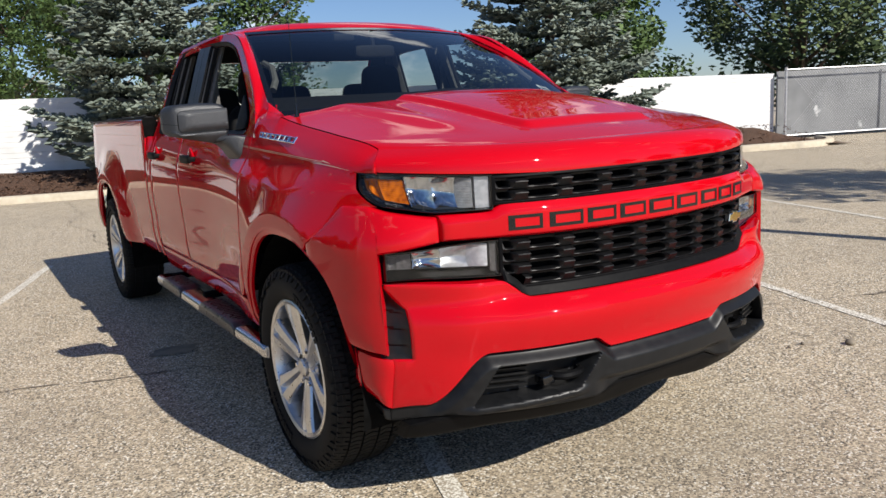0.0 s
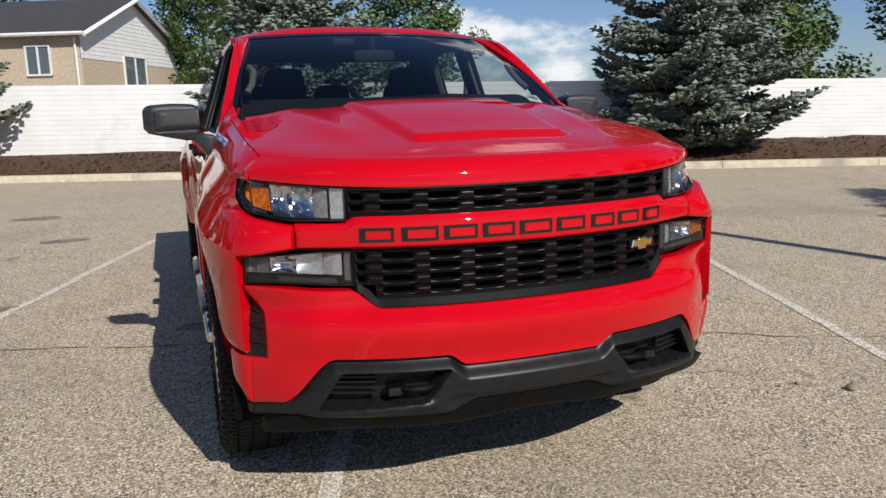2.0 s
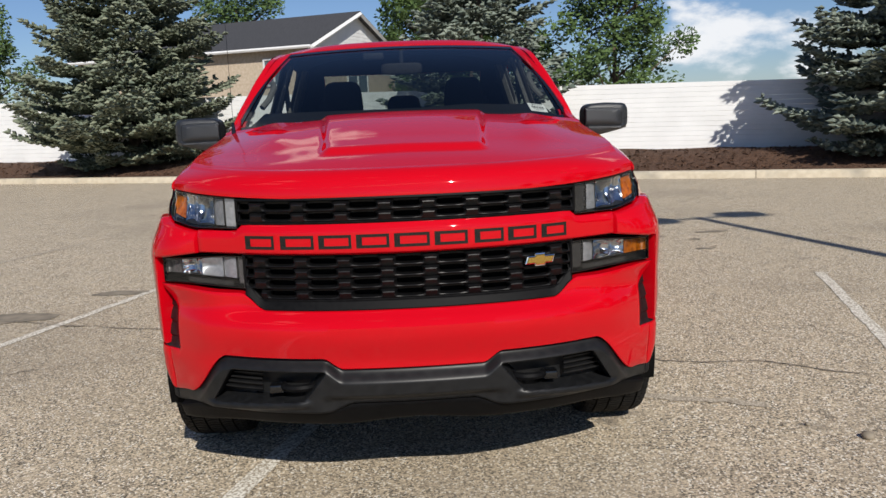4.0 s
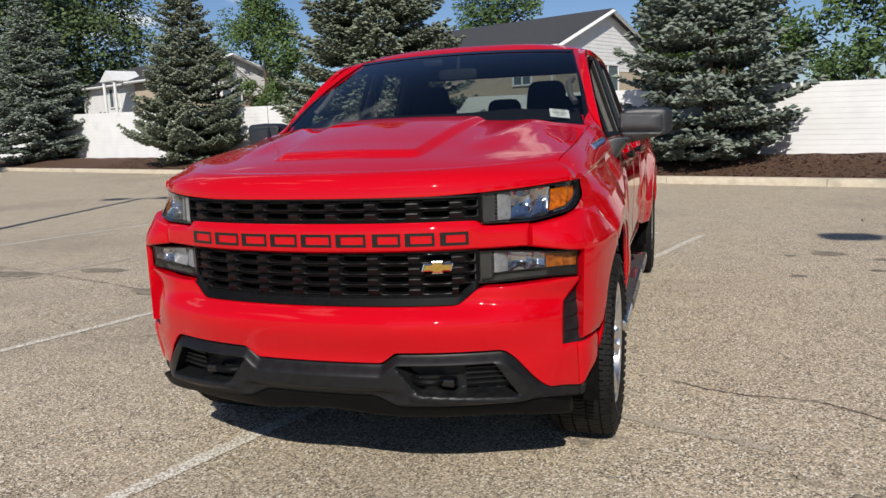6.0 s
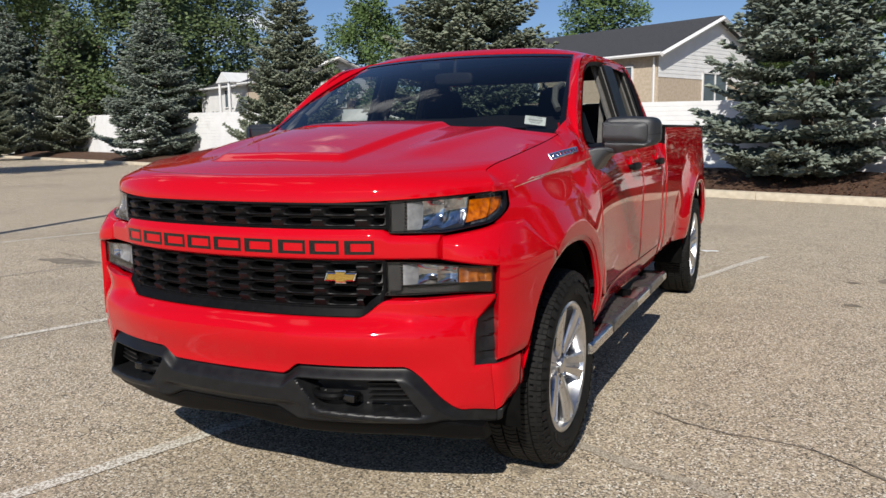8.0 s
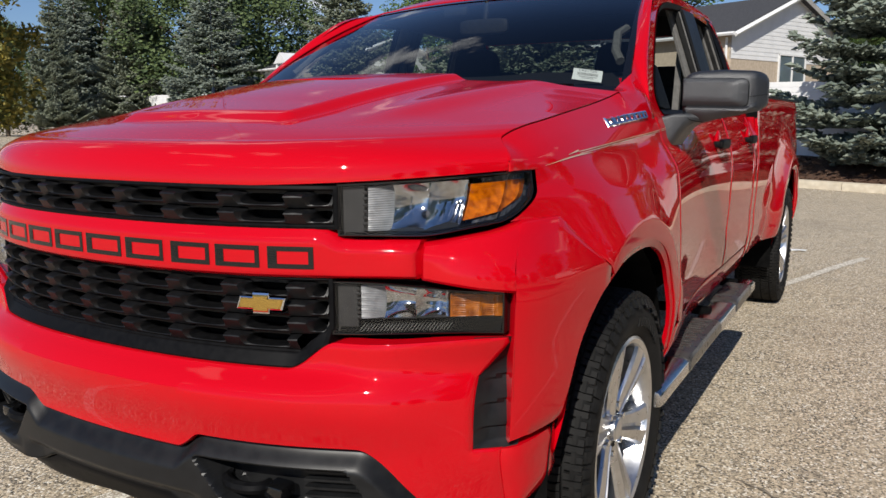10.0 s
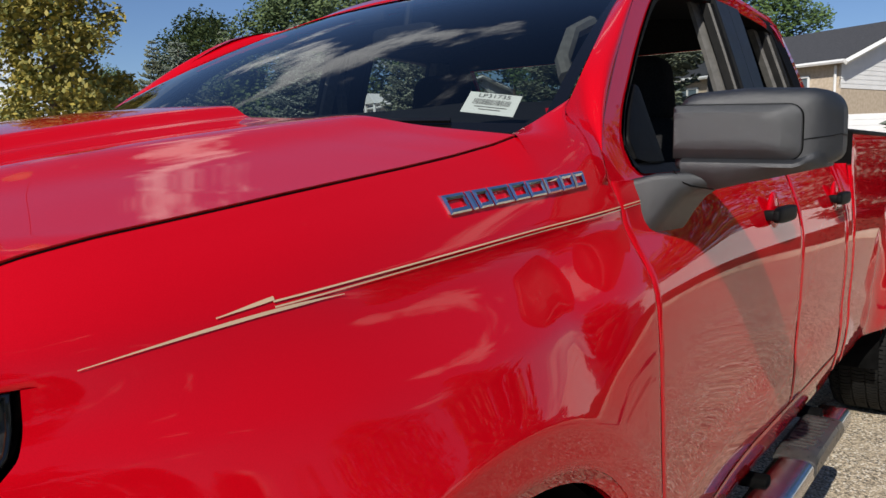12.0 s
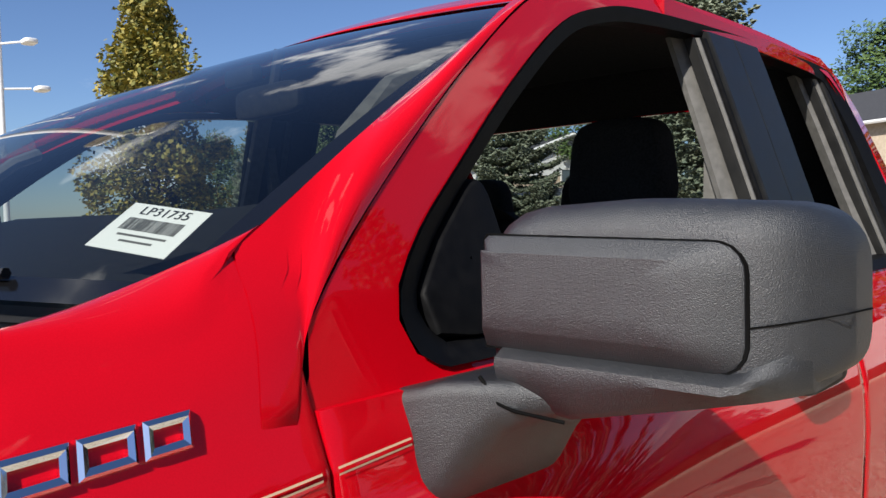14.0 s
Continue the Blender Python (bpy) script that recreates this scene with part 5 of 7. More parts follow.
def build_mirror(mir, sx):
    """Shell, ledge, raised front plate, foot and glass of a wing mirror."""
    bm = bmesh.new()
    rows = []
    xs = [0.957, 0.9575, 0.959, 0.963, 0.970, 0.982] + dense(1.0, 1.172, 12) + [1.188, 1.195, 1.201, 1.206, 1.2095, 1.2115, 1.212]
    for x in xs:
        e = max((0.982 - x) / 0.025, 0) if x < 1.0 else max((x - 1.172) / 0.040, 0)
        k = 1 - math.sqrt(max(1 - e * e, 0))
        top = lerp_table([(0.957, 1.417), (1.0, 1.427), (1.08, 1.431), (1.2, 1.424), (1.243, 1.417)], x) - 0.030 * k
        bot = lerp_table([(0.957, 1.291), (1.1, 1.293), (1.2, 1.299), (1.243, 1.304)], x) + (0.020 if x > 1.1 else 0.008) * k
        f = mirror_face(x) + 0.018 * k * (x < 1.0)
        rows.append([Vector((sx * x, y, z)) for y, z in rounded_section(f, 0.722, bot, top, (0.030, 0.014, 0.016, 0.012))])
    vs = grid(bm, rows, close_v=True)
    bm.faces.new(vs[0][::-1]); bm.faces.new(vs[-1])
    part("mirror_shell", bm, MIRRORP, mir, sharp=0.8)
    # joint round the outer end
    bm = bmesh.new()
    tube(bm, [Vector((sx * x, mirror_face(x) - 0.0004, 1.341 + 0.16 * (x - 1.163))) for x in dense(1.163, 1.200, 12)] + [Vector((sx * 1.2125, 0.665, 1.350)), Vector((sx * 1.2125, 0.72, 1.348))], 0.0007, 6)
    part("shell_joint", bm, DARK, mir)

    def outline(x0, x1, z0, z1, r, dp, lift=0.0):
        """A rounded rectangle on the face; its inner end is square."""
        pts = [(x0, z0), (x0, z1)]
        for cx, cz, a0 in ((x1 - r, z1 - r, 90), (x1 - r, z0 + r, 0)):
            pts += [(cx + r * math.cos(radians(a0 - 15 * i)), cz + r * math.sin(radians(a0 - 15 * i))) for i in range(7)]
        return [Vector((sx * p.x, mirror_face(p.x) - dp, p.y + lift * (p.x - 1.06))) for p in resample([Vector(q) for q in pts], 72)]

    bm = bmesh.new()
    grid(bm, [outline(0.9585, 1.1645, 1.3095, 1.4030, 0.022, d, -0.03) for d in (-0.008, 0.0009)] + [outline(0.9600, 1.1625, 1.3105, 1.4020, 0.021, 0.0009, -0.03)] + [outline(0.9600, 1.1625, 1.3105, 1.4020, 0.021, -0.008, -0.03)], close_v=True)
    part("plate_groove", bm, DARK, mir)
    bm = bmesh.new()
    vs = grid(bm, [outline(0.9600, 1.1620, 1.3110, 1.4015, 0.020, -0.006, -0.03), outline(0.9600, 1.1620, 1.3110, 1.4015, 0.020, 0.0015, -0.03), outline(0.9612, 1.1600, 1.3125, 1.4000, 0.019, 0.0030, -0.03),
                   outline(0.9630, 1.1340, 1.3260, 1.3900, 0.013, 0.0105, -0.03), outline(0.9645, 1.1310, 1.3280, 1.3885, 0.012, 0.0115, -0.03), outline(0.985, 1.10, 1.345, 1.375, 0.008, 0.0118, -0.03)], close_v=True)
    bm.faces.new(vs[-1])
    part("mirror_plate", bm, MIRRORP, mir, sharp=0.5)
    # ledge under the plate, running out to the foot
    bm = bmesh.new()
    rows = []
    for x in dense(0.975, 1.195, 20):
        f, e = mirror_face(x), smooth(1.150, 1.195, x)
        zt = 1.3085 - 0.03 * (x - 1.06) + 0.018 * e
        zb_ = lerp_table([(0.975, 1.268), (1.03, 1.260), (1.12, 1.279), (1.195, 1.296)], x)
        p = 0.012 * (1 - e)
        rows.append([Vector((sx * x, y, z)) for y, z in ((f + 0.02, zt + 0.003), (f - 0.1 * p, zt + 0.003), (f - p, zt - 0.004), (f - 1.1 * p, zt - 0.010), (f - 0.8 * p, (zt + zb_) / 2), (f, zb_ + 0.005), (f + 0.006, zb_), (f + 0.06, zb_ + 0.002), (0.715, zb_ + 0.016), (0.715, zt))])
    vs = grid(bm, rows, close_v=True)
    bm.faces.new(vs[0][::-1]); bm.faces.new(vs[-1])
    part("mirror_ledge", bm, MIRRORP, mir, sharp=0.7)
    # foot on the door
    bm = bmesh.new()
    rows = []
    for xx, ya, yb, za, zb in ((0.880, 0.538, 0.745, 1.160, 1.274), (0.925, 0.542, 0.738, 1.168, 1.283), (0.942, 0.550, 0.730, 1.184, 1.288), (0.962, 0.560, 0.728, 1.216, 1.289), (0.980, 0.571, 0.726, 1.242, 1.289), (1.0, 0.588, 0.72, 1.256, 1.288), (1.035, 0.610, 0.715, 1.264, 1.285)):
        sec = rounded_section(ya, yb, za, zb, (0.012, 0.02, 0.035, 0.030), 6)
        rows.append([Vector((sx * xx, y, z + 0.10 * (0.65 - y) * (1 if z < (za + zb) / 2 else 0) * 0.3)) for y, z in sec])
    vs = grid(bm, rows, close_v=True)
    bm.faces.new(vs[0][::-1]); bm.faces.new(vs[-1])
    part("mirror_foot", bm, MIRRORP, mir, sharp=0.9)
    bm = bmesh.new()
    tube(bm, [Vector((sx * x, y, z)) for x, y, z in ((0.968, 0.572, 1.2925), (0.976, 0.5735, 1.283), (0.984, 0.5755, 1.272), (0.995, 0.583, 1.266), (1.03, 0.600, 1.2595))], 0.0016, 6)
    part("foot_joint", bm, DARK, mir)
    bm = bmesh.new()
    box(bm, (sx * 1.085, 0.7235, 1.362), (0.21, 0.004, 0.10), 0.001)
    part("mirror_glass", bm, CHROME, mir)


for sx in (1, -1):
    mir = thing("wing_mirror", (0, 0, 0))
    mir.parent = truck
    tagged(mir, "large black grained plastic wing mirror")
    build_mirror(mir, sx)
    for yc in (1.345, 2.150):
        hnd = thing("door_handle", (0, 0, 0))
        hnd.parent = truck
        tagged(hnd, "black door handle over a red cup")
        x0 = side_x(yc, 1.16)
        bm = bmesh.new()
        super_box(bm, (sx * (x0 + 0.026), yc + 0.01, 1.165), (0.024, 0.190, 0.042), 0.5, 12)
        for d in (-0.065, 0.075):
            box(bm, (sx * (x0 + 0.010), yc + d, 1.165), (0.035, 0.03, 0.026), 0.006)
        part("grip", bm, PLASTIC, hnd)
        bm = bmesh.new()
        bmesh.ops.create_uvsphere(bm, u_segments=20, v_segments=10, radius=0.058, matrix=Matrix.Translation((sx * (x0 - 0.001), yc - 0.01, 1.165)) @ Matrix.Diagonal((0.20, 0.80, 1, 1)))
        part("handle_cup", bm, RED, hnd)
    # running board
    st = thing("running_board", (0, 0, 0))
    st.parent = truck
    tagged(st, "polished oval side step with black tread pads")
    bm = bmesh.new()
    rows = []
    for y, k in ((0.285, 0.62), (0.288, 0.86), (0.298, 0.97), (0.32, 1), (0.8, 1), (1.4, 1), (2.20, 1), (2.222, 0.97), (2.232, 0.86), (2.235, 0.62)):
        rows.append([Vector((sx * (0.964 + 0.058 * k * math.copysign(abs(math.cos(a)) ** 0.5, math.cos(a))), y, 0.400 + 0.032 * k * math.copysign(abs(math.sin(a)) ** 0.55, math.sin(a)))) for a in [2 * math.pi * i / 28 for i in range(28)]])
    vs = grid(bm, rows, close_v=True)
    bm.faces.new(vs[0][::-1]); bm.faces.new(vs[-1])
    part("step_tube", bm, STEEL, st, "polished steel tube")
    for yc, ln in ((0.96, 0.58), (1.85, 0.42)):
        # a moulded pad that wraps over the outer edge, with raised bars across it
        bm = bmesh.new()
        rows = []
        for y, k in ((yc - ln / 2, 0.0), (yc - ln / 2 + 0.02, 0.7), (yc - ln / 2 + 0.05, 1.0), (yc + ln / 2 - 0.05, 1.0), (yc + ln / 2 - 0.02, 0.7), (yc + ln / 2, 0.0)):
            h = 0.4325 + 0.014 * k
            rows.append([Vector((sx * x, y, z)) for x, z in ((0.902, 0.420), (0.905, h - 0.006), (0.915, h), (1.004, h), (1.019, h - 0.005), (1.0255, h - 0.016), (1.0265, 0.396), (1.019, 0.380))])
        vs = grid(bm, rows)
        bm.faces.new(vs[0][::-1]); bm.faces.new(vs[-1])
        for q in range(int(ln / 0.040)):
            box(bm, (sx * 0.960, yc - ln / 2 + 0.07 + (ln - 0.14) * q / (int(ln / 0.040) - 1), 0.4475), (0.080 if q % 3 else 0.052, 0.016, 0.006), 0.002, 1)
        part("tread_pad", bm, PADP, st, sharp=0.5)
    for yc in (0.62, 1.42, 2.1):
        bm = bmesh.new()
        box(bm, (sx * 0.80, yc, 0.43), (0.30, 0.05, 0.035), 0.008)
        part("step_bracket", bm, DARK, st)
    # fender nameplate: plain chrome bars in place of the model's name
    at_y = 0.0125
    for wide in (0.043, 0.0105, 0.030, 0.044, 0.036, 0.038, 0.040, 0.036, 0.032):
        bm = bmesh.new()
        y0 = at_y
        at_y += wide + 0.0042
        zb_ = 1.2522 + 0.0654 * (y0 - 0.0131)
        def npt(dy, dz, pr):
            y, z = y0 + dy + 0.16 * dz, zb_ + dz + 0.0654 * dy
            return Vector((sx * (side_x(y, z) + pr), y, z))
        def rect(q):
            return [(q, q), (wide - q, q), (wide - q, 0.0225 - q), (q, 0.0225 - q)]
        rings = [[npt(*q, -0.002) for q in rect(0)], [npt(*q, 0.0050) for q in rect(0)], [npt(*q, 0.0078) for q in rect(0.0026)]]
        if wide > 0.02:
            rings += [[npt(*q, 0.0055) for q in rect(0.0062)], [npt(*q, -0.002) for q in rect(0.0062)]]
        vs = grid(bm, rings, close_v=True)
        if wide <= 0.02:
            bm.faces.new(vs[-1])
        part("nameplate_bar", bm, CHROME, truck, smooth=False)
    # gold pinstripe with a swallow-tail start
    def stripe(name, pts, w):
        bm = bmesh.new()
        rows = []
        for y, z in pts:
            k = w(y) if callable(w) else w
            rows.append([Vector((sx * (side_x(y, z + d) + 0.0016), y, z + d)) for d in (-k, k)])
        vs = grid(bm, rows)
        part(name, bm, TAN, truck)
    zs = lambda y: 1.1925 + 0.0571 * (y + 0.28)
    for d in (-0.0024, 0.0024):
        stripe("pinstripe", [(y, zs(y) + d) for y in dense(-0.285, 0.446, 24)], 0.0008)
        stripe("pinstripe", [(y, zs(y) + d) for y in dense(0.461, 0.538, 4)], 0.0008)
    stripe("pinstripe", [(y, 1.1895 - 0.020 * ((-0.20 - y) / 0.26) ** 1.8) for y in dense(-0.46, -0.20, 18)], lambda y: 0.0004 + 0.0011 * smooth(-0.46, -0.32, y) * smooth(-0.20, -0.27, y))
    stripe("pinstripe", [(y, zs(-0.285) + 0.005 - 0.13 * (-0.285 - y)) for y in dense(-0.345, -0.283, 8)], lambda y: 0.0005 + 0.0012 * smooth(-0.345, -0.29, y))

# aerial on the passenger's fender
bm = bmesh.new()
tube(bm, [(-0.80, 0.20, 1.34), (-0.80, 0.20, 1.40)], [0.012, 0.006], 8)
tube(bm, [(-0.80, 0.20, 1.40), (-0.80, 0.21, 2.15)], 0.0012, 6)
part("aerial", bm, GLOSSBLACK, truck)
# wipers at the cowl
for xa, xb in ((-0.55, 0.02), (0.10, 0.66)):
    bm = bmesh.new()
    pts = []
    for i in range(9):
        u = (xa + (xb - xa) * i / 8) / 0.8
        pts.append(windscreen(u, 0.012 + 0.012 * i / 8, -0.010))
    tube(bm, pts, 0.0055, 6)
    part("wiper", bm, GLOSSBLACK, truck)
# cowl panel under the windscreen
bm = bmesh.new()
rows = []
for i in range(25):
    u = -1 + 2 * i / 24
    h = hood_point(u, 1)
    rows.append([h + Vector((0, -0.01, -0.03)), windscreen(u * 1.0, 0, 0.004) + Vector((0, 0.01, -0.012))])
grid(bm, rows)
part("cowl", bm, PLASTIC, truck)
# paper tag on the windscreen with its printed code
TL, TR, BR = Vector((0.627, 0.492, 1.439)), Vector((0.718, 0.524, 1.426)), Vector((0.738, 0.470, 1.386))
tx, ty = (TR - TL), (TR - BR)
tw, th = tx.length, ty.length
tx.normalize(); ty = (ty - tx * ty.dot(tx)).normalized()
tn = tx.cross(ty)
TM = Matrix.Translation(TL - ty * th + tn * 0.003) @ Matrix((tx, ty, tn)).transposed().to_4x4()
tag = thing("paper_tag", (0, 0, 0), "white printed stock tag stuck on the windscreen", "paper tag")
bm = bmesh.new()
prism(bm, [(0, 0), (tw, 0), (tw, th), (0, th)], 0, 0.0006, TM)
part("sheet", bm, PAPER, tag, smooth=False)
cu = bpy.data.curves.new("tag_text", "FONT")
cu.body, cu.size, cu.align_x, cu.extrude = "LP31735", 0.0175, "CENTER", 0.0001
tob = new("tag_text", cu)
tob.matrix_world = TM @ Matrix.Translation((tw / 2, th - 0.0165, 0.0012))
cu.materials.append(INK)
tob.parent = tag
rnd = random.Random(4)
bm = bmesh.new()
xx = 0.014
while xx < tw - 0.014:
    w = rnd.choice((0.0007, 0.0011, 0.0016))
    prism(bm, [(xx, th * 0.42), (xx + w, th * 0.42), (xx + w, th * 0.68), (xx, th * 0.68)], 0.0008, 0.0011, TM)
    xx += w + rnd.choice((0.0007, 0.0011, 0.0015))
for k, (a, b) in enumerate(((0.02, 0.08), (0.03, 0.07))):
    prism(bm, [(a, th * (0.30 - 0.12 * k)), (min(b, tw - 0.01), th * (0.30 - 0.12 * k)), (min(b, tw - 0.01), th * (0.34 - 0.12 * k)), (a, th * (0.34 - 0.12 * k))], 0.0008, 0.0010, TM)
part("bar_code", bm, TRIMGREY, tag, smooth=False)
# second slip low on the glass
bm = bmesh.new()
sm = TM @ Matrix.Translation((0.0, -0.052, -0.014))
prism(bm, [(0, 0), (tw * 0.85, -0.004), (tw * 0.85, 0.014), (0, 0.018)], 0, 0.0006, sm)
tagged(part("paper_slip", bm, PAPER, None, smooth=False), "narrow white paper slip at the foot of the windscreen", "paper slip")


# ---- cabin ----
bm = bmesh.new()
box(bm, (0, 1.5, 0.62), (1.6, 1.75, 0.06))
part("cabin_floor", bm, FABRIC, truck)
bm = bmesh.new()
rows = []
for i in range(21):
    u = -1 + 2 * i / 20
    b = windscreen(u * 0.97, 0.0, 0.015)
    rows.append([b, Vector((u * 0.76, 0.60, 1.405)), Vector((u * 0.75, 0.76, 1.440)), Vector((u * 0.75, 0.83, 1.442 + 0.012 * math.exp(-((u - 0.48) / 0.2) ** 2))), Vector((u * 0.76, 0.88, 1.415)), Vector((u * 0.78, 0.92, 1.22)), Vector((u * 0.78, 0.86, 0.80))])
grid(bm, rows)
part("dashboard", bm, DASH, truck, "black dashboard")
bm = bmesh.new()
rows = []
for i in range(17):
    u = -1 + 2 * i / 16
    rows.append([roof_point(u * 0.97, j / 8) + Vector((0, 0.02, -0.045)) for j in range(9)])
grid(bm, rows)
part("headliner", bm, HEADLINER, truck)
for sx in (1, -1):
    bm = bmesh.new()
    for y0, y1 in ((0.62, 1.56), (1.64, 2.28)):
        box(bm, (sx * 0.80, (y0 + y1) / 2, 1.0), (0.08, y1 - y0, 0.56), 0.03)
    part("door_card", bm, DASH, truck)


def seat(name, x, y, w, hz):
    s = thing(name, (0, 0, 0))
    s.parent = truck
    tagged(s, "black cloth seat with a rounded headrest")
    bm = bmesh.new()
    super_box(bm, (x, y - 0.05, 0.86), (w, 0.52, 0.18), 0.4, 12)
    part("seat_base", bm, FABRIC, s)
    bm = bmesh.new()
    super_box(bm, (x, y + 0.22, 1.13), (w, 0.17, 0.62), 0.42, 14, lambda p: Vector((p.x * (1 - 0.10 * max(p.z, 0)), p.y + 0.55 * p.z, p.z)))
    part("backrest", bm, FABRIC, s)
    bm = bmesh.new()
    super_box(bm, (x, y + 0.29, hz), (0.255, 0.11, 0.22), 0.45, 14, lambda p: Vector((p.x * (1 - 0.10 * p.z), p.y, p.z)))
    part("headrest", bm, FABRIC, s)
    for d in (-0.06, 0.06):
        bm = bmesh.new()
        tube(bm, [(x + d, y + 0.27, hz - 0.18), (x + d, y + 0.285, hz - 0.06)], 0.007, 8)
        part("headrest_post", bm, CHROME, s)


seat("front_seat", 0.40, 1.44, 0.48, 1.53)
seat("front_seat", -0.40, 1.44, 0.48, 1.53)
for x in (-0.50, 0.0, 0.50):
    seat("rear_seat", x, 1.98, 0.46, 1.44)
bm = bmesh.new()
rows = []
cw = Vector((0.40, 0.96, 1.235))
for i in range(28):
    a = 2 * math.pi * i / 28
    d = Vector((math.cos(a), -0.36 * math.sin(a), 0.93 * math.sin(a)))
    rows.append([cw + d * 0.185 + (d * math.cos(b) + Vector((0, 0.93, 0.36)) * math.sin(b)) * 0.015 for b in [2 * math.pi * k / 8 for k in range(8)]])
grid(bm, rows, close_u=True, close_v=True)
super_box(bm, cw + Vector((0, -0.01, 0)), (0.16, 0.06, 0.12), 0.5, 8)
for a in (0.1, math.pi - 0.1, -math.pi / 2):
    d = Vector((math.cos(a), -0.36 * math.sin(a), 0.93 * math.sin(a)))
    tube(bm, [cw + d * 0.05, cw + d * 0.18], 0.014, 6)
part("steering_wheel", bm, DASH, truck)
bm = bmesh.new()
super_box(bm, (0.0, 1.02, 1.668), (0.235, 0.03, 0.066), 0.4, 10)
tube(bm, [(0.0, 1.03, 1.68), (0.0, 1.05, 1.775)], 0.012, 8)
part("rear_view_mirror", bm, DASH, truck)
bm = bmesh.new()
box(bm, (-0.16, 1.06, 1.745), (0.12, 0.03, 0.04), 0.008)
part("camera_pod", bm, DASH, truck)
for sx in (1, -1):
    bm = bmesh.new()
    tube(bm, [(sx * 0.735, 0.62, 1.47), (sx * 0.705, 0.66, 1.51), (sx * 0.685, 0.74, 1.575), (sx * 0.70, 0.80, 1.60)], 0.016, 8)
    part("grab_handle", bm, TRIMGREY, truck)
    bm = bmesh.new()
    tube(bm, [(sx * 0.74, 1.50, 1.65), (sx * 0.72, 1.52, 1.3), (sx * 0.70, 1.5, 0.9)], 0.02, 4)
    part("seat_belt", bm, TRIMGREY, truck)


# ---- ground materials ----
ASPH = bpy.data.materials.new("worn_asphalt")
ASPH.use_nodes = True
n, l, b = nodes(ASPH)
tc = n.new("ShaderNodeTexCoord")


def tex(kind, scale, **kw):
    t = n.new(kind)
    t.inputs["Scale"].default_value = scale
    for k, v in kw.items():
        t.inputs[k].default_value = v
    l.new(tc.outputs["Object"], t.inputs["Vector"])
    return t


def ramp(src, a, c, lo=0.0, hi=1.0):
    r = n.new("ShaderNodeMapRange")
    r.inputs["From Min"].default_value, r.inputs["From Max"].default_value = a, c
    r.inputs["To Min"].default_value, r.inputs["To Max"].default_value = lo, hi
    l.new(src, r.inputs["Value"])
    return r.outputs[0]


def mixc(fac, a, c):
    m = n.new("ShaderNodeMix"); m.data_type = "RGBA"
    l.new(fac, m.inputs[0])
    for k, v in ((6, a), (7, c)):
        if isinstance(v, tuple):
            m.inputs[k].default_value = (*v, 1)
        else:
            l.new(v, m.inputs[k])
    return m.outputs[2]


vor = tex("ShaderNodeTexVoronoi", 135)
stone = n.new("ShaderNodeSeparateColor")
l.new(vor.outputs["Color"], stone.inputs[0])
fine = tex("ShaderNodeTexNoise", 320, Detail=3)
mid = tex("ShaderNodeTexNoise", 3.0, Detail=8, Roughness=0.7)
big = tex("ShaderNodeTexNoise", 0.35, Detail=6)
c1 = mixc(ramp(stone.outputs[0], 0.0, 1.0), (0.118, 0.095, 0.066), (0.78, 0.64, 0.45))
c2a = mixc(ramp(stone.outputs[1], 0.88, 0.90), c1, (0.95, 0.89, 0.77))
c2 = mixc(ramp(stone.outputs[2], 0.87, 0.89), c2a, (0.055, 0.047, 0.037))
c3 = mixc(ramp(fine.outputs["Fac"], 0.45, 0.65, 0.0, 0.34), c2, (0.17, 0.142, 0.104))
c4 = mixc(ramp(mid.outputs["Fac"], 0.45, 0.70, 0.0, 0.40), c3, (0.58, 0.475, 0.335))
c5 = mixc(ramp(big.outputs["Fac"], 0.52, 0.72, 0.0, 0.5), c4, (0.235, 0.197, 0.148))
spot = tex("ShaderNodeTexNoise", 1.6, Detail=4, Roughness=0.6)
c6 = mixc(ramp(spot.outputs["Fac"], 0.645, 0.73, 0.0, 0.62), c5, (0.11, 0.098, 0.082))
patch = tex("ShaderNodeTexNoise", 38, Detail=3, Roughness=0.6)
c7 = mixc(ramp(patch.outputs["Fac"], 0.56, 0.66, 0.0, 0.16), c6, (0.12, 0.102, 0.077))
c8 = mixc(ramp(patch.outputs["Fac"], 0.42, 0.34, 0.0, 0.20), c7, (0.72, 0.62, 0.475))
l.new(c8, b.inputs["Base Color"])
b.inputs["Roughness"].default_value = 0.88
hgt = n.new("ShaderNodeMath"); hgt.operation = "ADD"
l.new(ramp(vor.outputs["Distance"], 0.0, 0.7, 1.0, 0.0), hgt.inputs[0])
l.new(fine.outputs["Fac"], hgt.inputs[1])
bp = n.new("ShaderNodeBump")
bp.inputs["Strength"].default_value, bp.inputs["Distance"].default_value = 0.45, 0.004
l.new(hgt.outputs[0], bp.inputs["Height"])
l.new(bp.outputs[0], b.inputs["Normal"])

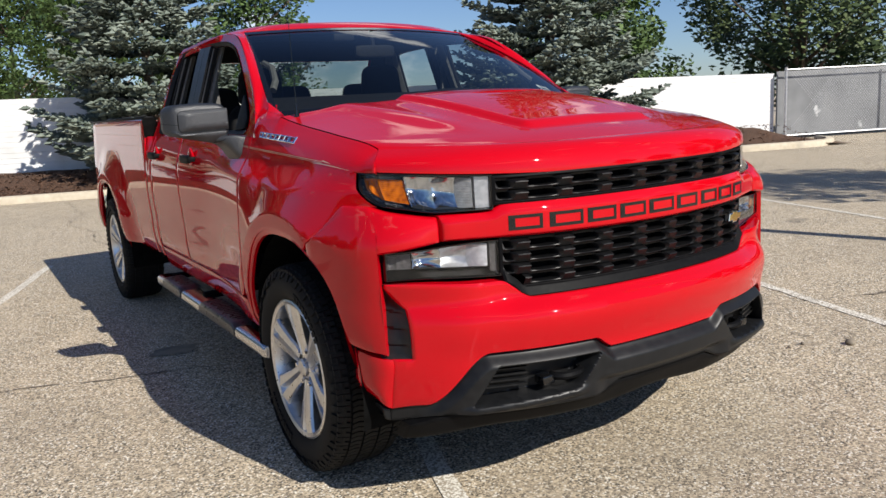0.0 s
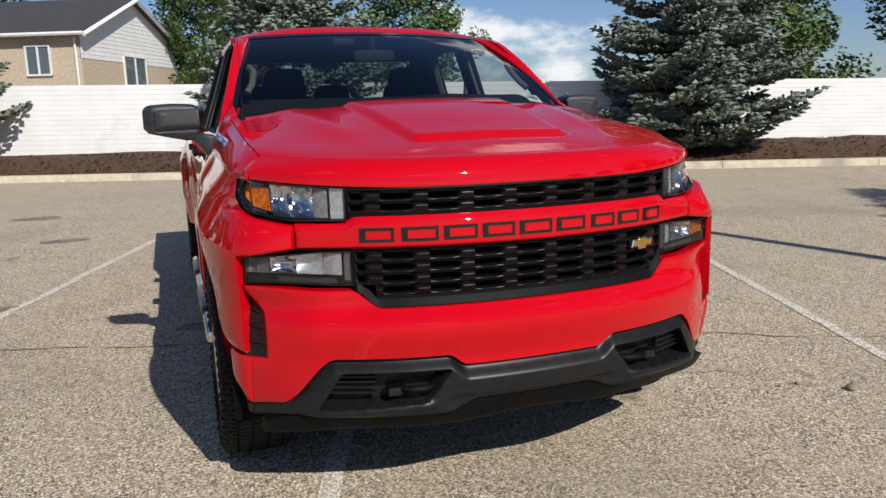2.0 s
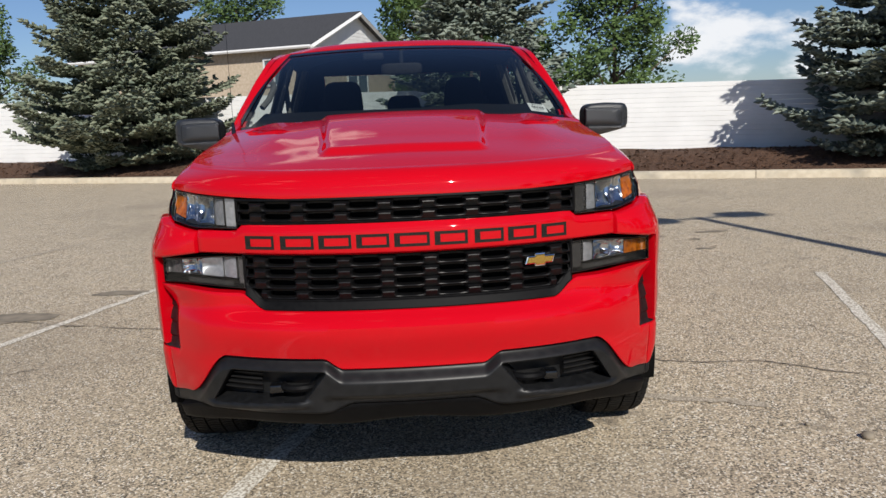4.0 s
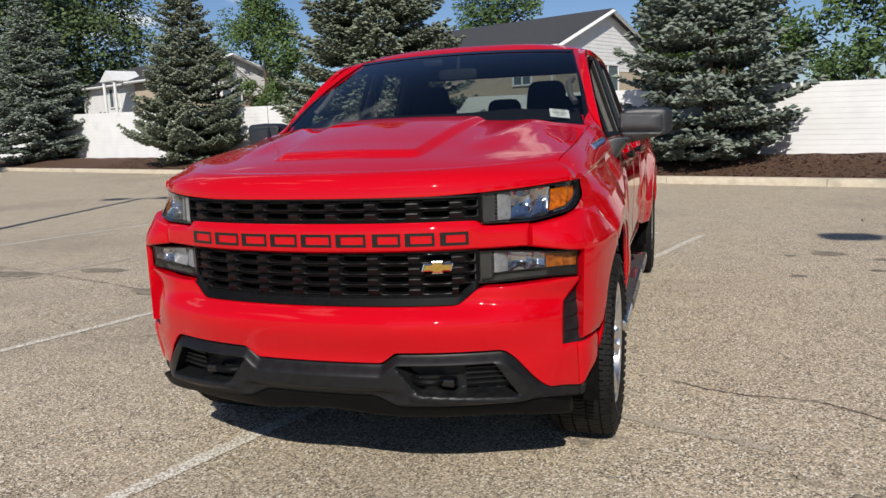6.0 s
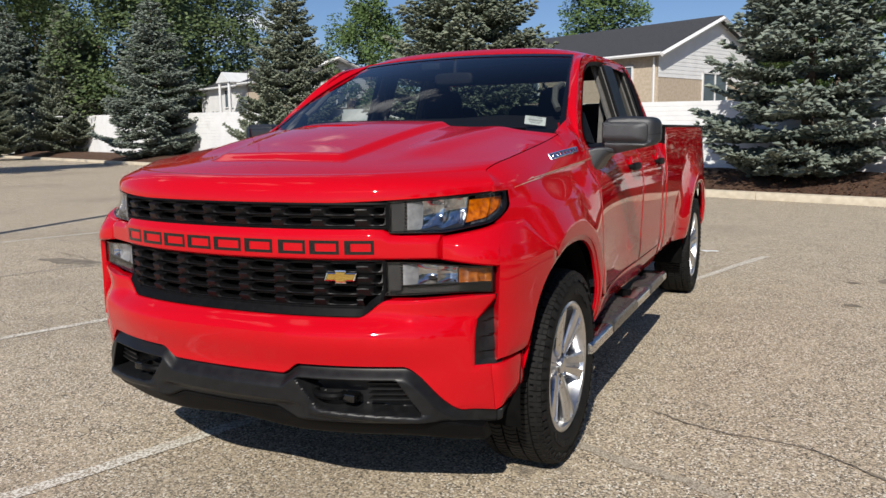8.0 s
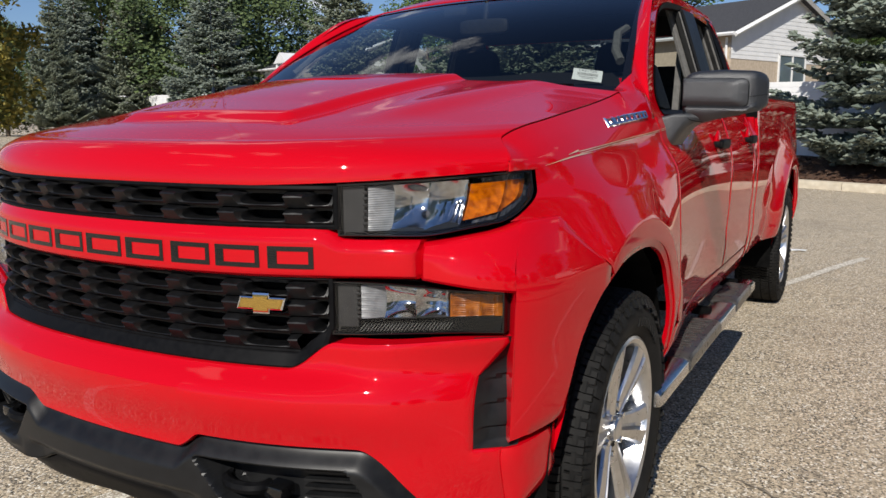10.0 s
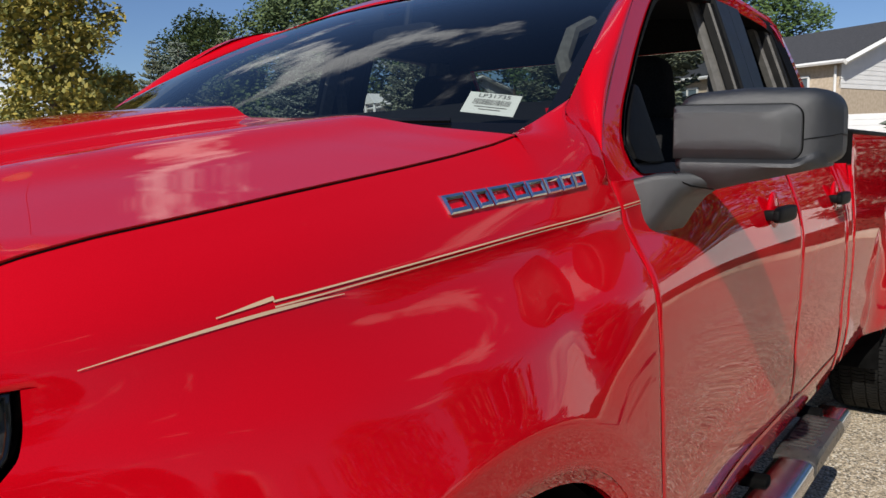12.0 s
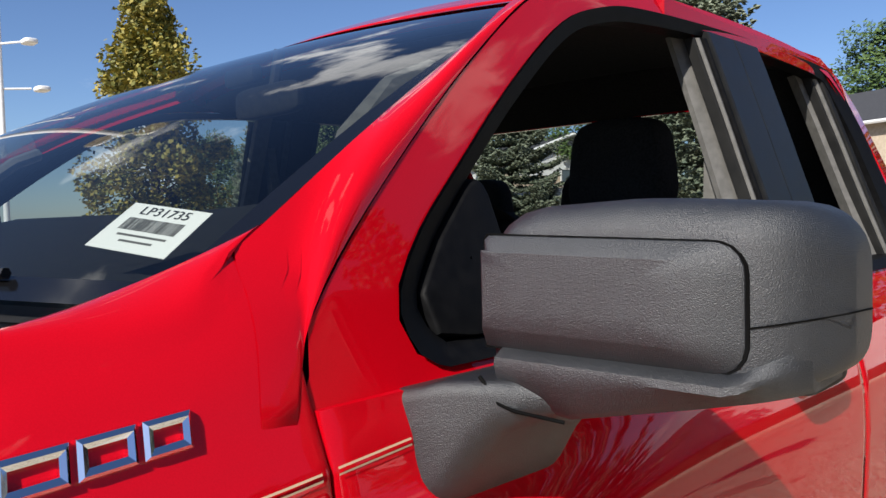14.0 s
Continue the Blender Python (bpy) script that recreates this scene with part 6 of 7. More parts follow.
LINE = vary(mat("worn_white_line", rough=0.8), (0.78, 0.74, 0.65), (0.34, 0.285, 0.21), 95, 8, 0.46, 0.56, bump=0.4, bscale=200, dist=0.002)
FAINT = vary(mat("faded_line", rough=0.85), (0.62, 0.545, 0.43), (0.22, 0.18, 0.13), 140, 5, 0.36, 0.60, bump=0.4, bscale=200, dist=0.002)
CRACK = vary(mat("crack_filler", rough=0.9), (0.085, 0.072, 0.055), (0.24, 0.20, 0.15), 40, 5, 0.40, 0.58)
STAIN = vary(mat("oil_stain", rough=0.75), (0.17, 0.144, 0.108), (0.29, 0.245, 0.182), 9, 6, bump=0.3, bscale=150, dist=0.002)
CONC = vary(mat("kerb_concrete", rough=0.85), (0.50, 0.43, 0.32), (0.60, 0.53, 0.41), 8, 6, bump=0.4, bscale=60, extra=((0.30, 0.27, 0.22), 1.2, 0.55, 0.75), dist=0.004)
MULCH = vary(mat("brown_mulch", rough=0.95), (0.055, 0.028, 0.016), (0.13, 0.065, 0.035), 18, 6, bump=1.0, bscale=30, dist=0.04)
WALLP = vary(mat("white_painted_block", rough=0.7), (0.86, 0.86, 0.85), (0.79, 0.79, 0.78), 1.5, 6, bump=0.15, bscale=50, extra=((0.62, 0.60, 0.56), 0.7, 0.62, 0.8), dist=0.004)
BARK = vary(mat("bark", rough=0.95), (0.09, 0.065, 0.045), (0.16, 0.12, 0.09), 12, 6, bump=0.8, bscale=25, dist=0.02)


def leaf_mat(name, a, c):
    m = mat(name, a, 0.65)
    n_, l_, b_ = nodes(m)
    g = n_.new("ShaderNodeNewGeometry")
    x = n_.new("ShaderNodeMix"); x.data_type = "RGBA"
    x.inputs[6].default_value, x.inputs[7].default_value = (*a, 1), (*c, 1)
    l_.new(g.outputs["Random Per Island"], x.inputs[0])
    l_.new(x.outputs[2], b_.inputs["Base Color"])
    b_.inputs["Subsurface Weight"].default_value = 0.0
    return m


SPRUCE = leaf_mat("blue_spruce_needles", (0.090, 0.116, 0.092), (0.235, 0.268, 0.215))
SPRUCE_G = leaf_mat("green_spruce_needles", (0.092, 0.118, 0.078), (0.225, 0.245, 0.168))
LEAF = leaf_mat("green_leaves", (0.03, 0.06, 0.015), (0.10, 0.16, 0.04))
LEAF_D = leaf_mat("dark_green_leaves", (0.035, 0.062, 0.020), (0.115, 0.155, 0.052))
LEAF_Y = leaf_mat("yellowing_leaves", (0.085, 0.105, 0.02), (0.31, 0.24, 0.035))


# ---- ground, kerb, mulch, wall ----
bm = bmesh.new()
R = 900
coords = [-R, -200, -60, -30, -12, 0, 12, 30, 60, 200, R]
grid(bm, [[Vector((x, y, 0)) for y in coords] for x in coords])
ground = part("ground", bm, ASPH, None)
tagged(ground, "worn sandy grey asphalt car park with fine stones", "ground", kind="structure")

KD = Vector((1, -0.42, 0)).normalized()          # along the kerb
KN = Vector((0.42, 1, 0)).normalized()           # away from the car park
KO = Vector((0, 13.55, 0))


def kp(s, o, z=0.0):
    """s along the kerb from its middle, o metres behind its face."""
    return KO + KD * s + KN * o + Vector((0, 0, z))


rnd = random.Random(11)
S0, S1, SEG = -60.0, 15.2, 3.05
k, s = 0, S0
kerb = thing("kerb", (0, 0, 0), "pale concrete kerb along the mulch bed", "kerb", kind="structure")
while s < S1:
    e = min(s + SEG, S1)
    bm = bmesh.new()
    pr = [(0.0, -0.05), (0.0, 0.09), (0.015, 0.125), (0.04, 0.14), (0.17, 0.145), (0.185, 0.13), (0.185, -0.05)]
    vs = grid(bm, [[kp(q, o, z) for o, z in pr] for q in (s + 0.006, (s + e) / 2, e - 0.006)])
    bm.faces.new(vs[0][::-1]); bm.faces.new(vs[-1])
    part("kerb_stone", bm, CONC, kerb)
    s = e
# kerb return at the right-hand end
bm = bmesh.new()
rows = []
for i in range(13):
    a = math.pi / 2 * i / 12
    c = kp(S1, 1.6)
    def cp(r, z):
        return c + KD * (r * math.sin(a)) - KN * (r * math.cos(a)) + Vector((0, 0, z))
    rows.append([cp(1.6 - o, z) for o, z in pr])
vs = grid(bm, rows)
part("kerb_return", bm, CONC, kerb)

bm = bmesh.new()
rows = []
for i in range(221):
    s = S0 + (S1 + 1.4 - S0) * i / 220
    row = []
    for j in range(13):
        o = 0.17 + (3.3 - 0.17) * j / 12
        z = 0.12 + 0.30 * smooth(0.0, 2.2, o) + 0.05 * noise.noise(Vector((s * 1.3, o * 1.3, 0))) * smooth(0.1, 0.5, o) + 0.02 * noise.noise(Vector((s * 6, o * 6, 3)))
        if s > S1:
            z *= max(0.2, 1 - (s - S1) / 1.6)
        row.append(kp(s, o, z))
    rows.append(row)
grid(bm, rows)
mulch = part("mulch_bed", bm, MULCH, None)
tagged(mulch, "dark brown bark mulch bed behind the kerb", "mulch bed", kind="structure")
# loose chips on the bed and spilt on the asphalt
verts, faces = [], []
for i in range(5200):
    s = rnd.uniform(-24, S1 + 0.8) if i > 1200 else rnd.uniform(-4, 12)
    o = rnd.uniform(0.2, 2.6)
    z = 0.13 + 0.30 * smooth(0.0, 2.2, o)
    c = kp(s, o, z + 0.015)
    a = rnd.uniform(0, 6.28)
    d = Vector((math.cos(a), math.sin(a), rnd.uniform(-0.5, 0.6))) * rnd.uniform(0.03, 0.08)
    w = Vector((-math.sin(a), math.cos(a), rnd.uniform(-0.3, 0.3))) * rnd.uniform(0.01, 0.022)
    k = len(verts)
    verts += [c - d, c + w, c + d, c - w + Vector((0, 0, 0.012))]
    faces += [(k, k + 1, k + 3), (k + 1, k + 2, k + 3), (k, k + 3, k + 1)]
chips = from_lists("mulch_chips", verts, faces, MULCH)
tagged(chips, "loose brown bark chips on the bed", "mulch", kind="stuff")

# white wall in long boards; its top climbs slowly to the far end
wall = thing("wall_back", (0, 0, 0), "white painted wall of long horizontal courses", "wall", kind="structure")
WALL_END = 16.6
NC = 16
for k in range(NC):
    bm = bmesh.new()
    rows = []
    for i in range(31):
        s = -75 + (WALL_END + 75) * i / 30
        xx = kp(s, 3.3).x
        top = 2.06 - 0.02 * xx
        z0, z1 = 0.15 + (top - 0.15) * k / NC, 0.15 + (top - 0.15) * (k + 1) / NC
        rows.append([kp(s, 3.40, z0 + 0.0012), kp(s, 3.296, z0 + 0.0012), kp(s, 3.292, z0 + 0.005), kp(s, 3.292, z1 - 0.005), kp(s, 3.296, z1 - 0.0012), kp(s, 3.40, z1 - 0.0012)])
    vs = grid(bm, rows, close_v=True)
    bm.faces.new(vs[0][::-1]); bm.faces.new(vs[-1])
    part("wall_course", bm, WALLP, wall)

# ---- painted lines, cracks, stains ----
def ribbon(name, pts, w, material, z=0.004, jag=0.0, parent=None, seed=1):
    r = random.Random(seed)
    bm = bmesh.new()
    rows = []
    pts = [Vector((*p, 0)) for p in pts]
    for i, p in enumerate(pts):
        d = (pts[min(i + 1, len(pts) - 1)] - pts[max(i - 1, 0)]).normalized()
        nn = Vector((-d.y, d.x, 0))
        ww = w * (1 + jag * r.uniform(-0.9, 0.9)) if jag else w
        o = nn * (r.uniform(-1, 1) * jag * w * 1.5)
        rows.append([p + o - nn * ww / 2 + Vector((0, 0, z)), p + o + nn * ww / 2 + Vector((0, 0, z))])
    grid(bm, rows)
    return part(name, bm, material, parent)


PD = Vector((0.33, 1, 0)).normalized()
for x0, ya, yb, mtl in ((-0.47, -6.0, 5.9, LINE), (-3.27, -1.5, 5.9, LINE), (2.5, -3.0, 2.6, LINE), (5.35, -2.5, 3.3, LINE), (-6.1, -0.5, 6.2, FAINT), (-9.1, 0.5, 8.2, LINE)):
    pts = [(x0 + PD.x / PD.y * y, y) for y in dense(ya, yb, 40)]
    li = ribbon("parking_line", pts, 0.078, mtl, 0.004, 0.08, None, int(x0 * 10))
    tagged(li, "worn white parking bay line on asphalt", "parking line", "parking lines", "structure")
li = ribbon("old_line", [(0.95 + 0.7 * t, 0.15 - 0.25 * t) for t in dense(0, 1, 12)], 0.06, FAINT, 0.004, 0.2, None, 5)
tagged(li, "faded remains of an old painted line", "parking line", kind="structure")


def crack(pts, w, seed):
    """A wandering crack, pinched almost shut here and there."""
    r = random.Random(seed)
    bm = bmesh.new()
    rows = []
    run = 0.0
    for (x0, y0), (x1, y1) in zip(pts, pts[1:]):
        ln = math.hypot(x1 - x0, y1 - y0)
        d = Vector(((x1 - x0) / ln, (y1 - y0) / ln, 0))
        nn = Vector((-d.y, d.x, 0))
        m = max(int(ln / 0.025), 2)
        for i in range(m):
            q = run + ln * i / m
            o = 0.05 * noise.noise(Vector((q * 2.6, seed, 0))) + 0.016 * noise.noise(Vector((q * 17, seed, 3))) + r.gauss(0, 0.003)
            ww = w * max(0.12, 0.75 + 1.5 * noise.noise(Vector((q * 4.5, seed, 7)))) * r.uniform(0.6, 1.4)
            p = Vector((x0, y0, 0.005)) + d * (ln * i / m) + nn * o
            rows.append([p - nn * ww / 2, p + nn * ww / 2])
        run += ln
    grid(bm, rows)
    return tagged(part("crack", bm, CRACK, None), "jagged dark crack in the asphalt", "crack", "cracks", "structure")


crack([(1.05, 0.75), (1.32, 0.61), (1.87, 0.50), (2.25, 0.25), (2.7, 0.05), (3.4, -0.25)], 0.013, 1)
crack([(1.32, 0.61), (1.6, 0.72), (1.95, 0.95)], 0.004, 9)
crack([(-0.9, 1.5), (-2.2, 1.95), (-2.45, 2.05), (-4.2, 2.65), (-6.5, 3.4)], 0.015, 2)
crack([(-0.55, 6.6), (-0.7, 7.3), (-0.55, 8.2), (-0.75, 9.4), (-0.4, 10.6), (-0.3, 13.2)], 0.014, 3)
crack([(1.6, 5.6), (3.2, 5.1), (5.5, 4.4)], 0.009, 4)
crack([(-2.0, 1.1), (-2.6, 0.9), (-3.6, 1.35)], 0.006, 6)


def stain(c, rx, ry, seed, mtl=None):
    r = random.Random(seed)
    bm = bmesh.new()
    cv = bm.verts.new((c[0], c[1], 0.0045))
    ring = []
    for i in range(36):
        a = 2 * math.pi * i / 36
        q = 1 + 0.28 * noise.noise(Vector((math.cos(a) * 1.6 + seed, math.sin(a) * 1.6, 0))) + r.uniform(-0.06, 0.06)
        ring.append(bm.verts.new((c[0] + rx * q * math.cos(a), c[1] + ry * q * math.sin(a), 0.0045)))
    for i in range(36):
        bm.faces.new((cv, ring[i], ring[(i + 1) % 36]))
    return tagged(part("oil_stain", bm, mtl or STAIN, None), "dark oil stain on the asphalt", "stain", "oil stains", "structure")


for i, (c, rx, ry) in enumerate((((2.6, 4.75), 0.16, 0.12), ((2.25, 4.6), 0.05, 0.05), ((3.0, 4.45), 0.07, 0.05), ((-2.3, 6.3), 0.25, 0.14), ((-1.02, 1.98), 0.13, 0.10), ((-4.6, 3.2), 0.30, 0.12), ((-2.9, 8.6), 0.3, 0.2), ((2.2, 3.6), 0.06, 0.05), ((-3.1, 2.35), 0.42, 0.16), ((-2.5, 3.1), 0.22, 0.10), ((-5.6, 2.9), 0.45, 0.14), ((3.35, 4.9), 0.20, 0.06), ((2.9, 3.9), 0.10, 0.05))):
    stain(c, rx, ry, i + 1)


def pebble(x, y, r, seed):
    bm = bmesh.new()
    bmesh.ops.create_icosphere(bm, subdivisions=2, radius=r)
    for v in bm.verts:
        v.co *= 1 + 0.35 * noise.noise(v.co * 28 + Vector((seed, 0, 0)))
        v.co.z = v.co.z * 0.7 + r * 0.55
    ob = part("pebble", bm, STAIN, None)
    ob.location = (x, y, 0)
    return tagged(ob, "small dark stone lying on the asphalt", "stone", "loose stones")


pebble(1.878, -0.52, 0.028, 1)
pebble(1.70, -0.36, 0.012, 2)
pebble(1.60, -0.35, 0.010, 3)
pebble(3.4, 7.2, 0.03, 4)
bm = bmesh.new()
vs = grid(bm, [[Vector((0.06 * i - 0.12, 0.03 * j + 0.02 * math.sin(i * 2.1), 0.006 + 0.012 * abs(math.sin(i * 1.7 + j)))) for j in range(3)] for i in range(5)])
skirt(bm, vs, (0, 0, -0.003))
sc = part("paper_scrap", bm, PAPER, None)
sc.location = (0.85, 6.0, 0.0)
tagged(sc, "crumpled scrap of white paper on the asphalt", "paper")


# ---- trees ----
def spruce(name, h, r, seed, material, label, low=0.25):
    rd = random.Random(seed)
    t = thing(name, (0, 0, 0), label, "tree", "spruce trees")
    bm = bmesh.new()
    tube(bm, [(0, 0, 0), (0.02, 0, h * 0.4), (0, 0.02, h * 0.8), (0, 0, h)], [0.035 * h * 0.6, 0.024 * h * 0.6, 0.01 * h * 0.6, 0.004], 8)
    part("trunk", bm, BARK, t)
    verts, faces = [], []

    def needle_fan(c, d, up, ln, wd):
        """A tuft: a narrow spindle of crossed faces."""
        side = d.cross(up).normalized()
        k = len(verts)
        u2 = side.cross(d).normalized()
        verts.extend([c, c + d * ln * 0.45 + side * wd, c + d * ln, c + d * ln * 0.45 - side * wd, c + d * ln * 0.5 + u2 * wd * 0.9, c + d * ln * 0.45 - u2 * wd * 0.6])
        faces.extend([(k, k + 1, k + 4), (k + 1, k + 2, k + 4), (k + 2, k + 3, k + 4), (k + 3, k, k + 4), (k, k + 5, k + 1), (k + 2, k + 5, k + 3)])

    z = low
    while z < h * 0.985:
        f = (z - low) / (h - low)
        reach = r * (1 - f) ** 0.85 * (0.55 + 0.45 * smooth(0, 0.12, f)) + 0.12
        nb = max(6, int(12 - 5 * f))
        a0 = rd.uniform(0, 6.28)
        for i in range(nb):
            a = a0 + 2 * math.pi * i / nb + rd.uniform(-0.25, 0.25)
            L = reach * rd.uniform(0.72, 1.15)
            out = Vector((math.cos(a), math.sin(a), 0))
            lat = Vector((-math.sin(a), math.cos(a), 0))
            droop = rd.uniform(0.10, 0.26) * (1 - 0.6 * f)
            zj = z + rd.uniform(-0.08, 0.08)
            m = max(3, int(L / 0.13))
            for s in range(1, m + 1):
                q = s / m
                p = out * (L * q) + Vector((0, 0, zj - droop * L * q + 0.28 * L * q * q * q * 0.9))
                half = 0.36 * L * (1 - q) ** 0.6 * (0.4 + q) + 0.06
                if q < 0.22 and f < 0.7:
                    continue
                for sd in (-1, 1):
                    w = max(1, int(half / 0.085))
                    for g in range(w):
                        gg = (g + rd.random()) / w
                        tip = (out * 0.75 + lat * sd * (0.55 + 0.5 * gg) + Vector((0, 0, rd.uniform(-0.25, 0.35)))).normalized()
                        c = p + lat * sd * half * gg + Vector((0, 0, -0.10 * half * gg + rd.uniform(-0.03, 0.03)))
                        needle_fan(c, tip, Vector((0, 0, 1)), rd.uniform(0.16, 0.28), rd.uniform(0.050, 0.078))
                        if rd.random() < 0.35:
                            up = (tip + Vector((0, 0, rd.uniform(0.3, 0.9)))).normalized()
                            needle_fan(c + Vector((0, 0, 0.03)), up, lat, rd.uniform(0.10, 0.18), rd.uniform(0.036, 0.058))
                needle_fan(p, (out + Vector((0, 0, rd.uniform(-0.1, 0.4)))).normalized(), Vector((0, 0, 1)), 0.2, 0.035)
        z += rd.uniform(0.28, 0.40) * (0.8 + 0.35 * (1 - f))
    for i in range(10):
        a = rd.uniform(0, 6.28)
        needle_fan(Vector((0, 0, h * 0.96 + 0.02 * i)), Vector((math.cos(a) * 0.5, math.sin(a) * 0.5, 1)).normalized(), Vector((1, 0, 0)), 0.18, 0.03)
    from_lists("crown", verts, faces, material, t)
    return t


def place(t, x, y, z, rot=0.0):
    t.matrix_basis = Matrix.Translation((x, y, z)) @ Matrix.Rotation(rot, 4, "Z")
    return t


sp1 = place(spruce("spruce_tree", 6.6, 2.3, 21, SPRUCE, "blue-green spruce with drooping boughs in the mulch bed"), 1.75, 14.8, 0.3)
sp2 = place(spruce("spruce_tree", 7.2, 2.55, 22, SPRUCE, "broad blue spruce with dense boughs in the mulch bed"), 9.8, 11.2, 0.3)
sp0 = place(spruce("spruce_tree", 8.4, 3.2, 23, SPRUCE_G, "dark green spruce with drooping boughs in the mulch bed"), -7.6, 18.7, 0.3)
m1 = copy_thing(sp0, Matrix.Translation((-17.0, 22.7, 0.3)) @ Matrix.Rotation(2.1, 4, "Z") @ Matrix.Diagonal((0.78, 0.78, 0.90, 1)))
m2 = copy_thing(sp2, Matrix.Translation((-30.1, 28.5, 0.3)) @ Matrix.Rotation(1.1, 4, "Z") @ Matrix.Diagonal((1.28, 1.28, 1.15, 1)))
m4 = copy_thing(sp0, Matrix.Translation((-45.5, 35.5, 0.3)) @ Matrix.Rotation(4.4, 4, "Z") @ Matrix.Diagonal((1.0, 1.0, 1.22, 1)))
m5 = copy_thing(sp2, Matrix.Translation((-54.0, 37.5, 0.3)) @ Matrix.Rotation(5.0, 4, "Z") @ Matrix.Scale(1.5, 4))
m6 = copy_thing(sp0, Matrix.Translation((-46.0, 30.0, 0.3)) @ Matrix.Rotation(0.6, 4, "Z") @ Matrix.Diagonal((0.72, 0.72, 1.08, 1)))


def broadleaf(name, h, r, seed, material, label, trunk=0.35, n_cl=55, per=260, leaf=0.09, taper=0.0):
    rd = random.Random(seed)
    t = thing(name, (0, 0, 0), label, "tree", "broad-leaved trees")
    bm = bmesh.new()
    tube(bm, [(0, 0, 0), (0.05, 0.02, h * 0.25), (0, 0.08, h * 0.55), (0.05, 0, h * 0.85)], [0.03 * h * 0.7, 0.024 * h * 0.7, 0.014 * h * 0.7, 0.02], 8)
    cl = []
    for i in range(n_cl):
        a = i * 2.4 + rd.uniform(-0.4, 0.4)
        zz = trunk + (1 - trunk) * (i + 0.5) / n_cl
        prof = math.sin(math.pi * min(max((zz - trunk) / (1 - trunk) * 0.85 + 0.12, 0), 1)) ** 0.7
        rr = r * prof * rd.uniform(0.35, 1.0) * (1 - taper * zz)
        c = Vector((math.cos(a) * rr, math.sin(a) * rr, zz * h + rd.uniform(-0.3, 0.3)))
        cl.append((c, r * rd.uniform(0.17, 0.32) * (1 - 0.6 * taper * zz)))
        if i % 3 == 0:
            tube(bm, [Vector((0, 0, max(c.z - rr * 0.8, h * 0.15))), c * 0.5 + Vector((0, 0, max(c.z - rr * 0.8, h * 0.15) * 0.5)), c], [0.012 * h * 0.6, 0.007 * h * 0.6, 0.01], 6)
    part("trunk", bm, BARK, t)
    verts, faces = [], []
    for c, cr_ in cl:
        for k in range(per):
            d = Vector((rd.gauss(0, 1), rd.gauss(0, 1), rd.gauss(0, 0.8)))
            d = d.normalized() * cr_ * rd.random() ** 0.45
            p = c + d
            u = Vector((rd.gauss(0, 1), rd.gauss(0, 1), rd.gauss(0, 0.6))).normalized()
            w = u.orthogonal().normalized()
            s = leaf * rd.uniform(0.6, 1.3)
            q = len(verts)
            verts.extend([p - u * s, p + w * s * 0.55, p + u * s, p - w * s * 0.55])
            faces.extend([(q, q + 1, q + 2), (q, q + 2, q + 3)])
    from_lists("crown", verts, faces, material, t)
    return t


dk = place(broadleaf("broadleaf_tree", 9.5, 4.2, 31, LEAF_D, "large dark green broad-leaved tree behind the wall", 0.18, 80, 340, 0.11), 21.6, 12.7, 0)
gr = place(broadleaf("broadleaf_tree", 6.6, 2.6, 32, LEAF, "green broad-leaved tree behind the wall", 0.2, 55, 260, 0.09), 7.0, 22.5, 0)
g2 = copy_thing(gr, Matrix.Translation((15.2, 15.4, -0.9)) @ Matrix.Rotation(1.5, 4, "Z"))
g3 = copy_thing(gr, Matrix.Translation((-22.0, 37.5, 0.9)) @ Matrix.Rotation(2.5, 4, "Z") @ Matrix.Scale(1.2, 4))
g4 = copy_thing(gr, Matrix.Translation((-9.5, 43.0, 0.6)) @ Matrix.Rotation(0.7, 4, "Z") @ Matrix.Scale(1.4, 4))
d2 = copy_thing(dk, Matrix.Translation((-42.5, 45.9, -0.5)) @ Matrix.Rotation(2.0, 4, "Z") @ Matrix.Scale(1.55, 4))
d4 = copy_thing(dk, Matrix.Translation((-42.8, 40.0, -0.5)) @ Matrix.Rotation(0.9, 4, "Z") @ Matrix.Scale(1.5, 4))
g7 = copy_thing(gr, Matrix.Translation((0.9, 38.7, 0.3)) @ Matrix.Rotation(5.2, 4, "Z") @ Matrix.Scale(1.25, 4))
d3 = copy_thing(dk, Matrix.Translation((-58.0, 43.0, -0.5)) @ Matrix.Rotation(4.0, 4, "Z") @ Matrix.Scale(1.45, 4))
g5 = copy_thing(gr, Matrix.Translation((2.5, 26.5, -0.2)) @ Matrix.Rotation(4.7, 4, "Z"))
g6 = copy_thing(gr, Matrix.Translation((10.4, -3.6, 0.0)) @ Matrix.Rotation(3.3, 4, "Z"))
# added tree row out of view, there for the body side to reflect
for x, y, q in ((44, 13, 0.4), (50, 5, 1.9), (47, -3, 3.0), (52, -11, 4.1), (46, -19, 5.3), (49, -28, 0.9), (42, -37, 2.6), (34, -44, 3.7)):
    copy_thing(dk, Matrix.Translation((x, y, -0.3)) @ Matrix.Rotation(q, 4, "Z") @ Matrix.Scale(1.0 + 0.12 * math.sin(q), 4))
ye = place(broadleaf("broadleaf_tree", 10.3, 3.7, 33, LEAF_Y, "broad-leaved tree turning yellow at the edge of the lot", 0.10, 92, 230, 0.12, 0.50), -29.2, 14.6, 0)
d5 = copy_thing(dk, Matrix.Translation((-57.5, 33.5, -0.4)) @ Matrix.Rotation(1.3, 4, "Z") @ Matrix.Scale(0.9, 4))

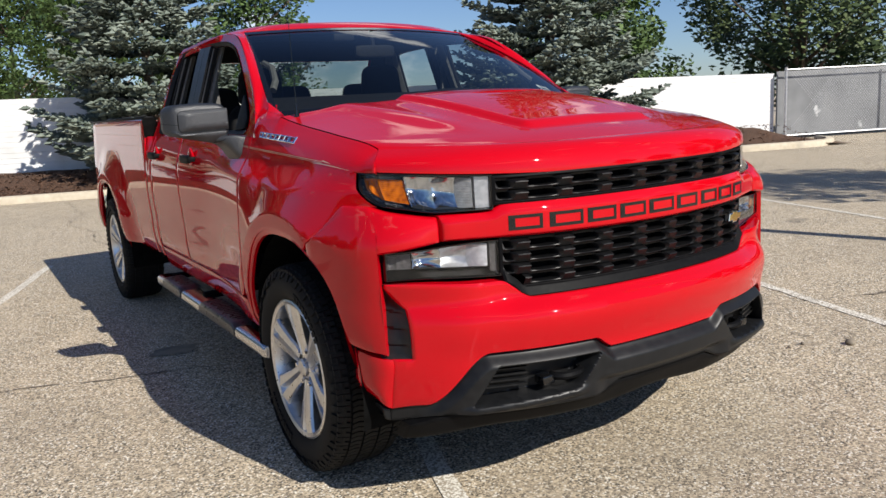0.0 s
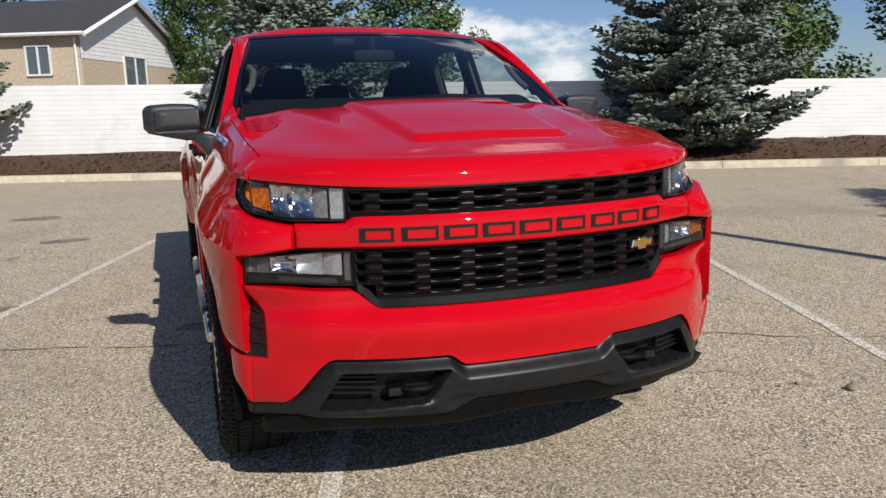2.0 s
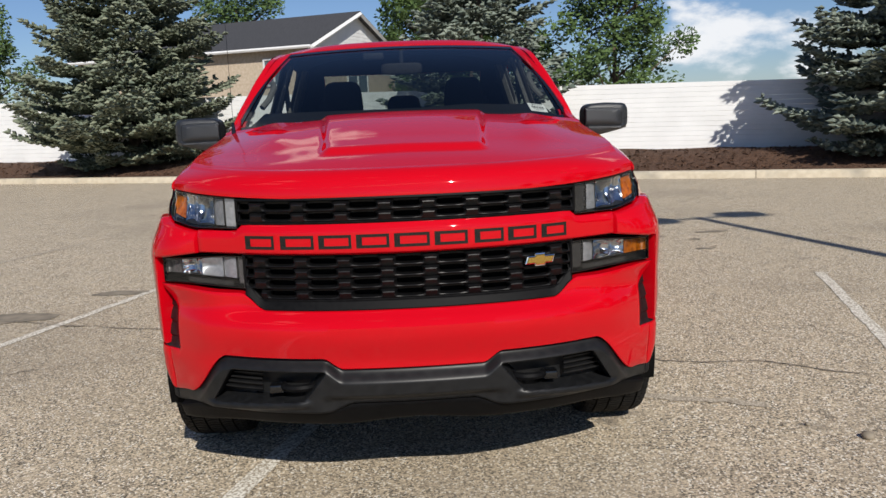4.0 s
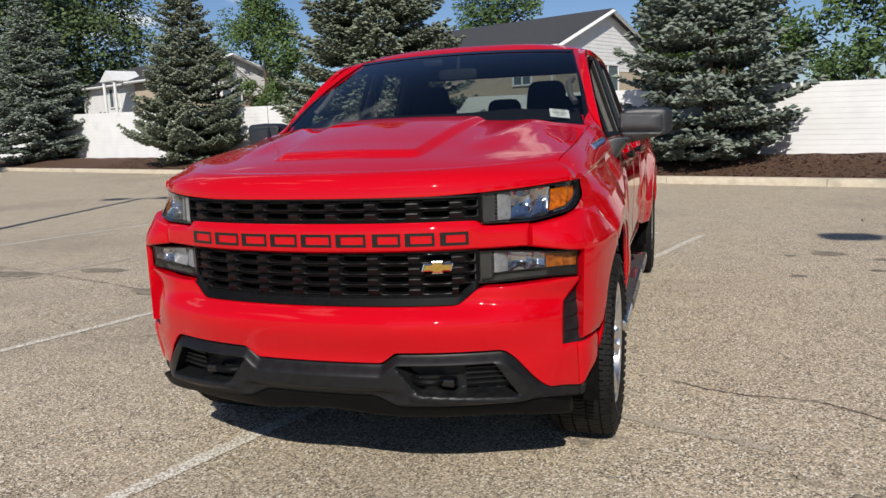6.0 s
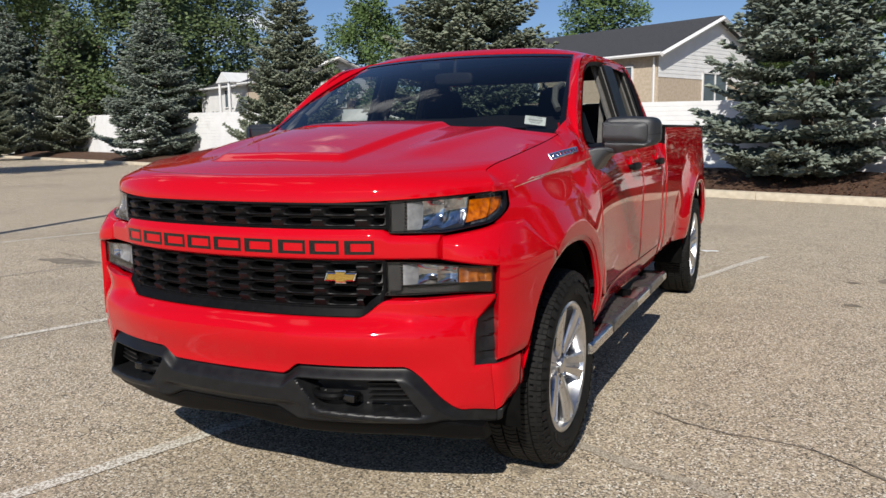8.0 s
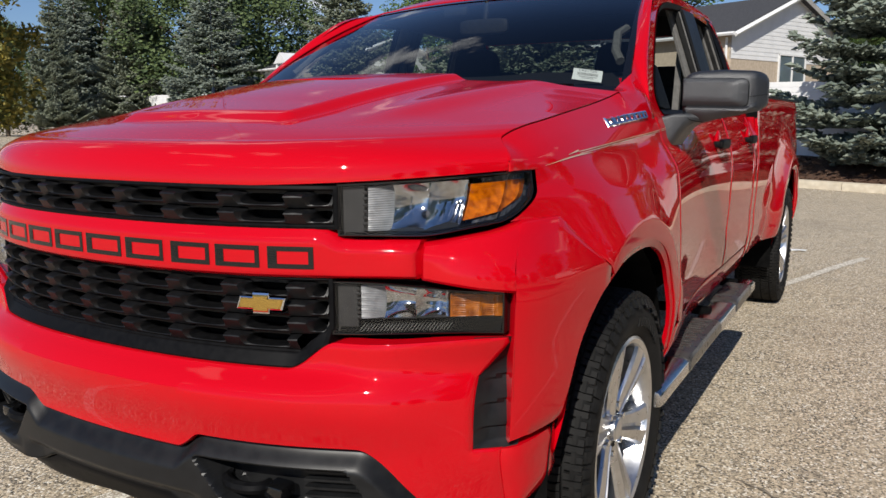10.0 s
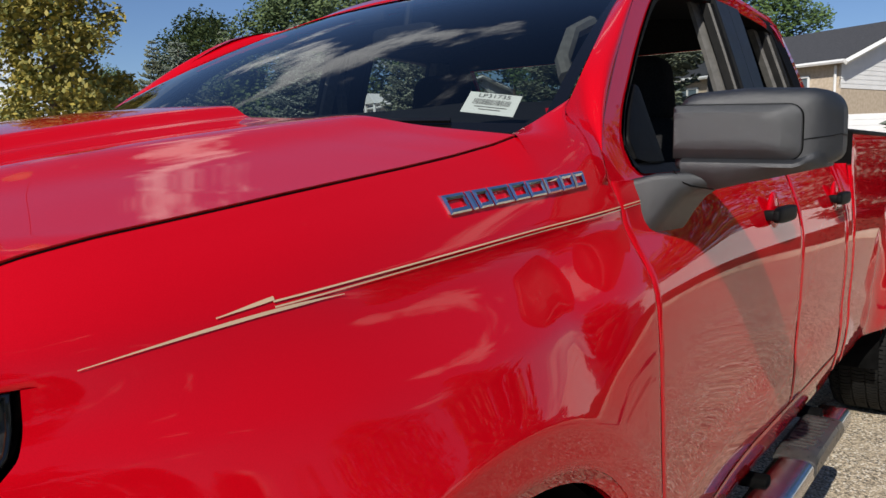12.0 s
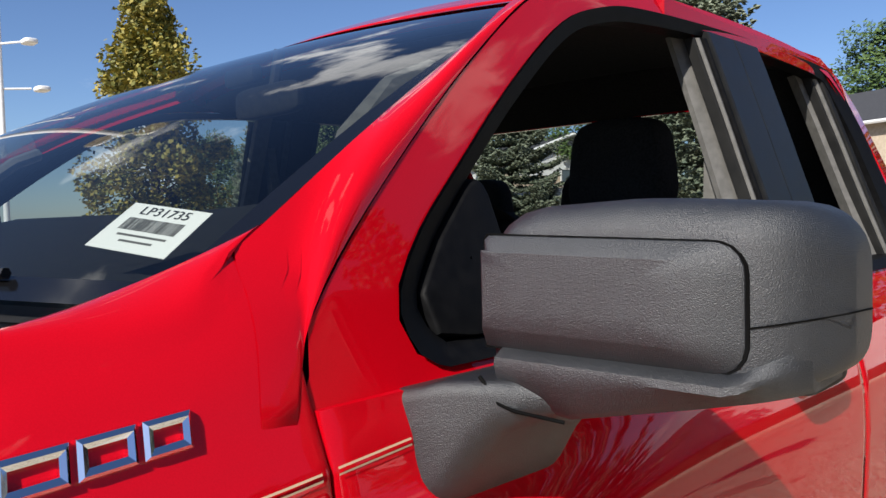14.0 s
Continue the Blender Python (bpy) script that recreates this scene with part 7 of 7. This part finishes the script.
# ---- lamp posts ----
POST = vary(mat("white_post_paint", rough=0.45), (0.78, 0.78, 0.77), (0.7, 0.7, 0.69), 4, 4)
def lamp_post(x, y, h, heads):
    t = thing("lamp_post", (x, y, 0), "tall white lamp post with flat lamp heads", "lamp post", "lamp posts")
    bm = bmesh.new()
    lathe(bm, [(0.10, 0.4), (0.085, h * 0.5), (0.07, h)], 12, Euler((0, radians(-90), 0)).to_matrix().to_4x4())
    part("pole", bm, POST, t)
    bm = bmesh.new()
    lathe(bm, [(0.0, 0.42), (0.22, 0.42), (0.24, 0.40), (0.24, 0.0)], 20, Euler((0, radians(-90), 0)).to_matrix().to_4x4())
    part("footing", bm, CONC, t)
    for dx, dy, z in heads:
        bm = bmesh.new()
        tube(bm, [(0, 0, z), (dx, dy, z + 0.05)], 0.035, 8)
        part("arm", bm, POST, t)
        bm = bmesh.new()
        super_box(bm, (dx * 1.35, dy * 1.35, z + 0.05), (0.62, 0.42, 0.18), 0.55, 12)
        part("lamp_head", bm, POST, t)
    return t


lamp_post(5.6, -2.6, 6.9, ((0.45, 0.1, 6.85), (-0.45, -0.1, 6.85)))
lamp_post(-8.45, 2.6, 6.9, ((0.45, 0.1, 6.85), (-0.45, -0.1, 6.85)))
lamp_post(-25.5, 8.0, 10.0, ((0.5, 0.6, 8.9), (0.5, 0.5, 7.15), (0.3, 0.8, 5.75)))


# ---- houses ----
ROOF = vary(mat("charcoal_shingles", rough=0.9), (0.035, 0.036, 0.04), (0.06, 0.06, 0.065), 14, 5, bump=0.4, bscale=40, dist=0.01)
SIDING = vary(mat("white_siding", rough=0.6), (0.74, 0.74, 0.73), (0.68, 0.68, 0.67), 2, 4)
BRICK = vary(mat("tan_brick", rough=0.85), (0.42, 0.34, 0.25), (0.52, 0.43, 0.33), 9, 5, bump=0.3, bscale=30, dist=0.006)
WINGL = mat("house_window", (0.10, 0.13, 0.15), 0.05, 0, 0.6)


def house(c, ang, length, depth, eave, ridge, label, walls, windows=()):
    """c: the near corner on the gable end; length runs to the house's left along its own x."""
    h = thing("house", c, label, "house", "houses behind the wall")
    h.rotation_euler = (0, 0, ang)
    # local: x from 0 to -length, y from 0 (front) to depth
    bm = bmesh.new()
    box(bm, (-length / 2, depth / 2, eave / 2), (length, depth, eave))
    part("wall", bm, walls, h, smooth=False)
    nb = 16
    for k in range(nb):                                # gable boards
        z0 = eave - 1.0 + (ridge - eave + 1.0) * k / nb
        z1 = z0 + (ridge - eave + 1.0) / nb
        f0, f1 = [max(0.0, (z - eave) / (ridge - eave)) for z in (z0, z1)]
        bm = bmesh.new()
        pts = [(depth / 2 * f0, z0), (depth - depth / 2 * f0, z0), (depth - depth / 2 * f1, z1), (depth / 2 * f1, z1)]
        lo = [bm.verts.new((0.02, y, z)) for y, z in pts[:2]] + [bm.verts.new((0.008, y, z)) for y, z in pts[2:]]
        bk = [bm.verts.new((-0.06, y, z)) for y, z in pts]
        bm.faces.new(lo)
        for i in range(4):
            bm.faces.new((lo[i], lo[(i + 1) % 4], bk[(i + 1) % 4], bk[i]))
        part("gable_board", bm, SIDING, h, smooth=False)
    bm = bmesh.new()
    ov = 0.35
    sl = (ridge - eave) / (depth / 2)
    for s in (0, 1):
        y0 = -ov if s == 0 else depth + ov
        a = [Vector((ov, y0, eave - ov * sl)), Vector((-length - ov, y0, eave - ov * sl)), Vector((-length - ov, depth / 2, ridge)), Vector((ov, depth / 2, ridge))]
        lo = [bm.verts.new(p) for p in a]
        hi = [bm.verts.new(p + Vector((0, 0, 0.12))) for p in a]
        bm.faces.new(lo); bm.faces.new(hi)
        for i in range(4):
            bm.faces.new((lo[i], lo[(i + 1) % 4], hi[(i + 1) % 4], hi[i]))
    roof = part("roof", bm, ROOF, h, smooth=False)
    bm = bmesh.new()
    for s in (0, 1):
        y0 = -ov if s == 0 else depth + ov
        tube(bm, [(ov + 0.02, y0, eave - ov * sl - 0.02), (ov + 0.02, depth / 2, ridge - 0.02)], 0.10, 4)
    part("barge_board", bm, SIDING, roof, smooth=False)
    bm = bmesh.new()
    tube(bm, [(ov, -ov - 0.05, eave - ov * sl + 0.03), (-length - ov, -ov - 0.05, eave - ov * sl + 0.03)], 0.075, 6)
    tube(bm, [(-0.18, -0.06, eave - 0.2), (-0.18, -0.06, 0.1)], 0.05, 6)
    part("gutter", bm, SIDING, roof)
    for wx, wz, ww, wh, face in windows:
        wob = thing("window", (0, 0, 0))
        wob.parent = h
        m = Matrix.Translation((wx, -0.03, wz)) if face == "front" else Matrix.Translation((0.03, wx, wz)) @ Matrix.Rotation(math.pi / 2, 4, "Z")
        bm = bmesh.new()
        box(bm, (0, 0, 0), (ww, 0.03, wh))
        bmesh.ops.transform(bm, matrix=m, verts=bm.verts)
        part("pane", bm, WINGL, wob, smooth=False)
        bm = bmesh.new()
        for q in (-1, 0, 1):
            box(bm, (q * ww / 2, -0.02, 0), (0.07, 0.07, wh + 0.07))
        for q in (-1, 1):
            box(bm, (0, -0.02, q * wh / 2), (ww + 0.07, 0.075, 0.07))
        bmesh.ops.transform(bm, matrix=m, verts=bm.verts)
        part("window_frame", bm, SIDING, wob, smooth=False)
    return h


KA = math.atan2(-0.42, 1)
house((-4.0, 30.2, 0), KA, 12.5, 9, 4.55, 6.25, "two-storey house with tan brick and white siding under a charcoal roof", BRICK, ((-1.7, 3.5, 0.95, 1.1, "front"), (-7.0, 3.45, 1.1, 1.25, "front"), (-10.8, 3.45, 1.1, 1.25, "front"), (4.5, 3.0, 2.1, 1.7, "side")))
house((-24.7, 32.5, 0), KA, 4.2, 7, 4.5, 5.75, "low house with a white sided gable and tan brick wall", BRICK, ((3.5, 3.4, 1.3, 0.9, "side"),))
low_house = house((-29.3, 37.0, 0), KA, 9.5, 8, 4.75, 6.2, "low house with white walls, a dark roof and a porch", SIDING, ((-5.2, 3.9, 1.1, 1.2, "front"), (-1.9, 3.9, 0.9, 1.3, "front")))
# its small white porch gable on two columns
bm = bmesh.new()
prism(bm, [(-3.2, 4.75), (-1.4, 4.75), (-2.3, 5.4)], 0.0, 1.9, Euler((radians(90), 0, 0)).to_matrix().to_4x4())
part("porch_gable", bm, SIDING, low_house, smooth=False)
for px in (-2.95, -1.65):
    bm = bmesh.new()
    lathe(bm, [(0.11, 0.0), (0.10, 2.4), (0.09, 4.70), (0.13, 4.75)], 14, Matrix.Translation((px, -1.75, 0)) @ Euler((0, radians(-90), 0)).to_matrix().to_4x4())
    part("porch_column", bm, SIDING, low_house)

# chain link fence and gate beside the wall's end
FENCE = vary(mat("galvanised_wire", (0.5, 0.5, 0.5), 0.45, 0.8), (0.45, 0.45, 0.46), (0.55, 0.55, 0.56), 20, 3)
fe = thing("chain_link_fence", (0, 0, 0), "galvanised chain link gate fence with steel posts", "fence")
PANEL = vary(mat("grey_sheeting", rough=0.6), (0.17, 0.175, 0.18), (0.25, 0.255, 0.26), 1.2, 5, extra=((0.62, 0.62, 0.62), 2.2, 0.66, 0.72))
f0, f1 = kp(16.75, 3.0), kp(24.5, 3.0)
fd = (f1 - f0).normalized()
for q in (0.0, 3.05, 6.1):
    bm = bmesh.new()
    tube(bm, [f0 + fd * q, f0 + fd * q + Vector((0, 0, 1.86))], 0.038, 10)
    part("fence_post", bm, FENCE, fe)
for z in (0.10, 1.80):
    bm = bmesh.new()
    tube(bm, [f0 + Vector((0, 0, z)), f0 + fd * 7 + Vector((0, 0, z))], 0.02, 8)
    part("fence_rail", bm, FENCE, fe)
verts, faces = [], []
for d in (1, -1):
    q = -1.8
    while q < 7.0 + 1.8:
        a, b_ = q, q + 1.70 * d * 0.9
        p0 = f0 + fd * a + Vector((0, 0, 0.10))
        p1 = f0 + fd * b_ + Vector((0, 0, 1.80))
        lo, hi = 0.0, 1.0
        if min(a, b_) >= -0.02 and max(a, b_) <= 7.02:
            w = fd * 0.0035
            k = len(verts)
            verts += [p0 - w, p0 + w, p1 + w, p1 - w]
            faces.append((k, k + 1, k + 2, k + 3))
        q += 0.075
from_lists("fence_mesh", verts, faces, FENCE, fe)
bm = bmesh.new()
box(bm, (0, 0, 0.92), (7.4, 0.03, 1.7))
pb = part("backing_panel", bm, PANEL, fe)
pb.matrix_basis = Matrix.Translation((f0 + f1) / 2 + KN * 0.22 - fd * 0.3) @ Matrix.Rotation(KA, 4, "Z")


# white pickup far across the lot
VW = mat("white_car_paint", (0.78, 0.78, 0.77), 0.35, 0, 0.8)
far = thing("parked_car", (-39.5, 18.2, 0), "white pickup truck parked far across the lot", "car")
far.rotation_euler = (0, 0, radians(25))
bm = bmesh.new()
prism(bm, [(-2.8, 0.5), (2.9, 0.5), (2.9, 0.95), (2.7, 1.08), (1.5, 1.15), (-2.8, 1.2)], -0.95, 0.95, Euler((radians(90), 0, 0)).to_matrix().to_4x4())
part("body", bm, VW, far, smooth=False)
bm = bmesh.new()
prism(bm, [(-0.9, 1.15), (1.6, 1.12), (0.8, 1.82), (-0.7, 1.86)], -0.8, 0.8, Euler((radians(90), 0, 0)).to_matrix().to_4x4())
part("cab", bm, VW, far, smooth=False)
bm = bmesh.new()
prism(bm, [(-0.75, 1.24), (1.25, 1.22), (0.68, 1.74), (-0.6, 1.77)], -0.815, 0.815, Euler((radians(90), 0, 0)).to_matrix().to_4x4())
part("side_window", bm, WINGL, far, smooth=False)
for x in (-1.8, 1.9):
    for y in (-0.85, 0.85):
        bm = bmesh.new()
        lathe(bm, [(0.0, -0.12), (0.36, -0.12), (0.39, -0.08), (0.39, 0.08), (0.36, 0.12), (0.0, 0.12)], 20, Matrix.Translation((x, y, 0.39)) @ Matrix.Rotation(math.pi / 2, 4, "Z"))
        part("tyre", bm, RUBBER, far)
